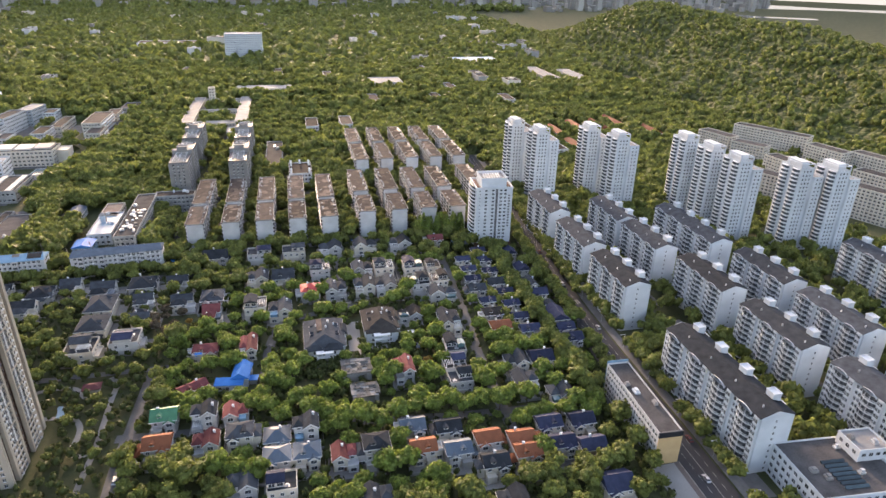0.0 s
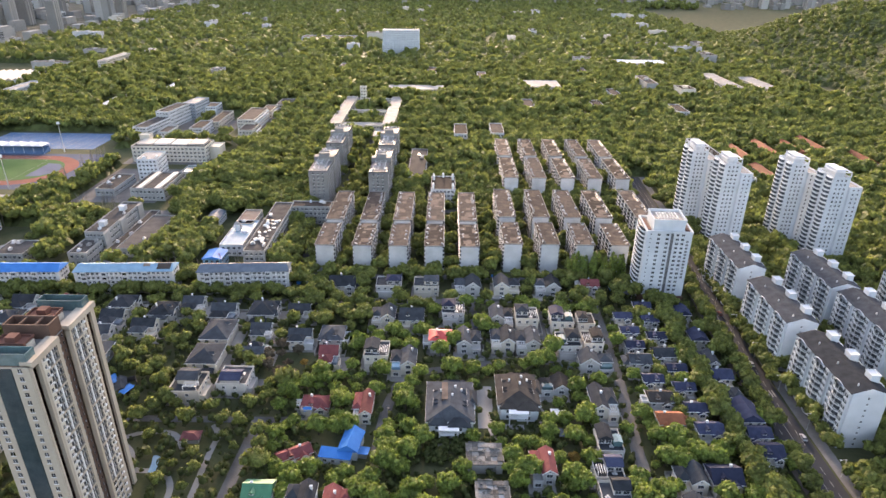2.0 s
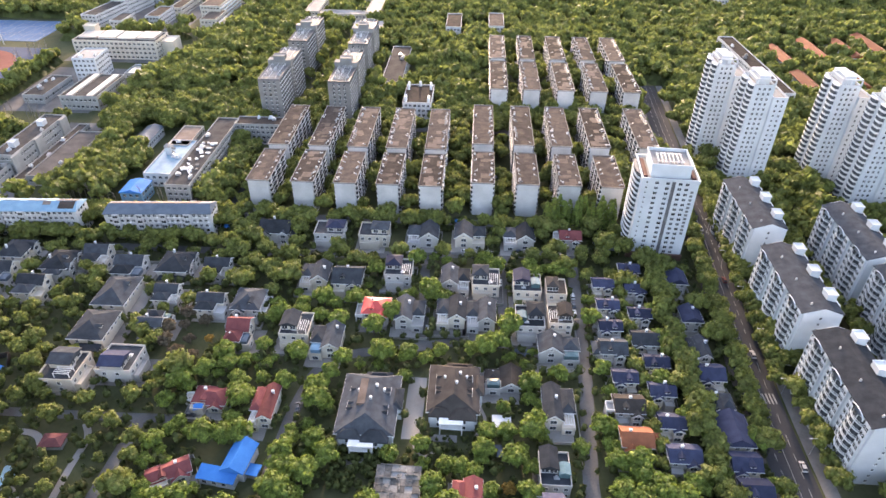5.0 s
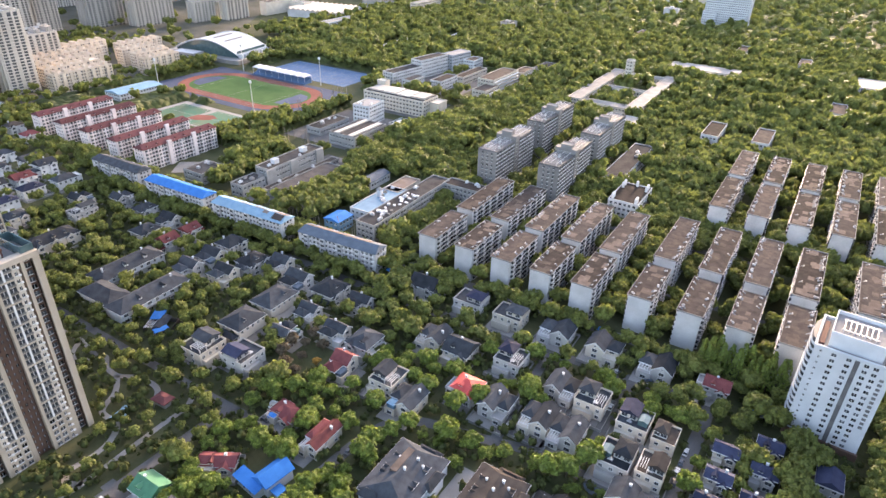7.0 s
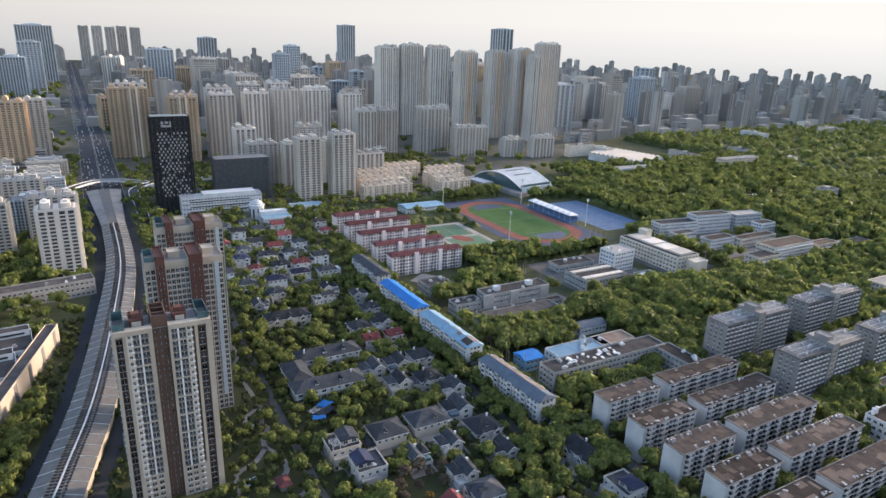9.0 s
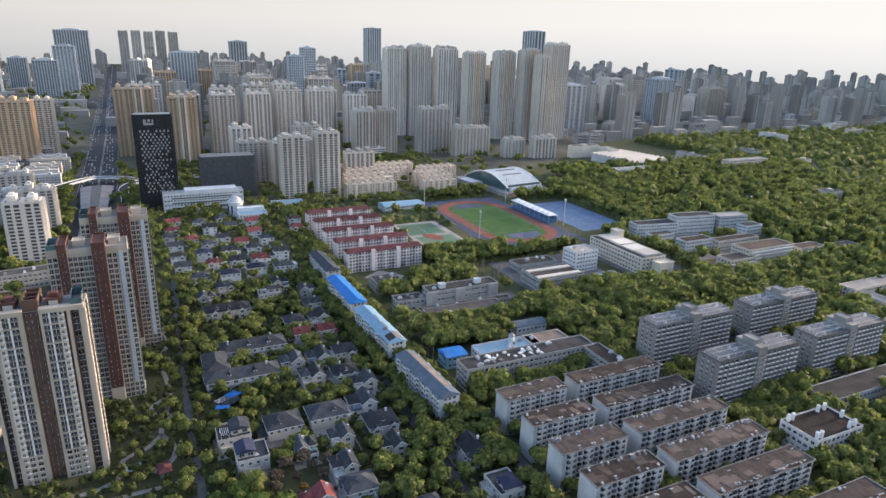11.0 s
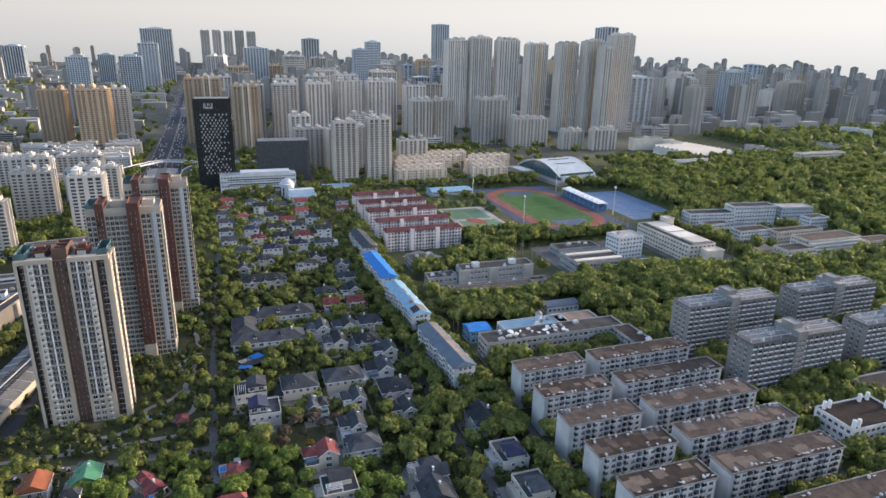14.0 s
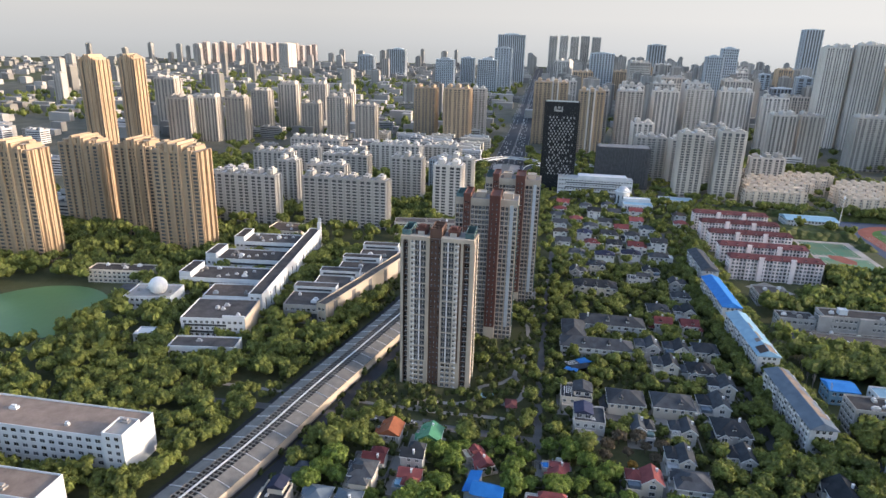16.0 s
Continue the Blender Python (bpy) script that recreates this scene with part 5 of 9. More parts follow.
def villa(x, y, w=12.0, d=11.0, roof="grey", form="hip", wall="white", yaw=0.0, storeys=2, seed=0, far=False, bays=None):
    rng = random.Random(seed * 7919 + int(x * 13) + int(y * 31))
    if wall == "white" and rng.random() < 0.4:
        wall = "cream"
    rm, rname = ROOFS[roof]
    wm, wname = WALLS[wall]
    sh = 3.15
    h = storeys * sh
    fname = {"hip": "hipped", "gable": "gabled", "flat": "flat terraced"}[form]
    t = thing("villa", x, y, yaw, f"{wname} {COUNT[storeys]}-storey villa with {rname} {fname} roof", "house", "villas")
    body, cover = Shape(), Shape()
    body.box(-w / 2, -d / 2, 0, w / 2, d / 2, h)
    skip = []
    crossed = form != "flat" and not far and w <= 19 and d >= 8.5 and roof in ("grey", "brown", "red", "bright") and bays is None and rng.random() < 0.75
    if crossed:
        sg = cross_house(t, rng, w, d, h, sh, storeys, wm, rm, rname)
    elif form == "flat":
        body.ring(-w / 2 - 0.15, -d / 2 - 0.15, w / 2 + 0.15, d / 2 + 0.15, h - 0.3, h + 1.0, 0.25)
        a, b = rng.choice((-0.2, 0.2)) * w, rng.choice((0.0, 0.14)) * d
        up = Shape().box(a - w * 0.28, b - d * 0.26, h, a + w * 0.28, b + d * 0.34, h + 2.9)
        attic = part("attic", up.mesh("attic", wm), t, "set-back attic storey")
        part("attic_roof", Shape().hip(a - w * 0.32, b - d * 0.31, a + w * 0.32, b + d * 0.39, h + 2.95, 1.7, None if rng.random() < 0.5 else 0.0).mesh("attic_roof", rm if rng.random() < 0.7 else NAVY), attic)
        for q in (-0.14, 0.14):
            part("window", WIDE_WINDOW, attic, "", (a + q * w, b - d * 0.26, h + 1.4))
        cover.box(-w / 2 + 0.1, -d / 2 + 0.1, h, w / 2 - 0.1, d / 2 - 0.1, h + 0.1)
        s = -1 if a > 0 else 1
        if rng.random() < 0.5:
            beams = Shape()
            for k in range(5):
                beams.box(s * w * 0.28 - 1.8 + k * 0.9, -d * 0.42, h + 2.2, s * w * 0.28 - 1.62 + k * 0.9, d * 0.05, h + 2.4)
            for px in (-1.8, 1.8):
                for py in (-0.4, 0.03):
                    beams.box(s * w * 0.28 + px - 0.1, py * d - 0.1, h, s * w * 0.28 + px + 0.1, py * d + 0.1, h + 2.2)
            tagged(part("pergola", beams.mesh("pergola", WHITEPAINT), t, "white roof terrace pergola"), kind="stuff")
        elif rng.random() < 0.6:
            g = Shape().box(-1.9, -2.2, 0, 1.9, 2.2, 2.1, 0).hip(-2.1, -2.4, 2.1, 2.4, 2.2, 0.8, 0.0, 0)
            part("sunroom", g.mesh("sunroom", TEAL), t, "teal glazed sunroom", (s * w * 0.29, -d * 0.08, h + 0.1))
        lower = Shape().box(-w * 0.45, -d / 2 - 2.6, 0, w * 0.2, -d / 2, sh).ring(-w * 0.45, -d / 2 - 2.6, w * 0.2, -d / 2, sh, sh + 0.95, 0.18)
        part("annex", lower.mesh("annex", wm), t, "flat-topped terrace annex")
    else:
        run = None if form == "hip" else 0.0
        rise = min(4.4, min(w, d) * (0.29 if form == "hip" else 0.34))
        o = 0.7
        cover.hip(-w / 2 - o, -d / 2 - o, w / 2 + o, d / 2 + o, h + 0.2, rise, run)
        if form == "gable":
            k = rise * d / (d + 2 * o) if w >= d else rise * w / (w + 2 * o)
            if w >= d:
                body.add([(-w / 2, -d / 2, h), (-w / 2, d / 2, h), (-w / 2, 0, h + k), (w / 2, -d / 2, h), (w / 2, d / 2, h), (w / 2, 0, h + k)], [(0, 2, 1), (3, 4, 5), (0, 3, 5, 2), (1, 2, 5, 4)])
            else:
                body.add([(-w / 2, -d / 2, h), (w / 2, -d / 2, h), (0, -d / 2, h + k), (-w / 2, d / 2, h), (w / 2, d / 2, h), (0, d / 2, h + k)], [(0, 1, 2), (3, 5, 4), (0, 2, 5, 3), (1, 4, 5, 2)])
        part("eave_trim", Shape().ring(-w / 2 - o - 0.06, -d / 2 - o - 0.06, w / 2 + o + 0.06, d / 2 + o + 0.06, h - 0.2, h + 0.16, 0.2).mesh("eave_trim", WHITEPAINT), t)
        sgn = rng.choice((-1, 1))
        n = bays if bays is not None else (0 if (w < d and form == "gable") else 2 if w >= 14 else 1)
        ww = min(w * 0.42, 5.4)
        for i in range(n):
            wx = sgn * w * 0.24 if n == 1 else (-0.3 + 0.6 * i / (n - 1)) * w
            wd = 1.5 if i == 0 else 0.9
            back = -d / 2 + ww * 0.36 * d / (2 * rise) * 0.95
            gable_bay(t, wx, -d / 2, ww, wd, h - 0.5, back, wm, rm, storeys, sh)
            skip.append((wx, ww / 2 + 0.8))
        if n == 1:
            ax = -sgn * w * 0.28
            lower = Shape().box(ax - w * 0.2, -d / 2 - 2.8, 0, ax + w * 0.2, -d / 2, 3.0).ring(ax - w * 0.2 - 0.1, -d / 2 - 2.9, ax + w * 0.2 + 0.1, -d / 2, 2.8, 3.8, 0.18)
            part("annex", lower.mesh("annex", wm), t, "flat-topped terrace annex")
        if form == "hip" or w >= d:
            for dx in ((0.0,) if n == 2 else (-sgn * w * 0.16,)) if w < 22 else (-0.25 * w, 0.02 * w, 0.27 * w):
                if not far and rng.random() < 0.75:
                    dormer(t, dx, -d * 0.28, h + rise * 0.42, wm, rm)
        if rng.random() < 0.6:
            part("chimney", CHIMNEY, t, "white chimney", (rng.uniform(-0.25, 0.25) * w, rng.uniform(0.05, 0.25) * d, h + rise * 0.75))
        if not far and w < 22 and roof not in ("navy", "blue", "green"):
            ws, hs = rng.uniform(2.6, 3.8), h - (sh if storeys > 1 and rng.random() < 0.6 else 0.9)
            y0, y1 = -d / 2 + rng.uniform(0.5, 2.0), d / 2 - rng.uniform(0.5, 3.0)
            x0, x1 = (-w / 2 - ws, -w / 2) if sgn > 0 else (w / 2, w / 2 + ws)
            side = part("side_wing", Shape().box(x0, y0, 0, x1, y1, hs).mesh("side_wing", wm), t)
            if rng.random() < 0.6:
                part("wing_roof", Shape().hip(x0 - 0.5, y0 - 0.5, x1 + 0.5, y1 + 0.5, hs + 0.15, 1.7).mesh("wing_roof", rm), side)
            else:
                part("parapet", Shape().ring(x0 - 0.12, y0 - 0.12, x1 + 0.12, y1 + 0.12, hs - 0.2, hs + 0.95, 0.2).mesh("parapet", WHITEPAINT), side, "white terrace parapet")
            if rng.random() < 0.5:
                part("window", WIDE_WINDOW, side, "", ((x0 + x1) / 2, y0, 1.8))
    if not crossed:
        part("wall", body.mesh("wall", wm), t)
        part("roof", cover.mesh("roof", rm), t, f"{rname} roof")
    if form == "flat" and rng.random() < 0.7:
        part("solar_heater", HEATER, t, "pale solar water heater", (rng.uniform(-0.3, 0.3) * w, -0.3 * d, h + 0.1))
    n = max(2, int(w / 3.2))
    for k in range(storeys):
        for i in range(n if not crossed else 0):
            xx = -w / 2 + w * (i + 0.5) / n
            if all(abs(xx - c) > r for c, r in skip) and (k or not (far or x < -75)):
                part("window", HOUSE_WINDOW, t, "", (xx, -d / 2, 1.8 + k * sh))
        if not far:
            for yy in (-d * 0.12, d * 0.25):
                if x < 60 and yaw != 90:
                    part("window", HOUSE_WINDOW, t, "", (w / 2, yy, 1.8 + k * sh), 90)
                if x > 60 or yaw == 90:
                    part("window", HOUSE_WINDOW, t, "", (-w / 2, yy, 1.8 + k * sh), -90)
    if not far and w < 24:
        yard = Shape().box(-w / 2 - 1.8, -d / 2 - 5.4, 0, w / 2 + rng.uniform(-2, 1.8), -d / 2, 0.14).box(-w / 2 - 1.8, -d / 2, 0, -w / 2, d / 2 + 1.4, 0.14)
        part("terrace", yard.mesh("terrace", PAVING if rng.random() < 0.7 else SIDEWALK), t, "pale paved yard")
    if not far and rng.random() < 0.6:
        fence = Shape().ring(-w / 2 - 2, -d / 2 - 6, w / 2 + 2, d / 2 + 1.6, 0, 1.5, 0.18)
        part("garden_wall", fence.mesh("garden_wall", GREYWALL), t, "low garden wall")
    if not far and y < 260 and x > -75:
        part("door", HOUSE_DOOR, t, "", (-w * 0.05, -d / 2, 0.05))
    a = radians(yaw)
    keep_clear(x + 2.2 * math.sin(a), y - 2.2 * math.cos(a), w, d + 4.4, yaw, 1.3)
    return t


def manor(x, y):
    """A white manor of two long parallel wings joined at one end; fronts face +x."""
    t = thing("manor_house", x, y, 90, "white two-storey manor with two long wings under dark grey hipped roofs", "house", "villas")
    h = 6.4
    for wx, wy, w, d in ((-0.5, -6.0, 40, 13), (11, 29, 38, 14), (-13, 12, 13, 25)):
        wing = part("wing", Shape().box(-w / 2, -d / 2, 0, w / 2, d / 2, h).mesh("wing", WHITE), t, "", (wx, wy, 0))
        part("roof", Shape().hip(-w / 2 - 0.9, -d / 2 - 0.9, w / 2 + 0.9, d / 2 + 0.9, h + 0.2, 4.0).mesh("roof", SLATE), wing, "dark grey hipped roof")
        part("eave_trim", Shape().ring(-w / 2 - 0.96, -d / 2 - 0.96, w / 2 + 0.96, d / 2 + 0.96, h - 0.2, h + 0.16, 0.2).mesh("eave_trim", WHITEPAINT), wing)
        if w > 20:
            for k in range(2):
                for i in range(9):
                    if not (i == 5 and k == 0):
                        part("window", HOUSE_WINDOW if i % 3 else WIDE_WINDOW, wing, "", (-w / 2 + w * (i + 0.5) / 9, -d / 2, 1.8 + 3.1 * k))
            part("balcony", Shape().box(-w / 2 + 4, -d / 2 - 1.6, 3.0, w / 2 - 8, -d / 2, 3.25).box(-w / 2 + 4, -d / 2 - 1.6, 3.25, w / 2 - 8, -d / 2 - 1.5, 4.1).mesh("balcony", GREYWALL), wing, "grey balcony rail")
    for px, py, z in ((-8, -9.5, 8.6), (6, -9.5, 8.6), (8, 25, 8.8), (20, 25, 8.8)):
        dormer(t, px, py, z, WHITE, SLATE)
    for px, py in ((13, -7), (-4, 27), (22, 30)):
        part("chimney", CHIMNEY, t, "white chimney", (px, py, 10.0))
    for py, pd, px, pw in ((-6, 13, 0, 40), (29, 14, 11, 38), (12, 24, -13, 13)):
        keep_clear(x - py, y + px, pw, pd + 3, 90, 1)


def great_villa(x, y, w, d, roof, seed):
    """A broad house: one large hip with lower hipped wings stepping out of each side, skylights and cowls."""
    rm, rname = ROOFS[roof]
    t = thing("large_villa", x, y, 0, f"broad white villa with {rname} hipped roofs", "house", "villas")
    h, rise = 6.6, 4.6
    part("wall", Shape().box(-w / 2, -d / 2, 0, w / 2, d / 2, h).mesh("wall", WHITE), t)
    part("roof", Shape().hip(-w / 2 - 0.8, -d / 2 - 0.8, w / 2 + 0.8, d / 2 + 0.8, h + 0.2, rise, 0.3 * min(w, d)).mesh("roof", rm), t, f"{rname} hipped roof")
    part("eave_trim", Shape().ring(-w / 2 - 0.86, -d / 2 - 0.86, w / 2 + 0.86, d / 2 + 0.86, h - 0.2, h + 0.16, 0.2).mesh("eave_trim", WHITEPAINT), t)
    for px, py, pw, pd in ((-0.26, -0.5, 7.5, 4), (0.2, -0.5, 9, 6), (0.5, 0.12, 3.5, 9), (0.1, 0.5, 9, 4)):
        wing = part("wing", Shape().box(-pw / 2, -pd / 2, 0, pw / 2, pd / 2, h - 0.4).mesh("wing", WHITE), t, "", (px * w, py * d, 0))
        part("wing_roof", Shape().hip(-pw / 2 - 0.6, -pd / 2 - 0.6, pw / 2 + 0.6, pd / 2 + 0.6, h - 0.2, 2.2).mesh("wing_roof", rm), wing)
        if py < 0:
            for k in range(2):
                part("window", WIDE_WINDOW, wing, "", (0, -pd / 2, 1.8 + 3 * k))
    for px, py in ((-0.2, 0.12), (0.05, -0.05), (0.26, 0.16)):
        part("vent_cowl", COWL, t, "white vent cowl", (px * w, py * d, h + 0.6 + rise * (1 - 2 * abs(px if w < d else py))))
    if roof == "grey":
        part("ridge_lantern", Shape().box(-1.4, -6, -1.6, 1.4, 6, 0.55).mesh("ridge_lantern", PALEROOF), t, "brown ridge lantern", (-0.12 * w, 0.08 * d, h + rise * 0.86))
    for sg, marks in ((-1, (-0.16, -0.06, 0.18)), (1, (-0.2, -0.1, 0.12, 0.2))):
        for py in marks:
            dm = Shape().add([(-1.2, -0.75, -0.2), (0.5, -0.75, -0.2), (0.5, 0.75, -0.2), (-1.2, 0.75, -0.2), (0.7, -0.85, 0.0), (0.7, 0.85, 0.0), (0.7, 0.0, 0.5), (-1.4, 0.0, 0.5)], [(4, 5, 6), (4, 6, 7, 0), (5, 3, 7, 6), (0, 7, 3)])
            eave = part("dormer", dm.mesh("dormer", rm), t, "small low gabled dormer", (sg * 0.34 * w, py * d, h + 0.55 + rise * 0.36), 0 if sg > 0 else 180)
            part("dormer_trim", Shape().box(0.68, -0.9, -0.06, 0.8, 0.9, 0.06).mesh("dormer_trim", WHITEPAINT), eave, "thin white dormer edge")
    front = part("portico", Shape().box(-4.2, -2.6, 0, -3.8, -2.2, h - 0.8).box(3.8, -2.6, 0, 4.2, -2.2, h - 0.8).box(-4.4, -2.8, h - 0.8, 4.4, 0, h - 0.3).box(-4.2, -2.6, 3.1, 4.2, -0.2, 3.4).mesh("portico", WHITEPAINT), t, "white two-storey entrance portico", (-0.03 * w, -d / 2 - 2.6, 0))
    part("door", Shape().box(-0.8, 2.4, 0, 0.8, 2.55, 2.6).mesh("door", RED if roof == "brown" else BROWN), front, "red arched entrance door" if roof == "brown" else "dark entrance door")
    part("terrace", Shape().box(-w * 0.45, -d / 2 - 8.4, 0, w * 0.1, -d / 2 - 5.4, 0.25).mesh("terrace", PAVING), t, "pale paved terrace")
    part("chimney", CHIMNEY, t, "white chimney", (0.12 * w, 0.2 * d, h + 3.4))
    keep_clear(x, y, w + 6, d + 6, 0, 0.5)


# rows north of the central lane
for x, y, f in ((-58, 412, "gable"), (-30, 412, "flat"), (-7, 412, "flat"), (18, 413, "hip"), (42, 414, "hip"), (67, 414, "gable")):
    villa(x, y, 15, 12, "grey", f, seed=1)
villa(93, 414, 10, 8, "red", "gable", seed=2)
for x, y, f in ((-30, 376, "hip"), (-14, 374, "gable"), (9, 381, "flat"), (36, 377, "hip"), (50, 376, "flat"), (69, 373, "flat")):
    villa(x, y, 12.5, 12.5, "grey", f, seed=3)
villa(82, 371, 9, 11, "brown", "flat", "cream", seed=4)
for x, y, f in ((-55, 354, "hip"), (-30, 339, "flat"), (-16, 333, "gable"), (17, 352, "hip"), (35, 354, "hip"), (48, 353, "hip"), (69, 350, "flat")):
    villa(x, y, 12, 13.5, "grey", f, seed=5)
villa(2, 353, 11, 10, "bright", "hip", seed=6)
villa(-54, 335, 14, 9, "red", "gable", "white", 90, seed=7)
villa(82, 352, 10, 12, "brown", "flat", "cream", seed=8)
villa(80, 334, 16, 10, "grey", "gable", seed=9)
great_villa(7, 298, 20, 27, "grey", 10)
great_villa(38, 307, 18, 22, "brown", 11)
keep_clear(6, 273, 20, 18, 0, 0)
keep_clear(38, 287, 18, 9, 0, 0)
villa(57, 317, 14, 10, "brown", "hip", seed=12, storeys=1)
villa(77, 303, 11, 16, "grey", "gable", seed=13)
villa(73, 274, 10, 13, "grey", "flat", seed=14)
villa(-32, 297, 8, 15, "red", "gable", seed=15)
villa(-54, 301, 12, 8, "red", "hip", seed=16, storeys=1)
house = thing("villa", -36, 273, -8, "white cottage with bright blue sheet roofs and a lean-to wing", "house", "villas")
part("wall", Shape().box(-2.0, -5, 0, 5.5, 6.5, 5.0).add([(-2.0, -5, 5), (5.5, -5, 5), (1.75, -5, 7.6), (-2.0, 6.5, 5), (5.5, 6.5, 5), (1.75, 6.5, 7.6)], [(0, 1, 2), (4, 3, 5), (0, 2, 5, 3), (2, 1, 4, 5)]).mesh("wall", WHITE), house)
part("roof", Shape().hip(-2.6, -5.7, 6.1, 7.2, 5.2, 2.9, 0.0).mesh("roof", BLUE), house, "bright blue gabled sheet roof")
low = part("wing", Shape().box(-9.0, -8.5, 0, 3.4, -4.2, 3.8).mesh("wing", WHITE), house)
lean = [(-9.6, -9.2, 4.0), (4.0, -9.2, 4.0), (4.0, -4.0, 5.1), (-9.6, -4.0, 5.1)]
part("wing_roof", Shape().add(lean + [(a, b, c - 0.2) for a, b, c in lean], [(0, 1, 2, 3), (7, 6, 5, 4), (0, 4, 5, 1), (1, 5, 6, 2), (2, 6, 7, 3), (3, 7, 4, 0)]).mesh("wing_roof", BLUE), low, "bright blue lean-to roof")
porch = part("porch", Shape().box(5.5, -3.4, 0, 9.0, 0.2, 2.6).mesh("porch", GREYWALL), house)
part("porch_roof", Shape().box(5.4, -4.0, 2.7, 9.8, 0.6, 2.95).mesh("porch_roof", BLUE), porch, "bright blue flat porch roof")
for px in (-7, -3.5, 0):
    part("window", HOUSE_WINDOW, low, "", (px, -8.5, 1.9))
part("window", WIDE_WINDOW, house, "", (1.75, -5, 4.3))
keep_clear(-36, 271, 19, 17, -8)
villa(-57, 268, 13, 6, "red", "gable", "cream", 30, 1, seed=18)
villa(44, 262, 9, 13, "red", "gable", seed=19)
# west of the lane: fronts face the east
villa(-115, 333.5, 17, 14, "grey", "hip", "cream", 90, 2, 20, bays=0)
villa(-116, 356, 19, 14, "grey", "hip", "cream", 90, 2, 20, bays=0)
villa(-115, 309.5, 15, 14, "grey", "flat", "cream", 90, seed=21)
villa(-95, 315, 14, 14, "grey", "flat", "white", 90, seed=22)
for x, y, w, d, f in ((-92, 339, 10, 10, "gable"), (-94, 357, 11, 10, "gable"), (-120, 376, 14, 13, "hip"), (-98, 379, 15, 14, "hip"), (-140, 384, 13, 11, "gable"), (-158, 359, 13, 12, "gable"), (-154, 377, 14, 12, "hip"), (-179, 352, 13, 12, "hip"), (-179, 368, 13, 12, "hip"), (-180, 384.5, 13, 12, "hip"), (-235, 366, 13, 12, "hip"), (-237, 383, 13, 12, "hip")):
    villa(x, y, w, d, "grey", f, "white", 90, seed=23)
for x, y in ((-214, 366), (-214, 382)):
    villa(x, y, 10, 9, "red", "gable", "white", 90, seed=24, bays=1)
manor(-178, 323)
villa(-271, 327, 30, 13, "grey", "hip", "cream", 90, 2, 26, bays=3)
villa(-291, 360, 16, 10, "grey", "flat", "white", 90, seed=27)
for x, y in ((-262, 385), (-290, 388), (-312, 372), (-300, 316), (-318, 332)):
    villa(x, y, 12, 10, "grey", "hip", "white", 90, seed=28)
for x, y in ((-78, 378), (-72, 352)):
    villa(x, y, 11, 11.5, "grey", "gable", "white", 90, seed=25)
# navy-roofed terraces beside the street
for x, y in ((104, 376), (104, 361), (103, 347), (104, 318), (118, 388), (118, 373), (117, 356), (118, 327), (117, 312), (117, 297)):
    villa(x, y, 8.6, 6, "navy", "gable", seed=26)
for x, y, r in ((102, 334, "grey"), (116, 340, "grey"), (103, 304, "brown"), (103, 289, "orange")):
    villa(x, y, 10, 8, r, "gable", seed=27)
for x, y, w, d in ((139, 382, 8, 9), (139, 356, 8, 9), (137, 336, 8, 11), (138, 322, 9, 8), (137, 307, 10, 10), (138, 294, 11, 13), (138, 281, 9, 7), (138, 270, 9, 8), (118, 283, 10, 7)):
    villa(x, y, w, d, "grey" if y in (336, 307) else "navy", "gable", seed=28)
# near rows, south of the lane
for x, y, r in ((-65, 245, "green"), (-48, 241, "grey"), (-35, 242, "red"), (-65, 227, "orange"), (-46, 225, "red"), (-32, 224, "grey"), (-17, 222, "steel"), (-5, 224, "grey"), (-17, 210, "steel"), (-5, 210, "steel"), (10, 206, "red"), (23, 206, "grey")):
    villa(x, y, 10, 9, r, "gable" if r in ("green", "orange", "navy") else "hip", seed=29, storeys=3 if r == "grey" else 2)
for x, y, r in ((40, 217, "steel"), (42, 203, "orange"), (55, 213, "grey"), (56, 199, "steel"), (70, 203, "orange"), (69, 189, "grey"), (84, 200, "orange"), (84, 192, "orange"), (99, 207, "navy"), (114, 206, "navy"), (100, 194, "navy"), (112, 190, "navy")):
    villa(x, y, 10, 8, r, "gable", seed=30)
for x, y, r, f in ((69, 258, "grey", "flat"), (69, 246, "grey", "flat"), (101, 256, "grey", "hip"), (114, 256, "navy", "gable"), (100, 240, "grey", "hip"), (113, 227, "grey", "gable"), (-15, 194, "grey", "flat"), (-30, 198, "grey", "hip"), (20, 180, "grey", "hip"), (70, 168, "grey", "hip"), (112, 168, "navy", "gable")):
    villa(x, y, 11, 10, r, f, seed=31)
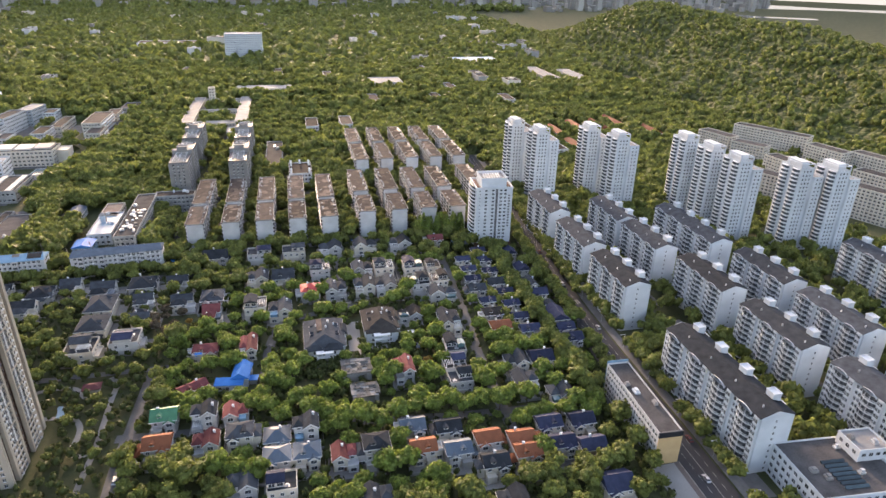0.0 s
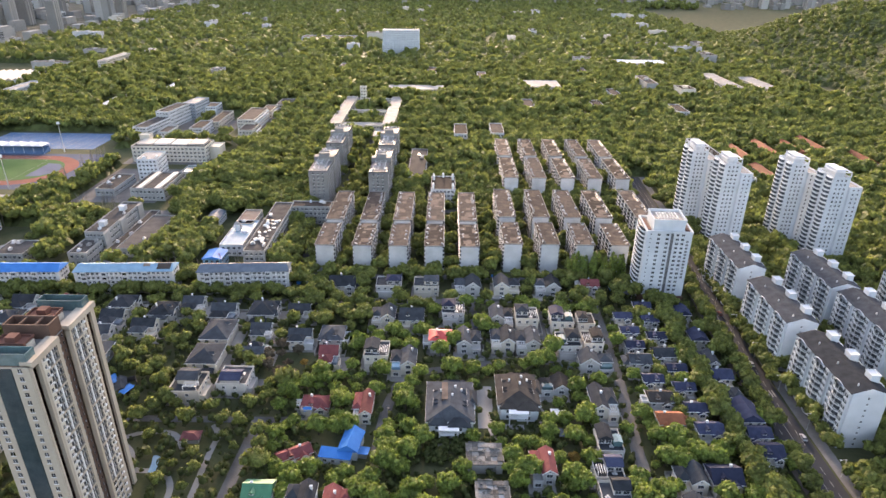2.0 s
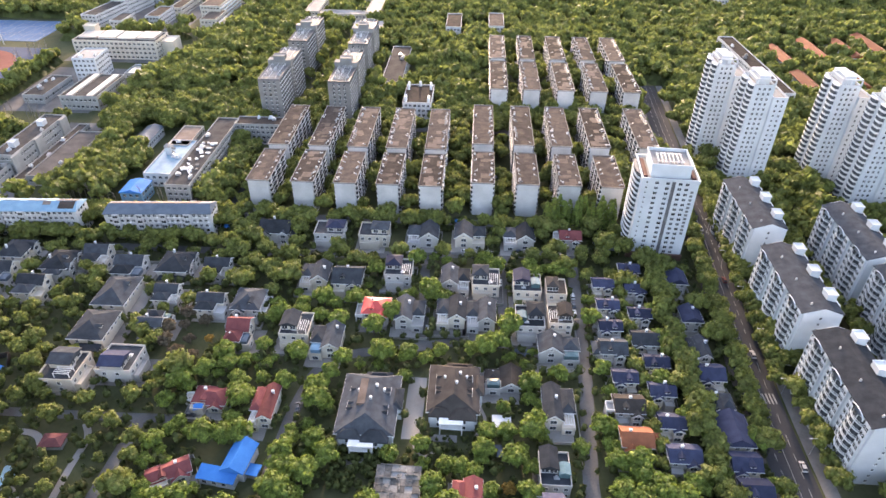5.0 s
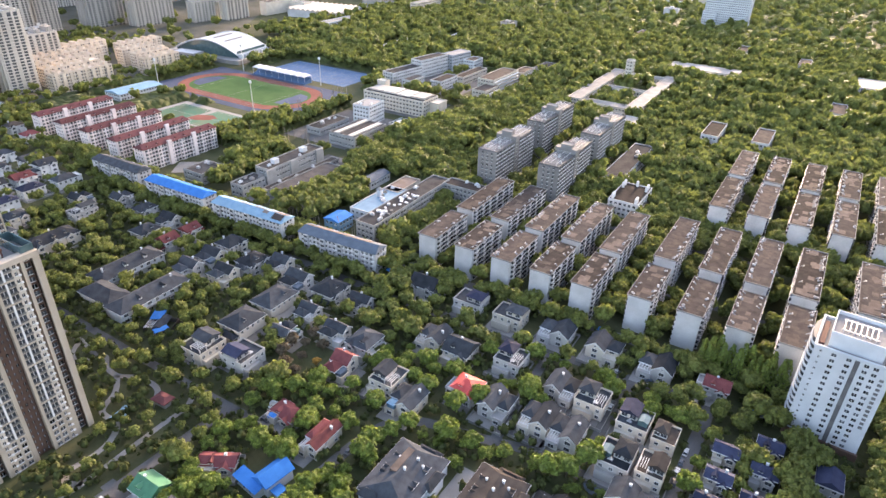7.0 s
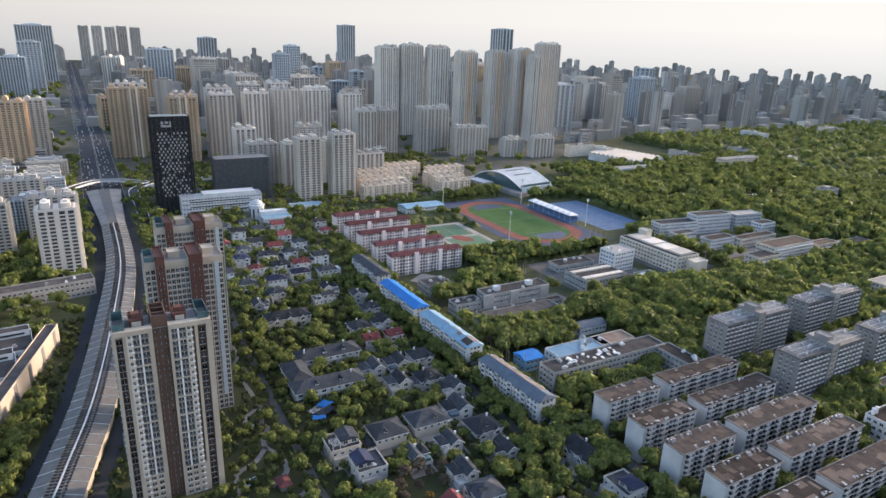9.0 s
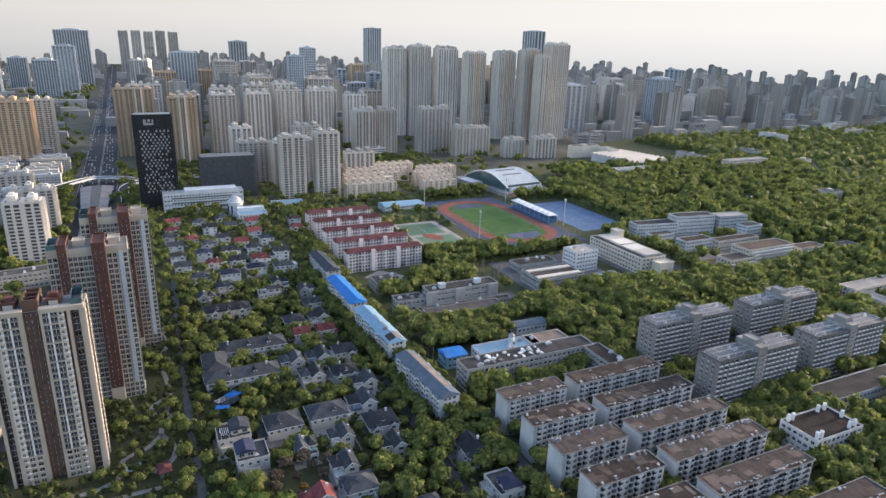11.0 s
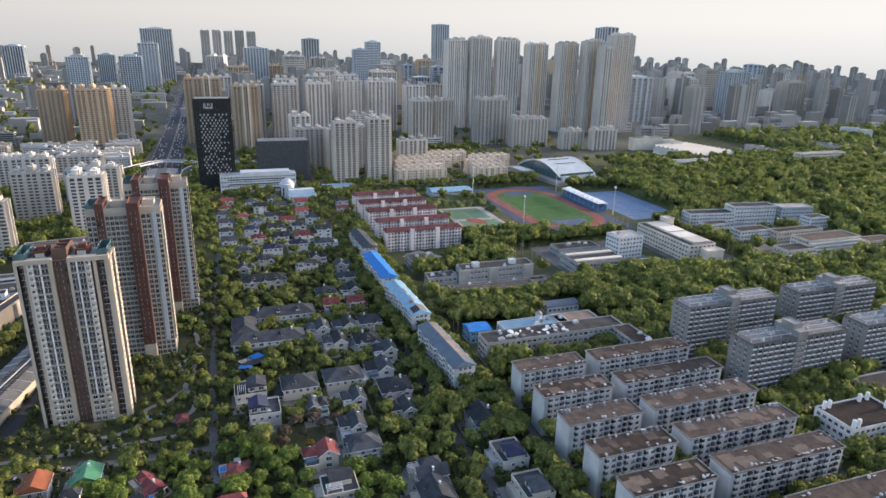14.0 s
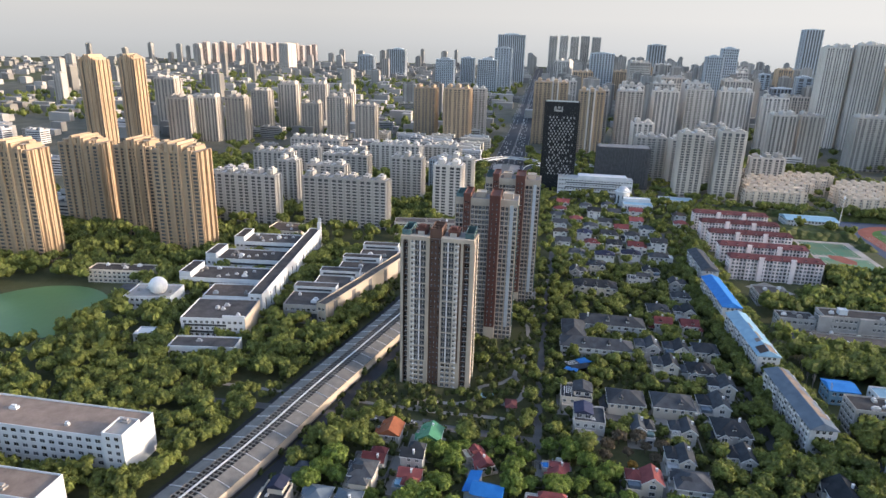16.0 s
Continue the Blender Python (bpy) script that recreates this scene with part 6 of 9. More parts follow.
# the villa quarter beyond the park
for k, (x, y, r, f, st) in enumerate(((-345, 316, "grey", "hip", 2), (-345, 339, "navy", "hip", 2), (-353, 361, "navy", "hip", 2), (-350, 383, "grey", "hip", 2), (-377, 330, "red", "hip", 2), (-377, 349, "grey", "gable", 2), (-376, 367, "red", "gable", 2), (-380, 387, "grey", "gable", 3),
                                      (-407, 325, "navy", "hip", 2), (-407, 346, "grey", "gable", 2), (-409, 368, "grey", "hip", 2), (-407, 389, "grey", "gable", 2), (-432, 332, "grey", "hip", 2), (-430, 360, "red", "gable", 2), (-434, 384, "grey", "hip", 2), (-449, 346, "grey", "gable", 2),
                                      (-453, 318, "red", "hip", 2), (-466, 300, "grey", "hip", 2), (-461, 377, "red", "gable", 2), (-462, 420, "red", "hip", 2), (-495, 424, "brown", "hip", 2), (-478, 337, "grey", "gable", 3), (-490, 303, "red", "hip", 2), (-490, 358, "grey", "gable", 2),
                                      (-500, 381, "red", "gable", 2), (-512, 330, "grey", "hip", 2), (-520, 306, "red", "gable", 2), (-522, 354, "grey", "hip", 2), (-435, 303, "grey", "gable", 2), (-405, 303, "brown", "hip", 2), (-375, 305, "grey", "gable", 2))):
    villa(x, y, 15 if k < 4 else 12.5, 10, r, f, "bright", 90, st, seed=40 + k, far=k > 11, bays=0 if k < 4 else 1)
    keep_clear(x + 9, y, 6, 13)


def ruin(x, y, w, d):
    """A concrete shell under a broken flat slab."""
    rng = random.Random(int(x * 7 + y))
    t = thing("unfinished_house", x, y, 0, "weathered grey concrete house shell with a broken flat slab", "house")
    part("wall", Shape().comb(w, d, 0, 4.6, [(w * 0.2, 1.6, -1.2)], (), (), [(0, 2.0, -1.0)]).mesh("wall", GREYWALL), t)
    nx, ny = 6, 5
    cw, cd = (w + 1) / nx, (d + 1) / ny
    for i in range(nx):
        for j in range(ny):
            if (i, j) in ((2, 3), (4, 1), (5, 0), (0, 0), (3, 3)):
                continue
            x0, y0, z = -w / 2 - 0.5 + cw * i, -d / 2 - 0.5 + cd * j, 4.62 + rng.uniform(0, 0.14)
            e = [rng.uniform(-0.12, 0.3) for _ in range(4)]
            piece = [(x0 + e[0] * 0.4, y0 + e[1] * 0.4), (x0 + cw - e[1] * 0.5, y0 + e[2] * 0.3), (x0 + cw - e[3] * 0.4, y0 + cd - e[0] * 0.5), (x0 + e[2] * 0.3, y0 + cd - e[3] * 0.4)]
            part("slab_piece", Shape().prism(piece, z, z + rng.uniform(0.25, 0.4)).mesh("slab_piece", RUINSLAB), t)
    for px, py, L, turned in ((0, -d / 2 - 0.5, w, 0), (-w / 2 - 0.5, 0.1 * d, d * 0.8, 90), (w / 2 + 0.5, -0.1 * d, d * 0.7, 90), (-w * 0.22, d / 2 + 0.5, w * 0.5, 0), (w * 0.05, 0, d * 0.55, 90), (-w * 0.25, d * 0.1, w * 0.4, 0), (w * 0.3, d * 0.22, w * 0.3, 0)):
        up = rng.uniform(0.45, 1.1)
        edge_ = [(-L / 2, 0), (L / 2, 0), (L / 2, up * rng.uniform(0.3, 1)), (L * 0.2, up), (-L * 0.1, up * rng.uniform(0.4, 1)), (-L / 2, up)]
        n = len(edge_)
        stub = Shape().add([(a, b, c) for b in (-0.14, 0.14) for a, c in edge_], [tuple(range(n)), tuple(reversed(range(n, 2 * n)))] + [(i, n + i, n + (i + 1) % n, (i + 1) % n) for i in range(n)])
        part("stub_wall", stub.mesh("stub_wall", RUINSLAB), t, "broken stub of a wall", (px, py, 4.9), turned)
    for k in range(5):
        part("rubble", Shape().prism([(rng.uniform(0.4, 0.9) * math.cos(a), rng.uniform(0.4, 0.9) * math.sin(a)) for a in (0.2, 1.5, 2.6, 3.9, 5.2)], 0, rng.uniform(0.2, 0.5)).mesh("rubble", RUINSLAB), t, "heap of rubble", (rng.uniform(-0.4, 0.4) * w, rng.uniform(-0.4, 0.4) * d, 4.95))
    keep_clear(x, y, w, d)


ruin(21, 267, 14, 12)
ruin(23, 247, 12, 10)

keep_clear(-75, 333, 24, 32, 0, 0)

# ---- campus, works and other low buildings ----
def low_block(x, y, w, d, h, wall=OLDWHITE, roof=FELT, yaw=0.0, label="weathered white campus building with flat roof", name="campus_building", storeys=None, cat="building", roofname="flat roof", pitch=0.0, units=3, bay=3.3):
    """A low building: w along x, d along y; a window row per storey on each long and short side."""
    n = storeys or max(1, int(h / 3.4))
    off = y > 700 or x < -500 or x > 380
    units = 0 if off else min(units, 4)
    sh = h / n
    rng = random.Random(int(x * 3 + y * 7))
    t = thing(name, x, y, yaw, label, cat)
    s = Shape().box(-w / 2, -d / 2, 0, w / 2, d / 2, h)
    if not pitch:
        s.ring(-w / 2, -d / 2, w / 2, d / 2, h, h + 0.9, 0.3)
    part("wall", s.mesh("wall", wall), t)
    if pitch:
        r = Shape().hip(-w / 2 - 0.5, -d / 2 - 0.5, w / 2 + 0.5, d / 2 + 0.5, h + 0.1, pitch, 0.6)
    else:
        r = Shape().box(-w / 2 + 0.3, -d / 2 + 0.3, h, w / 2 - 0.3, d / 2 - 0.3, h + 0.15)
    part("roof", r.mesh("roof", roof), t, roofname)
    if not pitch:
        for k in range(units):
            a, b = rng.uniform(0.7, 1.5), rng.uniform(0.8, 1.9)
            u = Shape().box(-a, -b, 0, a, b, rng.uniform(0.8, 1.4)).box(-a * 0.6, -b * 0.6, 0.8, a * 0.6, b * 0.6, 1.9)
            part("roof_unit", u.mesh("unit", rng.choice((WHITE, CONCRETE, METAL))), t, "", (rng.uniform(-0.35, 0.35) * w, rng.uniform(-0.4, 0.4) * d, h + 0.1))
    row = Shape()
    for L, px, py, a in ((w, 0, -d / 2, 0), (d, w / 2, 0, 90), (d, -w / 2, 0, -90)):
        row.put(windows(L - 1.5, max(1, int(L / bay)), 0.52 * bay, min(1.6, sh * 0.5), 0.05), px, py, 0, a)
    storeyed(t, [(row, sh * 0.55, n, sh)])
    keep_clear(x, y, w, d, yaw, 8.5 if 440 < y < 910 and x < -125 else 3.0)
    return t


CAMPUS = "pale grey campus teaching block with dark flat roof"
for x, y, w, d, h, wall, roof, yaw in ((-318, 815, 16, 48, 20, OLDWHITE, FELT, -8), (-307, 859, 16, 36, 19, PALEBLUE, CONCRETE, -8), (-324, 768, 16, 50, 14, OLDWHITE, FELT, -8), (-303, 758, 12, 28, 9, OLDWHITE, FELT, 0),
                                       (-271, 772, 14, 36, 11, OLDWHITE, BROWNROOF, 0), (-264, 820, 12, 56, 9, CREAM, BROWNROOF, 0), (-291, 873, 14, 24, 11, WHITE, FELT, 0), (-205, 905, 20, 36, 9, GREYWALL, FELT, 0),
                                       (-265, 628, 18, 25, 18, WHITE, CONCRETE, 4), (-282, 590, 16, 40, 6, GREYWALL, FELT, 0), (-281, 450, 20, 22, 8, GREYWALL, FELT, 0), (-236, 451, 12, 22, 9, GREYWALL, FELT, 0), (-222, 491, 7, 76, 4, GREYWALL, FELT, 0)):
    low_block(x, y, w, d, h, wall, roof, yaw, CAMPUS, units=4)
for x0, y0, x1, y1, wide in ((-226, 440, -226, 540, 26), (-270, 556, -270, 645, 70), (-230, 690, -310, 690, 60), (-255, 745, -255, 840, 28), (-300, 740, -300, 885, 26), (-215, 745, -215, 890, 34), (-180, 500, -180, 530, 10)):
    strip("pavement", [(x0, y0), (x1, y1)], wide, LANE, 0.05, "worn grey paved campus yard")
# brown-roofed teaching house with gallery storeys
for x, y, w, d, h in ((-223, 810, 20, 60, 15), (-216, 768, 16, 32, 10), (-219, 868, 14, 33, 9)):
    t = low_block(x, y, w, d, h, CREAM, PALEROOF, 0, "cream teaching house with brown flat roof and galleries", units=1)
    for k in range(int(h / 3.4)):
        part("gallery", Shape().box(w / 2, -d / 2 + 1, 0, w / 2 + 1.3, d / 2 - 1, 0.9).mesh("gallery", WHITE), t, "white gallery front", (0, 0, 3.2 + 3.4 * k - 0.9))
# cream hall stepping towards the street, with pale roof slabs
t = low_block(-266, 681, 72, 27, 15, CREAM, FELT, 0, "cream campus hall with broad pale roof slabs", units=0, bay=4.0)
for k in range(4):
    part("roof_slab", Shape().box(-7.5, -9, 0, 7.5, 9, 1.2 + 0.5 * (k % 2)).mesh("roof_slab", TOWERPALE), t, "pale flat roof slab", (-26 + 17 * k, 2.5, 15.1))
part("stair_tower", Shape().box(-5, -4, 0, 5, 4, 19).ring(-5.4, -4.4, 5.4, 4.4, 19, 19.8, 0.4).mesh("stair_tower", CREAM), t, "cream stair tower", (-34, 17.5, 0))
part("porch", Shape().box(-5, -8, 0, 5, 8, 12).ring(-5.3, -8.3, 5.3, 8.3, 12, 12.9, 0.4).mesh("porch", CREAM), t, "cream end block", (41, 6, 0))
t = low_block(-242, 583, 28, 44, 10, GREYWALL, FELT, 0, "long grey workshop hall with two pale roof strips", units=0)
for px in (-9, 6):
    part("roof_strip", Shape().box(px, -21, 10.1, px + 4.5, 21, 11.2).mesh("roof_strip", TOWERPALE), t, "pale raised roof strip")
low_block(-233, 634, 12, 20, 4, OLDWHITE, TEAL, 0, "low shed with teal roof", units=0)
t = low_block(-236, 494, 14, 58, 13, GREYWALL, FELT, 0, "stained grey teaching block with two white roof tanks", units=2, bay=2.8)
for py in (-16, 14):
    part("roof_tank", Shape().box(-2, -2.4, 13.1, 2, 2.4, 16.2).ring(-2.2, -2.6, 2.2, 2.6, 16.2, 16.6, 0.3).mesh("roof_tank", WHITE), t, "white roof tank house", (0, py, 0))
for py in (-28, -4, 24):
    part("bay", Shape().box(7, py - 4, 0, 8.2, py + 4, 13.6).mesh("bay", GREYWALL), t)
low_block(-171, 514, 10, 24, 6, OLDWHITE, STEELBLUE, 0, "low white house with blue-grey roof", pitch=2.0)
low_block(-209, 484, 17, 60, 6, GREYWALL, FELT, 0, "long low grey shed with dark flat roof", units=1)
low_block(-143, 509, 13, 28, 8, CREAM, TANROOF, 0, "low beige courtyard wing", units=1)
t = low_block(-119, 480, 14, 88, 14, GREYWALL, FELT, 0, "long grey campus block with dark flat roof and white clutter", units=4)
rng = random.Random(31)
for k in range(26):
    a, b = rng.uniform(0.4, 1.4), rng.uniform(0.4, 1.6)
    part("roof_box", Shape().box(-a, -b, 0, a, b, rng.uniform(0.3, 1.1)).mesh("roof_box", rng.choice((WHITEPAINT, METAL, PANEL))), t, "white box left on the roof", (rng.uniform(-4.5, 4.5), rng.uniform(-34, 8), 14.15), rng.uniform(0, 90))
t = thing("roof_turret", -144, 484, 0, "small white turret with a pointed cap on the blue roof", "turret", "", 8.15)
part("wall", Shape().tube(0, 0, 0, 5.0, 2.0, 2.0, 8).mesh("wall", WHITE), t)
part("roof", Shape().tube(0, 0, 5.0, 7.2, 2.5, 0.15, 8).mesh("roof", CONCRETE), t, "grey pointed cap")
low_block(-98, 522, 30, 12, 13.8, GREYWALL, BROWNROOF, 0, "grey campus block with brown flat roof")
low_block(-141, 480, 16, 44, 8, OLDWHITE, CYAN, 0, "low white workshop with light blue roof", units=5)
low_block(-147, 444, 12, 14, 8, CYAN, BLUE, 0, "small building with bright blue roof", pitch=1.6)
low_block(-22, 650, 16, 84, 9, OLDWHITE, FELT, 0, "low grey campus hall with concrete roof")
low_block(-60, 752, 30, 24, 9, OLDWHITE, CONCRETE)

# hot-water house with white tanks on its roof
t = low_block(2, 575, 20, 34, 14, OLDWHITE, BROWNROOF, 0, "old white campus house with tall white roof tanks", units=0)
for k, (x, y) in enumerate(((-8, -14), (-8, -11), (-8, 8), (-8, 13), (8, -15), (8, -12), (8, 9), (8, 13), (0, 15))):
    part("roof_tank", Shape().tube(0, 0, 0, 3.8, 0.9, 0.9, 10).tube(0, 0, 3.8, 4.2, 0.7, 0.3, 10).mesh("tank", WHITEPAINT), t, "tall white roof tank", (x, y, 14.1))

# courtyard school with a clock tower
for x, y, w, d in ((-123, 860, 14, 150), (-62, 860, 14, 150), (-92, 792, 47, 14), (-92, 928, 47, 14), (-92, 860, 47, 10)):
    low_block(x, y, w, d, 11 if w != 47 else 9, CREAM, CONCRETE, 0, "cream courtyard school wing with flat roof", "school_wing")
low_block(-104, 905, 8, 8, 30, CREAM, CONCRETE, 0, "slender cream school clock tower", "clock_tower", units=0)
low_block(-40, 1000, 80, 30, 12, CREAM, CONCRETE)
low_block(-85, 1366, 70, 26, 52, WHITE, CONCRETE, 0, "tall white office block beyond the woods", "office_block", 15)
low_block(-110, 1352, 20, 20, 30, WHITE, CONCRETE, 0, "white office block beyond the woods", "office_block", 8)
low_block(-255, 1570, 130, 40, 14, WHITE, PALEROOF)
low_block(146, 1030, 50, 50, 14, OLDWHITE, CONCRETE)
low_block(354, 1264, 90, 40, 13, WHITE, CYAN)
low_block(430, 1080, 24, 120, 14, CREAM, CONCRETE)
low_block(480, 1060, 24, 100, 14, CREAM, CONCRETE)
for x, y in ((60, 1110), (230, 1160), (-20, 1150), (20, 760), (60, 765), (200, 900), (110, 900), (240, 980), (-170, 1180), (300, 880)):
    low_block(x, y, 14, 44, 13, OLDWHITE, BROWNROOF)
for x, y, d in ((337, 713, 56), (367, 720, 50), (300, 638, 36), (303, 700, 42), (395, 735, 50), (420, 690, 50), (340, 645, 40)):
    low_block(x, y, 11, d, 9, OLDWHITE, ORANGE, 0, "old low dormitory with orange tiled roof", "dormitory_house", pitch=2.6)
low_block(263, 655, 13, 130, 16, OLDWHITE, BROWNROOF, 2, "long weathered apartment block with brown roof", "apartment_block", units=14)
for x, y, d, a in ((446, 593, 40, 16), (516, 596, 80, 29), (453, 549, 34, 30), (402, 456, 38, 28), (448, 491, 38, 6), (520, 519, 40, 12), (545, 484, 44, 14), (460, 400, 44, 22), (500, 430, 50, 16)):
    tower_block = low_block(x, y, 16, d, 26, CREAM, FELT, a, "cream nine-storey apartment building below the hill", "apartment_block", 9, units=5)

# long house by the street with an ochre gable end
t = low_block(141.5, 204, 10.5, 50, 15.5, OLDWHITE, FELT, -2, "long white five-storey guesthouse with ochre gable end", "guesthouse", 5, units=3, bay=2.3)
part("end_wall", Shape().box(-5.3, -25.45, 0, 5.3, -25.05, 15.4).mesh("end", OCHRE), t, "ochre clad end wall")
part("end_band", Shape().box(-5.4, -25.6, 14, 5.4, -25.0, 16.6).mesh("band", DARK), t, "dark roof band")
part("end_wall", Shape().box(-5.35, 25.05, 0, 5.35, 25.4, 17.5).mesh("end2", CYAN), t, "pale blue end wall")
OFFICE = low_block(197, 150, 38, 30, 14, WHITE, FELT, -4, "white low office building with dark flat roof and pipes", "office_building", 4, units=6)
PV = Shape().add([(-5, -0.6, 0.25), (5, -0.6, 0.25), (5, 0.6, 0.85), (-5, 0.6, 0.85), (-5, -0.6, 0.18), (5, -0.6, 0.18), (5, 0.6, 0.0), (-5, 0.6, 0.0)], [(0, 1, 2, 3), (0, 4, 5, 1), (3, 2, 6, 7), (0, 3, 7, 4), (1, 5, 6, 2)]).mesh("solar_panel", BLUEGLASS)
for k in range(7):
    part("solar_panel", PV, OFFICE, "dark tilted solar panel row", (-2, -11 + k * 2.2, 14.2))
low_block(212, 156, 14, 12, 19, WHITE, CONCRETE, -4, "white stair block of the office", "office_building", 5, units=2)
low_block(206, 128, 34, 10, 9, WHITE, CYAN, -4, "low annex with light blue roof", "office_annex", 2, pitch=1.2)

# the white works beside the elevated road
t = low_block(-250, 102.5, 150, 9, 15, WHITE, FELT, 6.0, "long white works corridor with dark roof strip and end fins", "works_building", 3, units=0)
for px, up in ((-75.6, 25), (-72.4, 22)):
    part("end_fin", Shape().box(px, 2.6, 0, px + 1.0, 5.2, up).mesh("end_fin", WHITE), t, "tall white end fin")
SLOT = Shape().box(-0.55, -0.1, 0, 0.55, 0.06, 8.2).mesh("window_slot", GLASS)
for k in range(15):
    part("window_slot", SLOT, t, "tall dark window slot", (-69 + k * 9.8, 4.5, 3.0))


def ribbons(t, x0, x1, y, yaw, levels, back=0.0):
    """Long dark window ribbons along one side of a hall."""
    for z in levels:
        part("window_ribbon", Shape().box(x0, -0.12, z, x1, 0.02, z + 1.3).mesh("window_ribbon", GLASS), t, "long dark window ribbon", (back, y, 0) if yaw == 0 else (y, back, 0), yaw)


for x, y, w, d in ((-298, 68, 24, 56), (-255, 70, 24, 62), (-215, 74, 24, 64)):
    t = low_block(x, y, w, d, 12, WHITE, FELT, 6.0, "white works hall with dark flat roof", "works_building", 2, units=6)
    part("end_block", Shape().box(-w / 2 + 0.2, -d / 2 + 0.2, 12, w / 2 - 0.2, -d / 2 + 8, 16.0).ring(-w / 2, -d / 2, w / 2, -d / 2 + 8.2, 16.0, 16.6, 0.4).mesh("end_block", WHITE), t, "white raised end block")
    part("end_block_roof", Shape().box(-w / 2 + 0.4, -d / 2 + 0.4, 16.0, w / 2 - 0.4, -d / 2 + 7.8, 16.2).mesh("end_block_roof", FELT), t, "dark flat roof of the end block")
    part("end_glass", Shape().box(-w / 2 - 0.15, -d / 2 - 0.12, 1, -w / 2 + 9, -d / 2 - 0.02, 14).mesh("end_glass", DARK), t, "dark glazed end")
    ribbons(t, -d / 2 + 9, d / 2 - 4, w / 2, 90, (4.0, 8.6))
    for k in range(5):
        part("roof_duct", Shape().box(-1.2, -0.5, 0, 1.2, 0.5, 0.9).tube(0.4, 0, 0.9, 1.6, 0.35).mesh("roof_duct", METAL), t, "pale roof duct", (w * (0.3 - 0.13 * k), -d * 0.1 + 5.2 * k, 12.15), 90)
t = low_block(-186, 92, 22, 36, 12, WHITE, PALEROOF, 8, "white works hall with a pale raised roof", "works_building", 3, units=2)
t = low_block(-157, 97, 30, 38, 12, WHITE, FELT, 8.6, "white works hall with dark flat roof", "works_building", 3, units=6)
part("parapet_wall", Shape().box(14.2, 6, 12, 15.1, 19.1, 14.6).mesh("parapet_wall", WHITE), t)
part("end_wall", Shape().box(-15, 18.9, 0, 15, 19.25, 13).mesh("end_wall", STONE), t, "beige side wall")
ribbons(t, -17, 8, 15, 90, (3.4, 7.6))
low_block(-123, 105, 13, 37, 7, WHITE, FELT, 8.6, "low white works shed with dark flat roof", "works_building", 1, units=1)
t = low_block(-176, 40, 22, 30, 11, WHITE, CONCRETE, 8.6, "white observatory-like works building", "works_building", 3, units=4)
bm = bmesh.new()
bmesh.ops.create_uvsphere(bm, u_segments=24, v_segments=14, radius=5.8)
dome = bpy.data.meshes.new("dome")
bm.to_mesh(dome)
bm.free()
dome.materials.append(WHITEPAINT)
part("radar_dome", dome, t, "white spherical dome", (2, 4, 16.0))
part("dome_base", Shape().tube(2, 4, 11, 13, 3.2, 3.2, 16).mesh("base", WHITE), t)
low_block(-132, 62, 10, 10, 5, WHITE, WHITEPAINT, 8, "small white flat-roofed shed", "shed", 1, units=0)
for k in range(4):
    x = -287 + k * 32
    t = low_block(x, 161.4 - k * 6.3, 31.5, 29, 11 - 0.01 * k, GREYWALL if k == 3 else WHITE, FELT, 5.6, "grey and beige works hall with dark flat roof", "works_building", 2, units=3)
    part("clerestory", Shape().box(-15.4, -14.2, 11.0, -7, 13.6, 14.6).ring(-15.6, -14.4, -6.8, 13.8, 14.6, 15.2, 0.3).mesh("clerestory", WHITE), t, "white raised clerestory")
    part("clerestory_roof", Shape().box(-15.3, -14.1, 14.6, -7.1, 13.5, 14.8).mesh("clerestory_roof", FELT), t, "dark flat clerestory roof")
    ribbons(t, -12, 11, -6.9, 90, (12.3,))
    if k == 3:
        part("portico", Shape().box(15, -11, 0, 17.5, 8, 8).ring(14.9, -11.4, 17.9, 8.4, 8, 8.9, 0.4).mesh("portico", GREYWALL), t, "grey entrance portico")
        for j in range(4):
            part("portico_bay", Shape().box(17.5, -9.6 + j * 4.5, 1, 17.6, -6.2 + j * 4.5, 7).mesh("portico_bay", GLASS), t, "dark portico bay")
t = low_block(-238, 170, 130, 7, 13, STONE, FELT, -14, "beige works front wing", "works_building", 2, units=0)
for k in range(6):
    part("dark_panel", Shape().box(-2.2, 0, 0, 2.2, 0.12, 12).mesh("dark_panel", GREYSTRIP), t, "dark wall panel", (-56 + k * 22, 3.5, 0.4))
low_block(-384, 181, 15, 60, 12, GREYWALL, FELT, 9, "long low grey office wing with pale fins", "office_wing", 3, units=3)
low_block(-29, 92, 20, 74, 17, WHITE, TANROOF, 0, "white five-storey school block with tan flat roof", "school_block", 5, units=2, bay=4.3)
low_block(-23.5, 125.2, 11.5, 9, 20, WHITE, CONCRETE, 0, "white stair end of the school block", "school_block", 6, units=1)
low_block(10, 96, 14, 48, 16, WHITE, TANROOF, 0, "white school block with tan flat roof", "school_block", 5, units=2, bay=4.3)
low_block(-215, -10, 14, 46, 9, CREAM, TAUPE, 8, "low cream terrace with brown roofs", "terrace_house", 3, units=8)
low_block(-190, 20, 12, 24, 6, GREYWALL, SLATE, 8, "low grey terrace house", "terrace_house", 2, pitch=2)
low_block(-345, 60, 26, 30, 8, CREAM, PALEROOF, 0, "low cream garden pavilion with flat roof", "pavilion", 2)
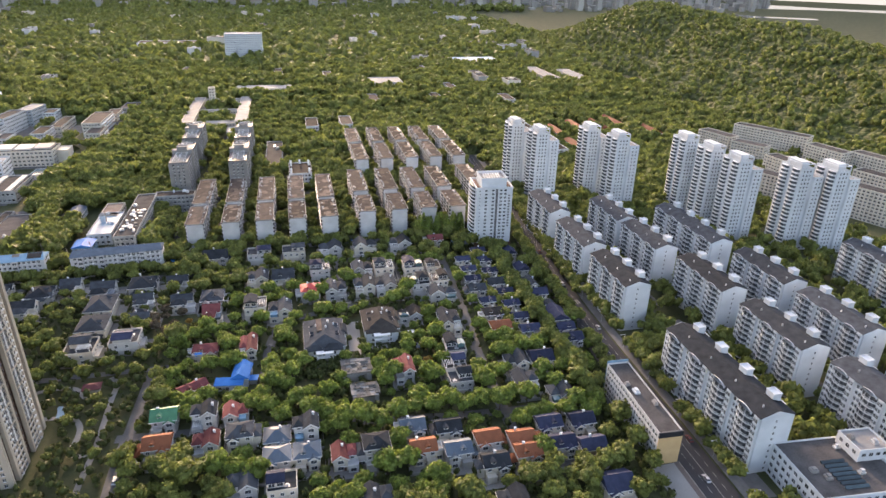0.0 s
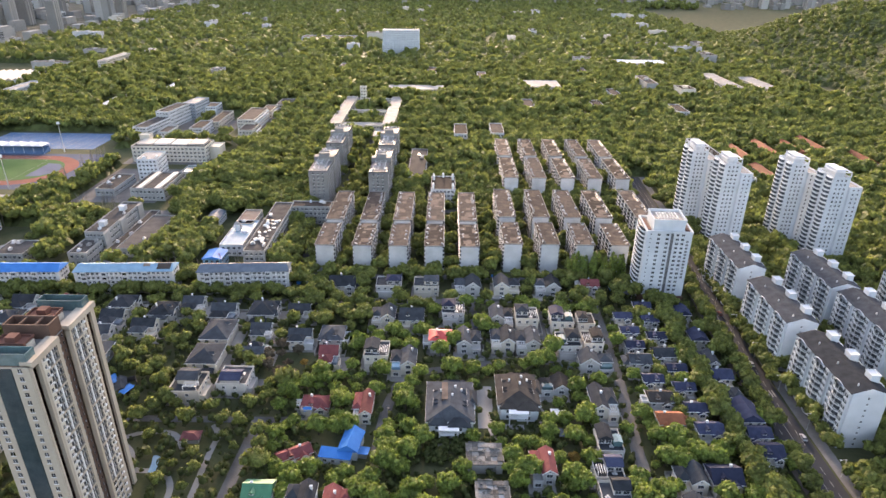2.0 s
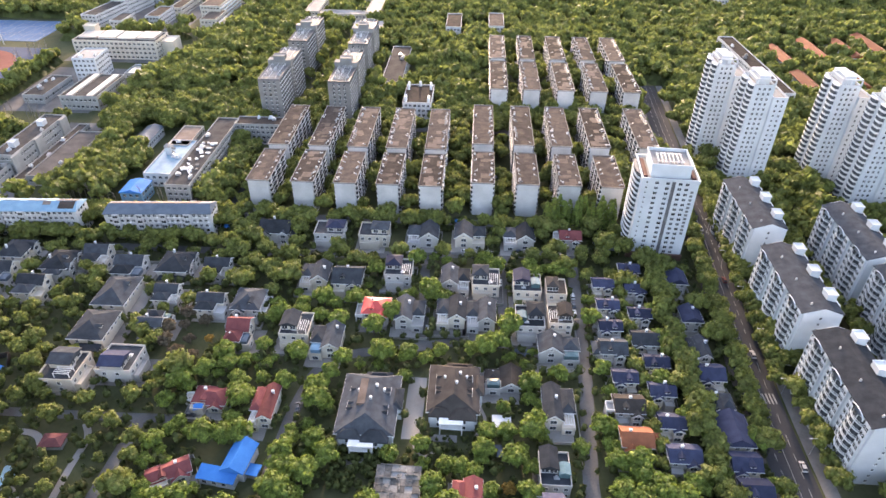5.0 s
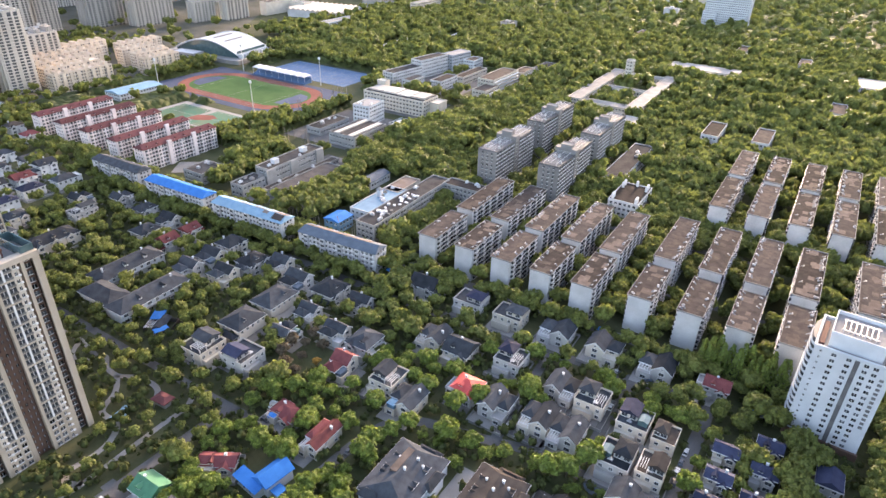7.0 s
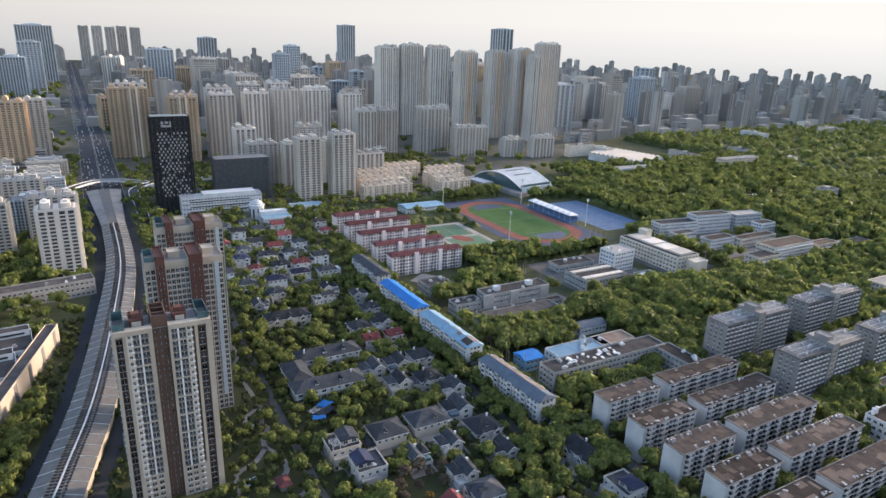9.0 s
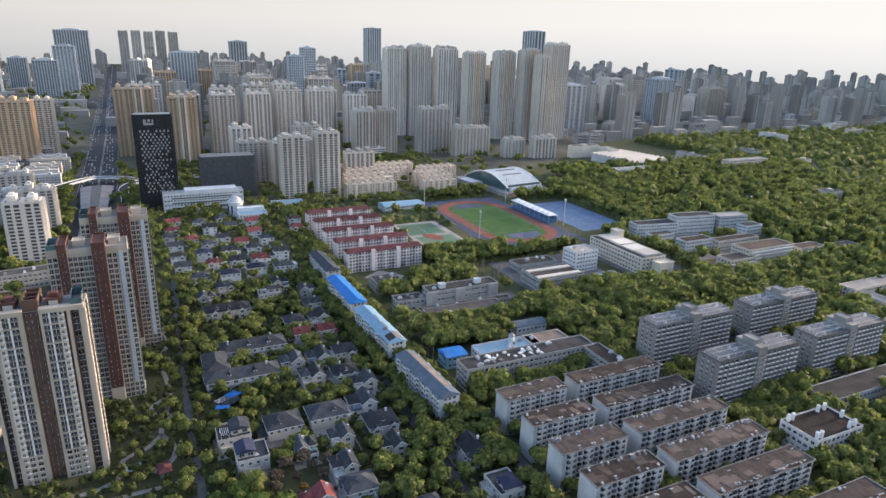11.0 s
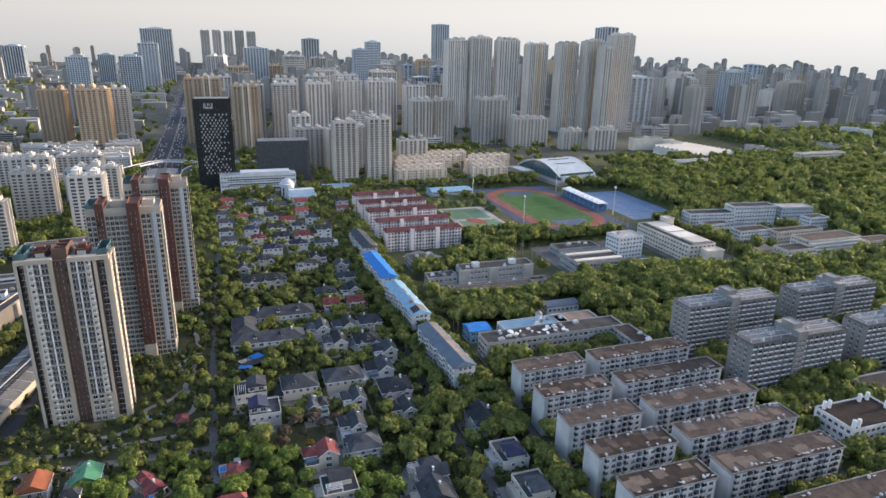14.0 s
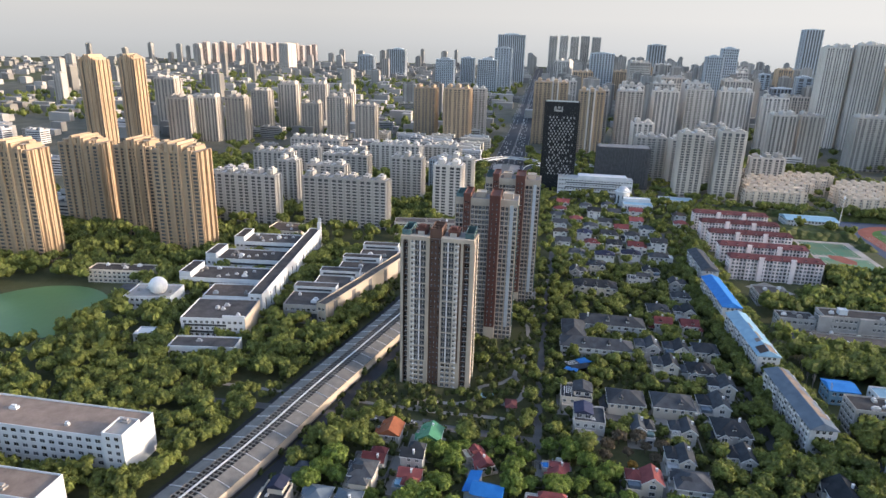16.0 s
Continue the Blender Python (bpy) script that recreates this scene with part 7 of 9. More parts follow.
solid("water", Shape().prism([(46 * math.cos(i * math.pi / 18), 46 * math.sin(i * math.pi / 18)) for i in range(36)], -0.3, 0.15).mesh("pond", POND), -150, -32, 0, 0, "flat green pond water", "pond", "structure")
keep_clear(-150, -32, 92, 92)

# office quarter: low white hall and pool building
t = low_block(-593, 343, 18, 86, 20, WHITE, METAL, 0, "low white office hall with ribbon windows", "office_hall", 4, units=6)
ribbons(t, -34, 30, 9, 90, (3.5, 9.0, 14.5))
part("roof_step", Shape().box(-8.6, -20, 20, 8.6, 36, 23.5).mesh("roof_step", WHITE), t, "white set-back top storey")
t = thing("rotunda", -550, 372, 0, "white round entrance hall with a low dome", "building")
part("wall", Shape().tube(0, 0, 0, 15, 8, 8, 24).tube(0, 0, 15, 16, 8.8, 8.8, 24).mesh("wall", WHITE), t)
part("drum", Shape().tube(0, 0, 16, 18.2, 6.4, 6.4, 24).mesh("drum", WHITE), t, "white roof drum")
part("dome", Shape().tube(0, 0, 18.2, 20.0, 6.0, 4.6, 24).tube(0, 0, 20.0, 21.2, 4.6, 2.2, 24).tube(0, 0, 21.2, 21.6, 2.2, 0.4, 24).mesh("dome", METAL), t, "pale low dome")
for k in range(10):
    part("window", Shape().box(7.7, -0.9, 3, 8.2, 0.9, 12).mesh("window", GLASS), t, "tall dark window", None, 36 * k)
keep_clear(-550, 372, 18, 18)
t = low_block(-524, 385, 24, 30, 9, WHITE, CYAN, 0, "white pavilion with light blue roof terrace", "pavilion", 2, units=4)
part("upper_storey", Shape().box(-11.5, -14, 9.2, -3, 14, 12.4).ring(-11.7, -14.2, -2.8, 14.2, 12.4, 13, 0.3).mesh("upper_storey", WHITE), t, "white set-back upper storey")
low_block(-568, 433, 18, 36, 6, WHITE, CYAN, 0, "low white pavilion with pale roof", "pavilion", 1)
for x, y, d in ((-582, 541, 66), (-612, 549, 64), (-641, 562, 80), (-670, 580, 92), (-702, 590, 112), (-574, 632, 46), (-603, 641, 44), (-633, 644, 46), (-663, 668, 60)):
    t = low_block(x, y, 13, d, 19, CREAMBLOCK, CREAMBLOCK, 0, "cream six-storey apartment block with pale roof", "apartment_block", 6, units=0)
    for k in range(int(d / 11)):
        part("stair_house", Shape().box(-3.4, -2, 0, 3.4, 2, 2.8).ring(-3.6, -2.2, 3.6, 2.2, 2.8, 3.3, 0.3).mesh("stair_house", CREAMBLOCK), t, "cream stair house on the roof", (0.5, -d / 2 + 6 + 11 * k, 19.1))
    for k in range(int(d / 8)):
        part("bay", Shape().box(6.5, -1.6, 0, 7.5, 1.6, 18.4).mesh("bay", CREAMBLOCK), t, "", (0, -d / 2 + 4 + 8 * k, 0))

# sports ground
def oval(a, b, n=48):
    """A running-track outline: two half circles and straights, long side along x."""
    pts = [(a - b + b * math.cos(-math.pi / 2 + math.pi * i / n), b * math.sin(-math.pi / 2 + math.pi * i / n)) for i in range(n + 1)]
    return pts + [(-x, -y) for x, y in pts]


solid("sports_ground", Shape().box(-102, -54, 0, 102, 52, 0.10).mesh("base", GROUNDBLUE), -436, 638, 0, 0, "blue paved ground round the running track", "sports ground", "structure")
solid("running_track", Shape().prism(oval(90, 44), 0, 0.06).mesh("track", RUBBER), -436, 638, 0.1, 0, "red oval running track", "running track", "structure")
solid("sports_field", Shape().prism(oval(78, 32), 0, 0.05).mesh("field", TURF), -436, 638, 0.16, 0, "green football turf inside the track", "football field", "structure")
s = Shape()
for k in range(1, 7):
    for sgn in (-1, 1):
        s.box(-46, sgn * (32 + k * 1.8) - 0.06, 0, 46, sgn * (32 + k * 1.8) + 0.06, 0.02)
s.box(-0.1, -30, -0.02, 0.1, 30, 0.02).box(-50, -30, -0.02, -49.8, 30, 0.02).box(49.8, -30, -0.02, 50, 30, 0.02).box(-50, -30, -0.02, 50, -29.8, 0.02).box(-50, 29.8, -0.02, 50, 30, 0.02)
solid("track_marking", s.mesh("lanes", PAINT), -436, 638, 0.22, 0, "white lane and pitch lines", "marking", "structure")
solid("sports_court", Shape().box(-62, -31, 0, 62, 31, 0.12).mesh("courts", COURT), -424, 738, 0, 0, "blue ball courts with white lines", "sports court", "structure")
s = Shape()
for i in range(6):
    for j in range(3):
        x, y = -51 + i * 20.4, -20.5 + j * 20.5
        s.ring(x - 8.6, y - 8.4, x + 8.6, y + 8.4, 0, 0.02, 0.4).box(x - 0.2, y - 8.4, 0, x + 0.2, y + 8.4, 0.02)
solid("court_marking", s.mesh("lines", PAINT), -424, 738, 0.13, 0, "white court lines", "marking", "structure")
solid("pavement", Shape().box(-54, -26, 0, 54, 25, 0.05).mesh("yard", PAVING), -400, 546, 0, 0, "dusty paved ground round the training courts", "pavement", "structure")
for x, y, w, d in ((-428, 544, 40, 40), (-384, 546, 36, 40)):
    solid("sports_court", Shape().box(-w / 2, -d / 2, 0, w / 2, d / 2, 0.06).mesh("worn", TRAINING), x, y, 0.06, 0, "worn green and orange training court", "sports court", "structure")
    solid("court_marking", Shape().ring(-w / 2 + 2, -d / 2 + 2, w / 2 - 2, d / 2 - 2, 0, 0.02, 0.3).box(-w / 2 + 2, -0.15, 0, w / 2 - 2, 0.15, 0.02).mesh("lines", PAINT), x, y, 0.125, 0, "faded white court lines", "marking", "structure")
solid("sports_court", Shape().prism([(-14, -5), (-4, -9), (9, -6), (14, 1), (6, 8), (-9, 6)], 0, 0.03).mesh("worn", RUBBER), -398, 545, 0.125, 20, "worn orange patch of the training court", "sports court", "structure")
solid("pavement", Shape().box(-13, -11, 0, 13, 11, 0.07).mesh("yard", PAVING), -306, 458, 0, 35, "sandy exercise yard beside the pink blocks", "pavement", "structure")
keep_clear(-306, 458, 28, 24, 35)
for x, sgn in ((-436 - 66, -1), (-436 + 66, 1)):
    solid("sports_court", Shape().prism([(sgn * -10, -20), (sgn * 2, -18), (sgn * 9, -9), (sgn * 11, 0), (sgn * 9, 9), (sgn * 2, 18), (sgn * -10, 20)][::sgn], 0, 0.03).mesh("end_zone", GROUNDBLUE), x, 638, 0.21, 0, "blue end zone beside the turf", "sports court", "structure")
for x, y, w, d in ((-436, 638, 200, 104), (-424, 738, 150, 74), (-400, 546, 106, 50)):
    keep_clear(x, y, w, d)
st = thing("grandstand", -442, 694, 0, "white tent-roofed grandstand beside the track", "grandstand")
s = Shape()
for k in range(8):
    s.box(-40, -6 + k * 1.5, 0, 40, -4.5 + k * 1.5, 1 + k * 0.7)
tagged(part("terrace", s.mesh("terrace", COURT), st, "blue seating steps"), kind="stuff")
s = Shape()
for k in range(8):
    s.hip(-40 + k * 10, -7, -30 + k * 10, 6, 8.5, 2.6, None, 0, 0.1)
part("canopy", s.mesh("canopy", WHITEPAINT), st, "white tent canopy")
s = Shape()
for k in range(9):
    s.tube(-40 + k * 10, 5.5, 0, 8.6, 0.2).tube(-40 + k * 10, -5.5, 0, 8.6, 0.15)
part("column", s.mesh("columns", METAL), st)
low_block(-515, 556, 24, 50, 7, WHITE, CYAN, 0, "low sports building with light blue sheet roof", "sports_building", 2, pitch=2.0)

gy = thing("sports_hall", -590, 737, 8, "large sports hall with pale arched metal roof", "sports hall")
W, D, n = 98.0, 58.0, 16
arcp = [(-W / 2 + W * i / n, 5 + 18.5 * math.sin(math.pi * (0.08 + 0.84 * i / n))) for i in range(n + 1)]
s = Shape()
v = [(x, y, z) for y in (-D / 2, D / 2) for x, z in arcp] + [(x, y, z - 1.2) for y in (-D / 2, D / 2) for x, z in arcp]
m = n + 1
f = [(i, i + 1, m + i + 1, m + i) for i in range(n)] + [(2 * m + i, 3 * m + i, 3 * m + i + 1, 2 * m + i + 1) for i in range(n)]
f += [(i, 2 * m + i, 2 * m + i + 1, i + 1) for i in range(n)] + [(m + i, m + i + 1, 3 * m + i + 1, 3 * m + i) for i in range(n)]
f += [(0, m, 3 * m, 2 * m), (n, 2 * m + n, 3 * m + n, m + n)]
part("roof", s.add(v, f).mesh("arch", ARCH), gy, "pale arched metal roof")
for yy in (-D / 2, D / 2):
    s = Shape()
    s.add([(x, yy + o, z + u) for o, u in ((-0.5, 0.05), (0.5, 0.05), (0.5, 0.7), (-0.5, 0.7)) for x, z in arcp], [(a * m + i, a * m + i + 1, (a + 1) % 4 * m + i + 1, (a + 1) % 4 * m + i) for a in range(4) for i in range(n)])
    part("arch_rib", s.mesh("arch_rib", WHITEPAINT), gy, "white arch rib")
s = Shape()
for i in range(n):
    (x0, z0), (x1, z1) = arcp[i], arcp[i + 1]
    for y in (-D / 2 + 2, D / 2 - 2):
        s.add([(x0, y, 0), (x1, y, 0), (x1, y, z1 - 1.2), (x0, y, z0 - 1.2)], [(0, 1, 2, 3)])
s.box(-W / 2 + 1, -D / 2 + 2, 0, -W / 2 + 1.4, D / 2 - 2, 13).box(W / 2 - 1.4, -D / 2 + 2, 0, W / 2 - 1, D / 2 - 2, 13)
part("glass_wall", s.mesh("glasswall", TEAL), gy, "glazed end walls")
for px, pz in ((4, 23.6), (20, 20.7)):
    part("skylight", Shape().box(px - 1.3, -D / 2 + 14, pz - 0.6, px + 1.3, D / 2 - 12, pz + 0.5).mesh("sky", GREYSTRIP), gy, "dark slot in the roof")
part("terrace", Shape().box(-W / 2 - 14, -D / 2 - 10, 0, W / 2 + 10, D / 2 + 8, 5).mesh("podium", CONCRETE), gy, "concrete podium")
for k in range(9):
    part("rib", Shape().box(-1.0, -0.7, 0, 9, 0.7, 8).mesh("rib", WHITE), gy, "white fin", (W / 2 - 3, -D / 2 + 4 + k * 6.2, 2))
keep_clear(-585, 735, 124, 96)
low_block(-598, 690, 36, 18, 10, GREYWALL, METAL, 8, "grey annex of the sports hall", "sports_building", 2)
hall = thing("swimming_hall", -682, 1045, 10, "wide white hall with folded zigzag roof", "hall")
part("wall", Shape().box(-52, -38, 0, 52, 38, 12).mesh("wall", OLDWHITE), hall)
s = Shape()
for k in range(11):
    s.hip(-53 + k * 9.6, -40, -43.4 + k * 9.6, 40, 12.2, 3.2, 0.0)
tagged(part("roof", s.mesh("zigzag", TOWERPALE), hall, "folded white roof"), kind="stuff")
keep_clear(-682, 1045, 110, 84)
low_block(-594, 975, 18, 72, 12, WHITE, CONCRETE)
low_block(-440, 930, 10, 90, 6, WHITE, WHITEPAINT, 4, "low white canopy among the woods", "canopy_building", 1, units=0)
low_block(-400, 1010, 10, 70, 6, WHITE, WHITEPAINT, 4, "low white canopy among the woods", "canopy_building", 1, units=0)
low_block(-560, 1180, 14, 90, 22, CREAM, CONCRETE, 0, "cream teaching block beyond the woods", units=3)

# floodlight poles
for x, y in ((-372, 584), (-518, 587), (-386, 697), (-500, 690)):
    pole = thing("floodlight", x, y, 0, "tall pale steel floodlight pole", "floodlight")
    part("mast", Shape().tube(0, 0, 0, 30, 0.5, 0.25).mesh("mast", METAL), pole)
    part("lamp_frame", Shape().box(-1.6, -0.3, 28.5, 1.6, 0.3, 31).mesh("head", WHITEPAINT), pole, "lamp frame")

# gatehouse and arched hall at the foot of the brown towers
low_block(-148, 231, 12, 12, 4.0, GREYWALL, FELT, 0, "low pale gatehouse with flat roof", "gatehouse", 1, units=0)
t = thing("clubhouse", -164, 224, 0, "low clubhouse with blue-grey arched roof", "building")
part("wall", Shape().box(-8, -6, 0, 8, 6, 4.2).mesh("wall", GREYWALL), t)
arch = [(-5.5 * math.cos(k * math.pi / 10), 4.2 + 2.4 * math.sin(k * math.pi / 10)) for k in range(11)]
vault = Shape().add([(x, y, z) for y in (-6.4, 6.4) for x, z in arch], [(k, k + 1, 12 + k, 11 + k) for k in range(10)] + [tuple(range(11)), tuple(reversed(range(11, 22)))])
part("roof", vault.mesh("vault", STEELBLUE), t, "blue-grey arched roof")
keep_clear(-164, 224, 17, 13)
for x, y, w, d in ((-385, 566, 84, 60), (-436, 697, 200, 26), (-328, 640, 18, 110), (-305, 466, 40, 70), (-424, 738, 152, 72)):
    keep_clear(x, y, w, d, 0, 0)

# ---- elevated road ----
VIA = smooth([(60, 146, 1.6), (-11, 164, 1.6), (-45, 172.5, 1.6), (-90, 181.5, 1.6), (-148, 194.5, 1.6), (-206, 206.5, 1.6), (-300, 219, 1.6), (-420, 231, 2.2), (-540, 232, 2.2), (-640, 230, 1.2), (-725, 229, 0.3)], 8)


def along(points, profile, name, mat, label, parent=None, flare=0.0):
    """Sweeps a cross-section (offset across, height) along a line."""
    pts = [Vector(p) for p in points]
    n = len(profile)
    v, f = [], []
    for i, p in enumerate(pts):
        d = pts[min(i + 1, len(pts) - 1)] - pts[max(i - 1, 0)]
        d = Vector((d.x, d.y, 0)).normalized()
        side = Vector((-d.y, d.x, 0))
        grow = 1 + flare * i / (len(pts) - 1)
        v += [(p + side * a * grow + Vector((0, 0, b))).to_tuple() for a, b in profile]
    for i in range(len(pts) - 1):
        f += [(i * n + j, i * n + (j + 1) % n, (i + 1) * n + (j + 1) % n, (i + 1) * n + j) for j in range(n)]
    f += [tuple(range(n)), tuple(reversed(range((len(pts) - 1) * n, len(pts) * n)))]
    return part(name, Shape().add(v, f).mesh(name, mat), parent, label)


via = thing("elevated_road", 0, 0, 0, "concrete elevated road with a pale sound-proof canopy", "viaduct")
along(VIA, [(-10.5, -1.6), (10.5, -1.6), (10.5, 0), (-10.5, 0)], "deck", ASPHALT, "asphalt deck", via)
along(VIA, [(10.2, 0), (10.6, 0), (10.6, 1.2), (10.2, 1.2)], "guard_wall", CONCRETE, "concrete guard wall", via)
along(VIA, [(-10.6, 0), (-10.2, 0), (-10.2, 1.2), (-10.6, 1.2)], "guard_wall", CONCRETE, "concrete guard wall", via)
along(VIA, [(-0.5, 0), (0.5, 0), (0.5, 0.9), (-0.5, 0.9)], "median", CONCRETE, "", via)
COVER = [p for p in VIA if p[0] > -560]
MOUTH = [p for p in VIA if p[0] <= COVER[-1][0]]
for sgn in (-1, 1):
    prof = [(sgn * 10.6, 1.2), (sgn * 10.8, 1.2), (sgn * 10.8, 4.6), (sgn * 10.6, 4.6)]
    along(COVER, prof if sgn > 0 else prof[::-1], "screen", STONE if sgn < 0 else CREAM, "beige sound screen", via)
    prof = [(sgn * 4.0, 6.3), (sgn * 10.9, 4.6), (sgn * 10.9, 4.8), (sgn * 4.0, 6.5)]
    along(COVER, prof, "canopy_panel", PANEL, "pale translucent canopy panel", via)
    along(MOUTH, [(sgn * 3.6, 6.3), (sgn * 10.9, 4.6), (sgn * 10.9, 4.8), (sgn * 3.6, 6.5)], "mouth_panel", CONCRETE, "pale canopy mouth flaring over the lanes", via, 0.75)
along(MOUTH, [(-3.6, 6.1), (3.6, 6.1), (3.6, 6.3), (-3.6, 6.3)], "mouth_centre", PANEL, "dark central strip of the canopy mouth", via, 0.75)
along(COVER, [(-0.4, 6.5), (0.4, 6.5), (0.4, 6.8), (-0.4, 6.8)], "ridge_beam", METAL, "", via)
rib = Shape()
rib.box(-0.3, -4.1, 6.3, 0.3, 4.1, 6.6).box(-1.1, -2.2, 6.34, 1.1, -1.95, 6.5).box(-1.1, 1.95, 6.34, 1.1, 2.2, 6.5)
ribm = rib.mesh("rib", PANEL)
edge = Shape()
for sgn in (-1, 1):
    edge.add([(-0.12, sgn * 4, 6.5), (0.12, sgn * 4, 6.5), (0.12, sgn * 10.9, 4.8), (-0.12, sgn * 10.9, 4.8), (-0.12, sgn * 4, 6.75), (0.12, sgn * 4, 6.75), (0.12, sgn * 10.9, 5.05), (-0.12, sgn * 10.9, 5.05)],
             [(4, 5, 6, 7), (0, 4, 7, 3), (1, 2, 6, 5), (3, 7, 6, 2), (0, 1, 5, 4), (0, 3, 2, 1)])
edgem = edge.mesh("rib_edge", METAL)
dist = 0.0
for a, b in zip(VIA, VIA[1:]):
    L = math.hypot(b[0] - a[0], b[1] - a[1])
    yaw = math.degrees(math.atan2(b[1] - a[1], b[0] - a[0]))
    k = math.ceil(dist / 2.2)
    while k * 2.2 < dist + L:
        f = (k * 2.2 - dist) / L
        x, y, z = (a[i] + (b[i] - a[i]) * f for i in range(3))
        if x > -330 or (x > -558 and k % 2 == 0):
            part("canopy_rib", ribm, via, "", (x, y, z), yaw)
            if k % 4 == 0:
                part("canopy_rib_edge", edgem, via, "", (x, y, z), yaw)
        k += 1
    dist += L
for a, b in zip(VIA, VIA[1:]):
    ROADS.append((a[0], a[1], b[0], b[1], 11.5))
strip("road", [(x, y - 16) for x, y, z in VIA[:-6]], 8, ASPHALT, 0.07, "side road below the elevated road")
strip("road", [(x, y + 15) for x, y, z in VIA[:-6]], 7, ASPHALT, 0.07, "side road below the elevated road")


# ---- towers of the city ----
def tower(x, y, w, d, h, mat=TOWERGREY, strips=6, yaw=0.0, label="grey-beige residential tower with dark window columns", crown=True, sh=3.0, name="residential_tower", bands_on=True, stepped=False, ledges=False, accent=None):
    """A tower of slim upright sections with dark slots between: piers, window columns, floor bands, roof houses."""
    t = thing(name, x, y, yaw, label, "tower", "city towers")
    rng = random.Random(int(x * 3 + y * 5))
    plain = mat in (DARK, GREYSTRIP, PALEBLUE)
    n = 1 if plain else max(2, round(d / 13))
    L = d / n
    gl, bands, houses, marks = Shape(), Shape(), Shape(), []
    step = sh if abs(x) < 1300 else 2 * sh
    low, high = (-0.6, 0.5) if mat is not DARK else (-0.4, 0.5)
    e = 0.9 if ledges else 0.15 if not plain else -0.25
    tall = h > 120
    sl = L if plain else L - 1.9
    b = max(2, round(strips * sl / w) if plain else round(sl / (4.4 if tall else 5.4)))
    fill = 0.2 if plain else 0.22 if tall else 0.17
    for i in range(n):
        c = -d / 2 + L * (i + 0.5)
        marks += [(c + sl * (j / b - 0.5), sl / b * fill, 0.7 + (1.3 if j % 2 and (tall or plain) else 0.0)) for j in range(b + 1)]
        if i:
            marks.append((c - L / 2, 0.4, -3.2))
        gl.box(-w / 2 + 0.5, c - sl / 2 + 0.5, 0, w / 2 - 0.5, c + sl / 2 - 0.5, h - 1)
        if abs(x) < 2300 and bands_on:
            for k in range(1, int(h / step)):
                z0, z1 = k * step + low * step / 3, k * step + (high if not ledges else 0.1) * step / 3
                if plain or ledges or abs(x) > 1300:
                    bands.box(-w / 2 - e, c - sl / 2 - e, z0, w / 2 + e, c + sl / 2 + e, z1)
                else:
                    bands.box(-w / 2 - e, c - sl / 2 - e, z0, w / 2 + e, c - 0.8, z1).box(-w / 2 - e, c + 0.8, z0, w / 2 + e, c + sl / 2 + e, z1)
        if crown:
            up = rng.uniform(2.6, 6.4)
            house = Shape().comb(w * 0.7, sl * 0.55, h + 0.8, h + up, (), [(0, 1.6, 1.0)], (), [(0, 1.6, 1.0)])
            house.box(-w * 0.2, -sl * 0.12, h + up, w * 0.1, sl * 0.12, h + up + 1.6)
            houses.put(house, 0, c)
            if abs(x) < 1300:
                houses.put(Shape().box(-w / 2 + 0.9, -sl / 2 + 0.9, h + 1.2, w / 2 - 0.9, sl / 2 - 0.9, h + 1.3, 1), 0, c)
    a = max(2, round(strips * 0.8))
    ends = [(w * (j / a - 0.5), w / a * fill, 0.7 + (1.3 if j % 2 else 0.0)) for j in range(a + 1)]
    s = Shape().comb(w - 1.4, d - 1.4, 0, h + 1.2, ends, marks, ends, marks)
    if accent:
        for c in (-L * 0.32, L * 0.32):
            part("accent_pier", Shape().box(w / 2 - 1, c - 1.2, 0, w / 2 + 2.2, c + 1.2, h + 2.5).mesh("accent_pier", accent), t, "orange-beige full-height pier", (0, -d / 2 + L * (0.5 + n // 2), 0))
    if stepped:
        for c, out, up in ((-0.3, 0.8, 4.0), (-0.1, 1.2, 8.0), (0.1, 1.2, 8.0), (0.3, 0.8, 4.0)):
            part("fin", Shape().box(-w / 2 - out, c * d - 0.7, 0, w / 2 + out, c * d + 0.7, h + up).mesh("fin", mat), t, "tall golden facade fin")
            part("roof_house", Shape().box(-w / 2 - 0.4, c * d - d * 0.08, h, w / 2 + 0.4, c * d + d * 0.08, h + up - 2).mesh("roof_house", mat), t)
    part("wall", s.mesh("wall", mat), t)
    if houses.v:
        tagged(part("roof_house", houses.mesh("roof_house", mat, CONCRETE), t, "grey flat roofs with stepped roof houses"), kind="stuff")
    tagged(part("glazing", gl.mesh("glazing", TOWERGLASS if mat is not DARK else GLASS), t, "dark window columns"), kind="stuff")
    if bands.v:
        tagged(part("floor_band", bands.mesh("floor_band", mat), t, "floor bands between windows"), kind="stuff")
    keep_clear(x, y, w, d, yaw, 4)
    return t


GOLD = "golden beige residential tower with dark window columns"
PALE = "pale grey residential tower with dark window columns"
# golden towers west of the works
for x, y, w, d, h in ((-242, -107, 22, 40, 86), (-335, -122, 22, 40, 76), (-324, -62, 22, 36, 78), (-284, 2, 22, 40, 84), (-650, -345, 26, 30, 132), (-772, -372, 26, 30, 130)):
    tower(x, y, w, d, h, TOWERGOLD, 8, label=GOLD, stepped=True)
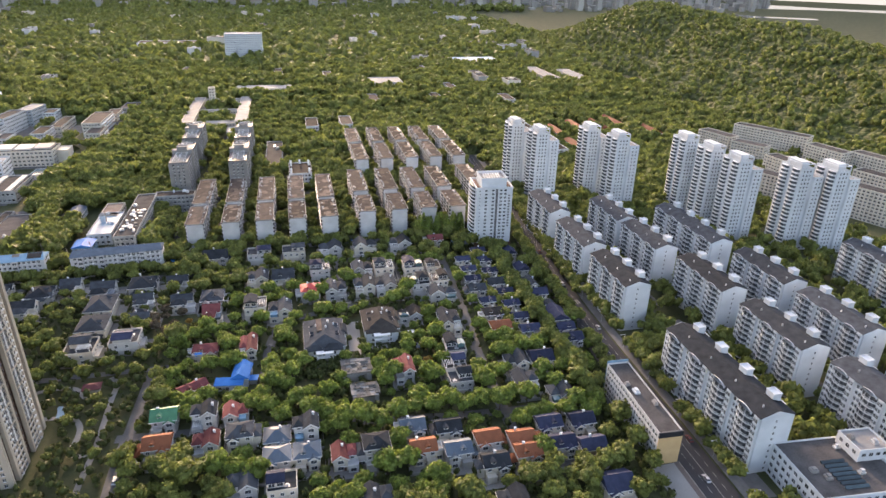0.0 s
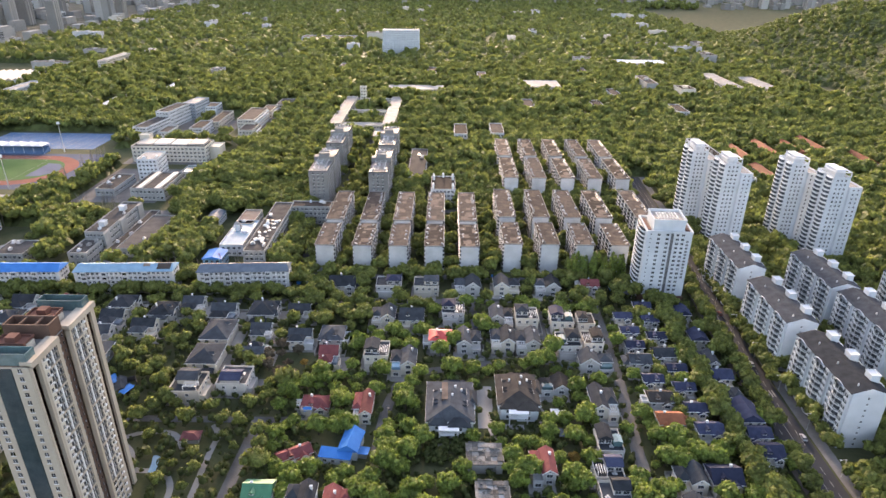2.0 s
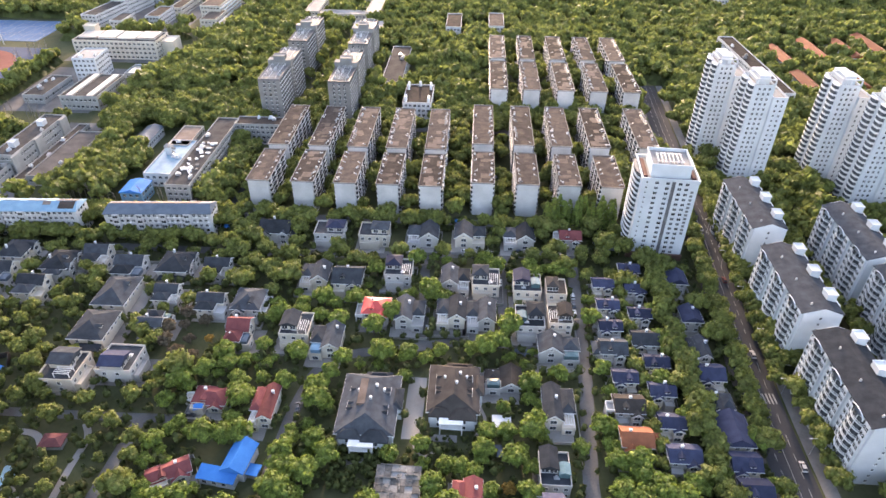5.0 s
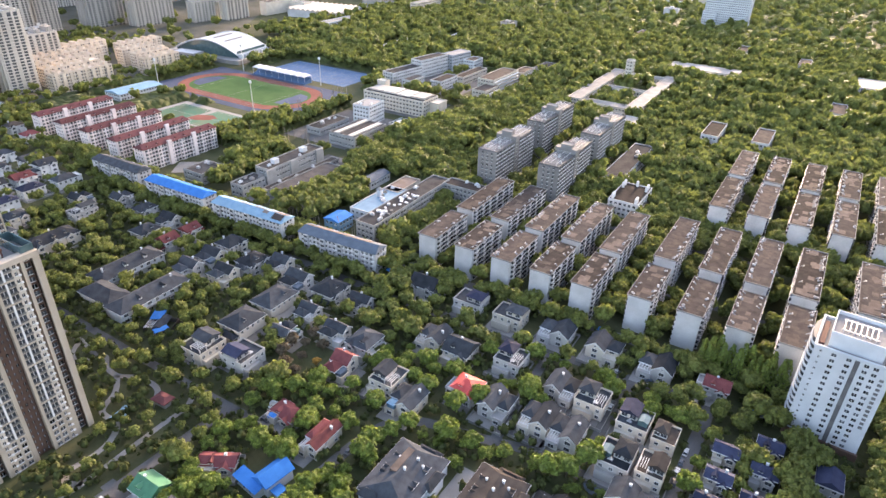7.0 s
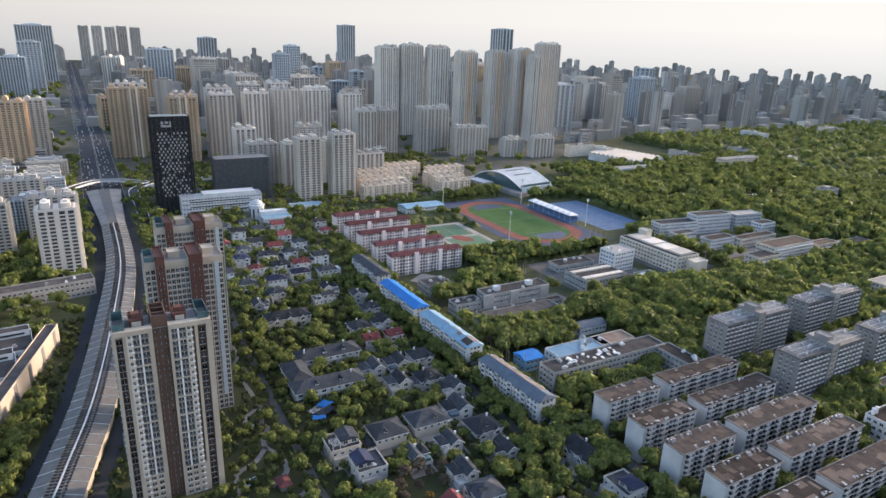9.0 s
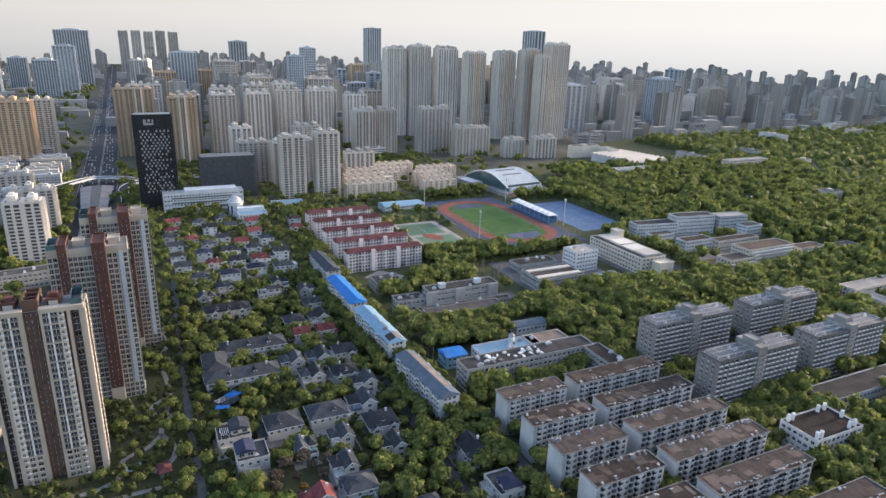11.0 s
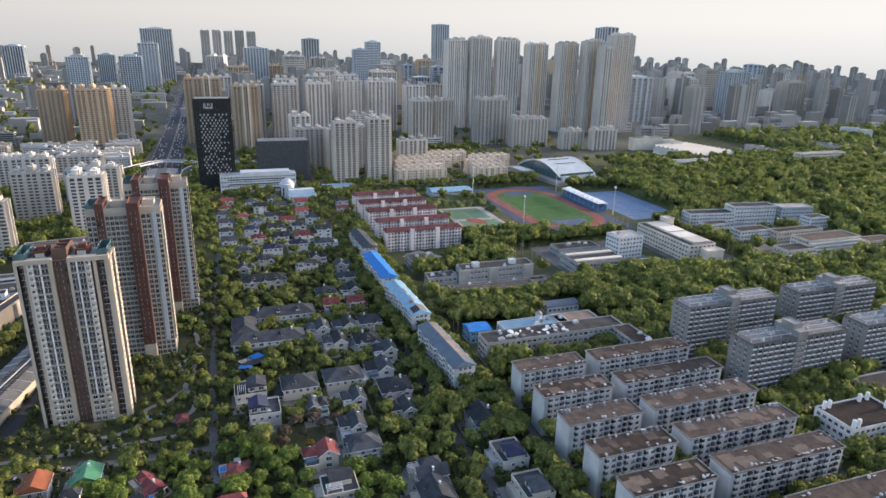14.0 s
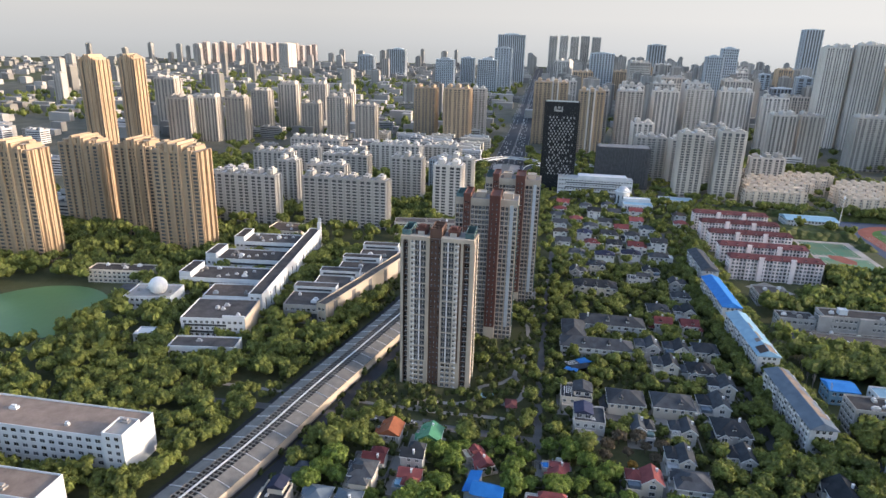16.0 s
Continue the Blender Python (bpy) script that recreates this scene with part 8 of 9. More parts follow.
# white blocks behind the works
for x, y, w, d, h in ((-385, -3, 14, 80, 46), (-392, 101, 14, 82, 46), (-500, 136, 16, 35, 49), (-470, 55, 16, 44, 42), (-452, 20, 14, 22, 48), (-440, -34, 16, 30, 36), (-545, 52, 16, 56, 40), (-556, -43, 16, 50, 37), (-535, 184, 16, 40, 45), (-636, 90, 16, 66, 40), (-666, 146, 16, 48, 36), (-738, -57, 16, 78, 26), (-600, -20, 16, 40, 36)):
    tower(x, y, w, d, h, TOWERWHITE, 5, label=PALE)
tower(-441, 191, 18, 28, 55, TOWERGREY, 5, label="grey residential tower beside the elevated road")
tower(-566, 166, 18, 33, 37, PALEBLUE, 6, label="blue-grey glazed office block", name="office_block")
# rows of beige point towers further west
for x, y, w, d, h in ((-810, -316, 24, 40, 69), (-826, -274, 24, 34, 71), (-840, -232, 24, 36, 71), (-943, -236, 24, 34, 75), (-973, -196, 24, 36, 86), (-936, -138, 24, 34, 57), (-845, -59, 24, 32, 78), (-851, -12, 24, 34, 67), (-1029, -159, 24, 34, 84), (-1038, -108, 24, 30, 70), (-897, -392, 26, 40, 93), (-1060, -230, 24, 34, 70)):
    tower(x, y, w, d, h, TOWERBEIGE, 5, label="beige residential point tower with stepped top")
# office quarter beyond the villas
BLACK = tower(-612, 298, 20, 38, 105, DARK, 9, label="black office tower with scattered pale windows", name="office_tower", crown=False)
tower(-650, 378, 26, 62, 50, GREYSTRIP, 16, label="black glass office block", name="office_block", crown=False)
for y, h in ((450, 76), (493, 80)):
    tower(-613, y, 22, 28, h, TOWERPALE, 6, label="pale beige residential tower with stacked balconies", ledges=True)
for x, y, w, d, h in ((-690, 455, 22, 30, 58), (-690, 500, 22, 40, 60), (-720, 420, 22, 40, 55), (-690, 560, 18, 40, 40), (-840, 816, 24, 66, 48), (-800, 880, 20, 40, 30), (-780, 930, 20, 44, 34)):
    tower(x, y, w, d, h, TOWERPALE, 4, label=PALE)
for x, y, w, d, h in ((-862, 625, 26, 35, 78), (-872, 668, 26, 33, 78), (-880, 760, 28, 58, 78)):
    tower(x, y, w, d, h, TOWERWHITE, 5, label="white residential tower with stacked balconies", ledges=True)
for x, y, w, d, h in ((-1110, 775, 30, 42, 176), (-1100, 825, 30, 44, 181), (-1090, 882, 30, 46, 178), (-1062, 935, 30, 42, 171), (-1015, 980, 30, 40, 174), (-990, 1025, 30, 40, 179), (-950, 1030, 30, 22, 168), (-985, 1087, 34, 44, 192)):
    tower(x, y, w, d, h, TOWERGREY, 7, label="very tall grey-brown residential tower with dark window columns", accent=ACCENT if y in (935, 980, 1025) else None)
tower(-920, 128, 30, 44, 94, TOWERGOLD, 8, label="tan tower under construction wrapped in netting")
tower(-962, 65, 30, 38, 90, TOWERGOLD, 7, label="tan tower under construction wrapped in netting")
tower(-975, 157, 24, 26, 91, TOWERPALE, 6, label=PALE)
# mid-city towers
for x, y, w, d, h in ((-1291, 305, 26, 58, 92), (-960, 360, 28, 36, 98), (-930, 410, 28, 40, 100), (-1010, 420, 28, 40, 104), (-960, 470, 28, 40, 100),
                      (-1060, 480, 28, 40, 106), (-1000, 530, 28, 44, 102), (-1080, 540, 28, 44, 108), (-1020, 590, 28, 44, 100), (-1090, 620, 28, 44, 96), (-1020, 660, 28, 40, 92), (-820, 420, 24, 30, 62), (-830, 520, 24, 40, 60)):
    tower(x, y, w, d, h, TOWERGREY, 5)
# Gold of the low sun is put into these two towers' base colour.
for x, y, w, d, h in ((-990, 282, 34, 56, 106), (-880, 346, 24, 38, 101)):
    tower(x, y, w, d, h, TOWERGOLD, 6, label=GOLD, accent=TOWERPALE)
for x, y, w, d, h in ((-1500, 690, 30, 34, 168), (-1420, 640, 28, 34, 150), (-2560, 1230, 60, 60, 242), (-3600, 2720, 150, 80, 282), (-2900, 720, 70, 70, 172), (-2644, 97, 50, 110, 197), (-2292, 94, 60, 60, 147), (-2122, -95, 40, 62, 105), (-2060, 60, 40, 62, 110), (-2343, -45, 40, 50, 107), (-1848, 419, 50, 66, 144), (-2796, -427, 50, 70, 123), (-3040, -648, 50, 80, 86)):
    tower(x, y, w, d, h, PALEBLUE, 6, label="far glass tower in the city")
rng = random.Random(11)
for k in range(150):
    az = radians(rng.uniform(38, 132))
    r = 1250 * (3.1 ** rng.random())
    x, y = MID[0] + 230 - r * math.sin(az), MID[1] + r * math.cos(az)
    if abs(y - 215) < 60 or (y < 160 and x > -3300) or (x > -1000 and y > 900) or (-1250 < x < -850 and 250 < y < 1120):
        continue
    w = rng.uniform(26, 48) * (1 + r / 4000)
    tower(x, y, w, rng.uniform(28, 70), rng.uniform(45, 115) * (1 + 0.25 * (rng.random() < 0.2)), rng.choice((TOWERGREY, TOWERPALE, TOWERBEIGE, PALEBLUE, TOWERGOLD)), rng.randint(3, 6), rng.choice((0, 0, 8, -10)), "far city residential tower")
for x, y, d, h in ((-3700, 262, 44, 204), (-3700, 322, 44, 207), (-3700, 382, 44, 203), (-3950, 450, 48, 210), (-3950, 516, 48, 206)):
    tower(x, y, 50, d, h, TOWERGREY, 6, label="far tall pale residential tower", bands_on=False)
# far rows of rosy towers
for k in range(22):
    x, y = -3330 - k * 38, -1720 + (k % 11) * 30 + rng.uniform(-8, 8) + (95 if k > 10 else 0)
    tower(x, y, 36, rng.uniform(22, 30), rng.uniform(105, 124), TOWERPINK, 4, label="far rosy residential tower", bands_on=False)
# rows of pale low apartment blocks behind the golden towers
for i in range(9):
    for j in range(5):
        x, y = -900 + i * 31 + rng.uniform(-3, 3), -60 + j * 56 + rng.uniform(-4, 4)
        if rng.random() < 0.86 and y < 190:
            L, h = rng.uniform(36, 50), rng.choice((17, 19, 20))
            t = thing("apartment_block", x, y, 0, "pale low apartment block with grey flat roof", "apartment block", "low pale blocks")
            part("wall", Shape().box(-6, -L / 2, 0, 6, L / 2, h).ring(-6, -L / 2, 6, L / 2, h, h + 0.9, 0.3).box(-3, -L / 4 - 2, h, 3, -L / 4 + 2, h + 2.6).box(-3, L / 4 - 2, h, 3, L / 4 + 2, h + 2.6).mesh("wall", rng.choice((OLDWHITE, TOWERPALE, CREAM))), t)
            storeyed(t, [(Shape().put(windows(L - 2, int(L / 3.2), 1.7, 1.5, 0.06), 6, 0, 0, 90), 1.6, int(h / 3), 3)])
            keep_clear(x, y, 12, L)
# low city blocks
for k in range(330):
    az = radians(rng.uniform(30, 140))
    r = 640 * (6.2 ** rng.random())
    x, y = MID[0] + 230 - r * math.sin(az), MID[1] + r * math.cos(az)
    if abs(y - 222) < 45 or (x > -830 and y > 260) or (x > -700 and y > -60):
        continue
    w, d, h = rng.uniform(10, 17) * (1 + r / 5000), rng.uniform(22, 48), rng.uniform(12, 24)
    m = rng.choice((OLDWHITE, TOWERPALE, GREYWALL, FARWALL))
    t = thing("city_block", x, y, rng.choice((0, 0, 5, -8)), "low pale city block with flat grey roof", "building", "low city blocks")
    s = Shape().box(-w / 2, -d / 2, 0, w / 2, d / 2, h).ring(-w / 2, -d / 2, w / 2, d / 2, h, h + 1, 0.5).box(-w * 0.2, -d * 0.3, h, w * 0.2, -d * 0.18, h + 3).box(-w * 0.2, d * 0.2, h, w * 0.2, d * 0.32, h + 3)
    s.box(-w / 2 + 0.5, -d / 2 + 0.5, h, w / 2 - 0.5, d / 2 - 0.5, h + 0.2, 1)
    part("wall", s.mesh("wall", m, rng.choice((CONCRETE, FELT, BROWNROOF, GREYSTRIP))), t)
    g2 = Shape()
    for j in range(int(h / 3.2)):
        g2.box(w / 2, -d / 2 + 1, 1.4 + j * 3.2, w / 2 + 0.06, d / 2 - 1, 2.8 + j * 3.2)
        g2.box(-w / 2 + 1, d / 2, 1.4 + j * 3.2, w / 2 - 1, d / 2 + 0.06, 2.8 + j * 3.2)
    tagged(part("window_band", g2.mesh("bands", GLASS), t, "dark window bands"), kind="stuff")
    keep_clear(x, y, w, d)

# low buildings half hidden in the woods
rng = random.Random(17)
for k in range(44):
    x, y = rng.uniform(-850, 620), rng.uniform(900, 2600)
    w, d, h = rng.uniform(12, 22), rng.uniform(24, 70), rng.uniform(12, 22)
    if rng.random() < 0.4:
        w, d = d, w
    t = thing("campus_building", x, y, rng.choice((0, 0, 4)), "pale low building among the woods", "building", "buildings in the woods")
    part("wall", Shape().box(-w / 2, -d / 2, 0, w / 2, d / 2, h).ring(-w / 2, -d / 2, w / 2, d / 2, h, h + 1, 0.5).box(-3, -4, h, 3, 4, h + 3).mesh("wall", rng.choice((OLDWHITE, CREAM, GREYWALL))), t)
    part("roof", Shape().box(-w / 2 + 0.5, -d / 2 + 0.5, h, w / 2 - 0.5, d / 2 - 0.5, h + 0.3).mesh("roof", rng.choice((CONCRETE, FELT, PALEROOF, BROWNROOF))), t)
    keep_clear(x, y, w, d)

# scattered pale windows of the black tower
s = Shape()
rng = random.Random(3)
for k in range(22):
    for j in range(8):
        if (j > 0 or k % 2) and rng.random() < 0.82:
            y = -15 + j * 4 + (2 if k % 2 else 0)
            s.box(10.9, y - 0.8, 20 + k * 3.2, 11.3, y + 0.8, 22.2 + k * 3.2)
tagged(part("window_panel", s.mesh("window_panel", METAL), BLACK, "pale scattered window panels"), kind="stuff")
part("sign", Shape().box(10.9, -9, 95, 11.3, 1, 97.2).box(10.9, -9, 97.2, 11.3, -6.5, 101).box(10.9, -5, 98.5, 11.3, -2, 101).box(10.9, -0.5, 97.2, 11.3, 1, 101).mesh("sign", METAL), BLACK, "plain pale sign shape")
# curved ramps where the elevated road meets the avenue
for pts in (((-660, 120, 7), (-690, 165, 7.5), (-730, 190, 8), (-770, 226, 8), (-745, 275, 8), (-690, 300, 7.5), (-640, 315, 7)), ((-560, 262, 3), (-640, 262, 5), (-705, 262, 8), (-745, 300, 8), (-740, 360, 8))):
    ramp = thing("elevated_ramp", 0, 0, 0, "curved pale concrete road ramp", "viaduct")
    line = smooth(pts, 6)
    along(line, [(-5, -1.2), (5, -1.2), (5, 0), (-5, 0)], "deck", ASPHALT, "", ramp)
    along(line, [(4.8, -1.2), (5.2, -1.2), (5.2, 1.0), (4.8, 1.0)], "guard_wall", WHITE, "", ramp)
    along(line, [(-5.2, -1.2), (-4.8, -1.2), (-4.8, 1.0), (-5.2, 1.0)], "guard_wall", WHITE, "", ramp)
    for q in line[::4]:
        part("pier", Shape().box(-0.8, -0.8, 0, 0.8, 0.8, q[2] - 1.1).mesh("pier", CONCRETE), ramp, "", (q[0], q[1], 0))

# the endless far city
def far_city():
    rng = np.random.default_rng(21)
    s = Shape()
    for k in range(6800):
        az = math.radians(rng.uniform(-40, 175))
        r = 1150 + 3350 * rng.random() ** 0.8
        x, y = MID[0] + 200 - r * math.sin(az), MID[1] + r * math.cos(az)
        if abs(y - 200) < 40 or (x > -900 and 0 < y < 2700) or (-1250 < x < -850 and 250 < y < 1120):
            continue
        if y < 150 and rng.random() < 0.35:
            continue
        tall = rng.random() < (0.30 if y > 250 else 0.03 if x > -3000 else 0.12)
        w, d = rng.uniform(12, 26), rng.uniform(16, 50)
        h = rng.uniform(45, 110) if tall else rng.uniform(8, 26)
        if tall:
            d = rng.uniform(18, 36)
        s.box(x - w / 2, y - d / 2, 0, x + w / 2, y + d / 2, h)
        if tall:
            for q in (-0.3, 0.05, 0.36):
                s.box(x - w / 2 - 0.6, y + d * q - d * 0.09, 0, x + w / 2 + 0.6, y + d * q + d * 0.09, h + 1)
            s.box(x - w * 0.25, y - d * 0.25, h, x + w * 0.25, y + d * 0.25, h + 5)
    return solid("far_city", s.mesh("far_city", FARWALL), label="endless far city blocks, their walls paled in place of haze", category="city", kind="stuff")


far_city()

# ---- cars and street lamps ----
def car(x, y, yaw, paint, colour, z=0.1):
    t = thing("car", x, y, yaw, f"{colour} parked car on the asphalt", "car", "parked cars", z)
    b = Shape()
    side = [(-2.2, 0.35), (2.2, 0.35), (2.25, 0.75), (1.2, 0.92), (-2.0, 0.95), (-2.25, 0.7)]
    v = [(a, w, h) for w in (-0.88, 0.88) for a, h in side]
    n = len(side)
    b.add(v, [tuple(range(n)), tuple(reversed(range(n, 2 * n)))] + [(i, n + i, n + (i + 1) % n, (i + 1) % n) for i in range(n)])
    b.add([(-1.3, -0.66, 1.42), (0.35, -0.66, 1.42), (0.35, 0.66, 1.42), (-1.3, 0.66, 1.42), (-1.3, -0.66, 1.46), (0.35, -0.66, 1.46), (0.35, 0.66, 1.46), (-1.3, 0.66, 1.46)],
          [(4, 5, 6, 7), (0, 1, 5, 4), (1, 2, 6, 5), (2, 3, 7, 6), (3, 0, 4, 7), (3, 2, 1, 0)])
    part("body", b.mesh("body", paint), t)
    g = Shape().add([(-1.95, -0.82, 0.94), (1.2, -0.82, 0.92), (1.2, 0.82, 0.92), (-1.95, 0.82, 0.94), (-1.3, -0.66, 1.42), (0.35, -0.66, 1.42), (0.35, 0.66, 1.42), (-1.3, 0.66, 1.42)],
                    [(0, 1, 5, 4), (1, 2, 6, 5), (2, 3, 7, 6), (3, 0, 4, 7)])
    part("windscreen", g.mesh("glass", GLASS), t, "dark car windows")
    for a in (-1.35, 1.4):
        for w in (-0.86, 0.86):
            wh = Shape()
            ring = [(a + 0.32 * math.cos(k * math.pi / 5), 0.32 + 0.32 * math.sin(k * math.pi / 5)) for k in range(10)]
            wh.add([(q, w - 0.1, h) for q, h in ring] + [(q, w + 0.1, h) for q, h in ring], [tuple(range(10)), tuple(reversed(range(10, 20)))] + [(k, 10 + k, 10 + (k + 1) % 10, (k + 1) % 10) for k in range(10)])
            part("wheel", wh.mesh("wheel", DARK), t)


PAINTS = ((WHITEPAINT, "white"), (DARK, "black"), (METAL, "silver"), (GREYSTRIP, "dark grey"), (RED, "dark red"), (STEELBLUE, "blue-grey"))
rng = random.Random(8)
for k in range(14):
    y = 170 + k * 24 + rng.uniform(-6, 6)
    x = 153.5 + max(0, (y - 160)) * 0.02 + (4.6 if k % 2 else -1.6) * (1 if y < 340 else 1.5)
    m, c = PAINTS[rng.choice((0, 0, 1, 2, 3, 4))]
    car(x, y, 86, m, c)
for x, y, yaw in ((-79.5, 214, 86), (-82, 224, 86), (-80, 233, 86), (90.5, 372, 90), (90.3, 366, 90), (90, 360, 90), (90.4, 354, 90), (25, 346, 90), (21.5, 372, 90), (40, 404.5, 2), (52, 404, 2), (66, 406, 182), (-12, 399, 0), (57, 380, 90), (-21, 300, 100), (85.5, 262, 90), (84.6, 240, 90),
                  (199, 330, 90), (199, 336, 90), (199, 318, 90), (201.5, 324, 90), (199, 260, 90), (201.6, 268, 90), (245, 330, 90), (-60, 294, 0), (-70, 432, 0), (30, 432, 0)):
    m, c = PAINTS[rng.choice((0, 0, 1, 2, 3, 5))]
    car(x, y, yaw, m, c)

for k, (x, y) in enumerate([(130.2 + 2.6 * (j % 2), 276 + 9.5 * j) for j in range(9)] + [(203 + 4 * (j % 2), 306 + 5.5 * j) for j in range(7)] + [(250 + 4.5 * (j % 2), 296 + 8 * j) for j in range(4)] + [(208, 250 + 6 * j) for j in range(4)]):
    m, c = PAINTS[rng.choice((0, 0, 1, 2, 3, 5))]
    car(x, y, 90 if x < 140 else 4, m, c)

for k in range(12):
    y = 150 + k * 28
    x = 153.5 + max(0, (y - 160)) * 0.02 + 9
    lamp = thing("street_lamp", x, y, 0, "grey steel street lamp beside the street", "street lamp", "street lamps", 0.18)
    part("pole", Shape().tube(0, 0, 0, 9, 0.12, 0.07).mesh("pole", METAL), lamp)
    part("arm", Shape().box(-2.2, -0.05, 8.8, 0, 0.05, 8.95).mesh("arm", METAL), lamp)
    part("lamp_head", Shape().box(-2.8, -0.15, 8.7, -2.0, 0.15, 8.9).mesh("head", WHITEPAINT), lamp, "white lamp head")

# moving-lane traffic on the far avenue, standing
s = Shape()
for k in range(420):
    x = -720 - 2300 * rng.random()
    y = 229 - (x + 690) * -0.006 - abs(x + 690) * 0.0135 + rng.choice((-18, -14, -10, -6, 6, 10, 14, 18))
    s.box(x - 2.2, y - 0.9, 0.12, x + 2.2, y + 0.9, 0.9).box(x - 1.4, y - 0.75, 0.9, x + 0.8, y + 0.75, 1.45)
solid("avenue_cars", s.mesh("avenue_cars", CARPAINT), label="many small cars on the far avenue", category="cars", kind="stuff")

# small garden things: white marquee, striped awning, blue tarpaulins, pool
def slab_thing(name, x, y, w, d, z0, z1, mat, label, cat, posts=True, yaw=0):
    t = thing(name, x, y, yaw, label, cat)
    part("sheet", Shape().hip(-w / 2, -d / 2, w / 2, d / 2, z1, 0.4, None, 0, 0.15).mesh("sheet", mat), t)
    if posts:
        for a in (-w / 2 + 0.3, w / 2 - 0.3):
            for b in (-d / 2 + 0.3, d / 2 - 0.3):
                part("post", Shape().tube(a, b, z0, z1, 0.08, 0.08, 6).mesh("post", METAL), t)


slab_thing("marquee", 56, 296, 7, 6, 0, 2.6, WHITEPAINT, "white flat garden marquee on posts", "marquee")
slab_thing("awning", 57, 283, 9, 5, 0, 2.8, STEELBLUE, "blue striped garden awning", "awning")
slab_thing("tarpaulin", 108, 411, 5, 11, 0, 3.2, BLUE, "bright blue tarpaulin roof beside a villa", "tarpaulin", True)
slab_thing("tarpaulin", 115, 413, 6, 13, 0, 3.0, STEELBLUE, "blue sheet roof beside the tower", "tarpaulin", True)
t = thing("collapsed_cottage", -149, 312, 28, "half-collapsed cottage with brown walls and open rafters", "house")
part("wall", Shape().ring(-7, -5, 7, 5, 0, 2.6, 0.3).box(-0.15, -4.7, 0, 0.15, 4.7, 3.2).mesh("wall", TAUPE), t)
part("roof", Shape().hip(-2.5, -5.4, 3.2, 5.4, 3.0, 1.5, 0.0).mesh("roof", SLATE), t, "torn dark roof")
for k in range(6):
    part("rafter", Shape().box(-0.08, -5, 0, 0.08, 5, 0.16).mesh("rafter", WHITEPAINT), t, "pale bare rafter", (-6.5 + k * 0.9, 0, 2.75))
keep_clear(-149, 312, 18, 14, 28)
slab_thing("tarpaulin", -155, 315, 6, 8, 0, 3.6, BLUE, "crumpled bright blue tarpaulin over a broken roof", "tarpaulin", True, 35)
slab_thing("tarpaulin", -144, 308, 4, 7, 0, 3.4, BLUE, "crumpled bright blue tarpaulin over a broken roof", "tarpaulin", True, -20)
slab_thing("tarpaulin", -57, 296, 4, 4, 0, 3.4, BLUE, "small bright blue tarpaulin", "tarpaulin", True, 15)
slab_thing("tarpaulin", -84, 416, 8, 4, 0, 3.0, BLUE, "bright blue tarpaulin roof over a yard", "tarpaulin")
slab_thing("tarpaulin", 14, 428, 3, 3, 0, 3.0, BLUE, "small bright blue shed roof", "tarpaulin")
slab_thing("tarpaulin", 35, 429, 4, 3, 0, 3.0, BLUE, "small bright blue shed roof", "tarpaulin")
solid("swimming_pool", Shape().prism([(4 * math.cos(k * math.pi / 8), 2 * math.sin(k * math.pi / 8) + 0.6 * math.cos(k * math.pi / 4)) for k in range(16)], 0, 0.25).mesh("pool", STEELBLUE), 66, 335, 0, 0, "curved garden pool with dark water", "pool")
t = thing("park_pavilion", -103, 278, 4, "small red-brown roofed pavilion in the park", "pavilion")
part("wall", Shape().box(-3.4, -2.2, 0, 3.4, 2.2, 2.6).mesh("wall", GREYWALL), t)
part("roof", Shape().hip(-4.2, -3.0, 4.2, 3.0, 2.8, 1.2).mesh("roof", MAROON), t, "red-brown hipped roof")
keep_clear(-103, 278, 9, 7)
solid("garden_pond", Shape().prism([(5 * math.cos(k * math.pi / 8), 2.4 * math.sin(k * math.pi / 8) + math.cos(k * math.pi / 4)) for k in range(16)], 0, 0.12).mesh("gpond", CYAN), -113, 264, 0, 100, "small light blue garden pond in the park", "pond")

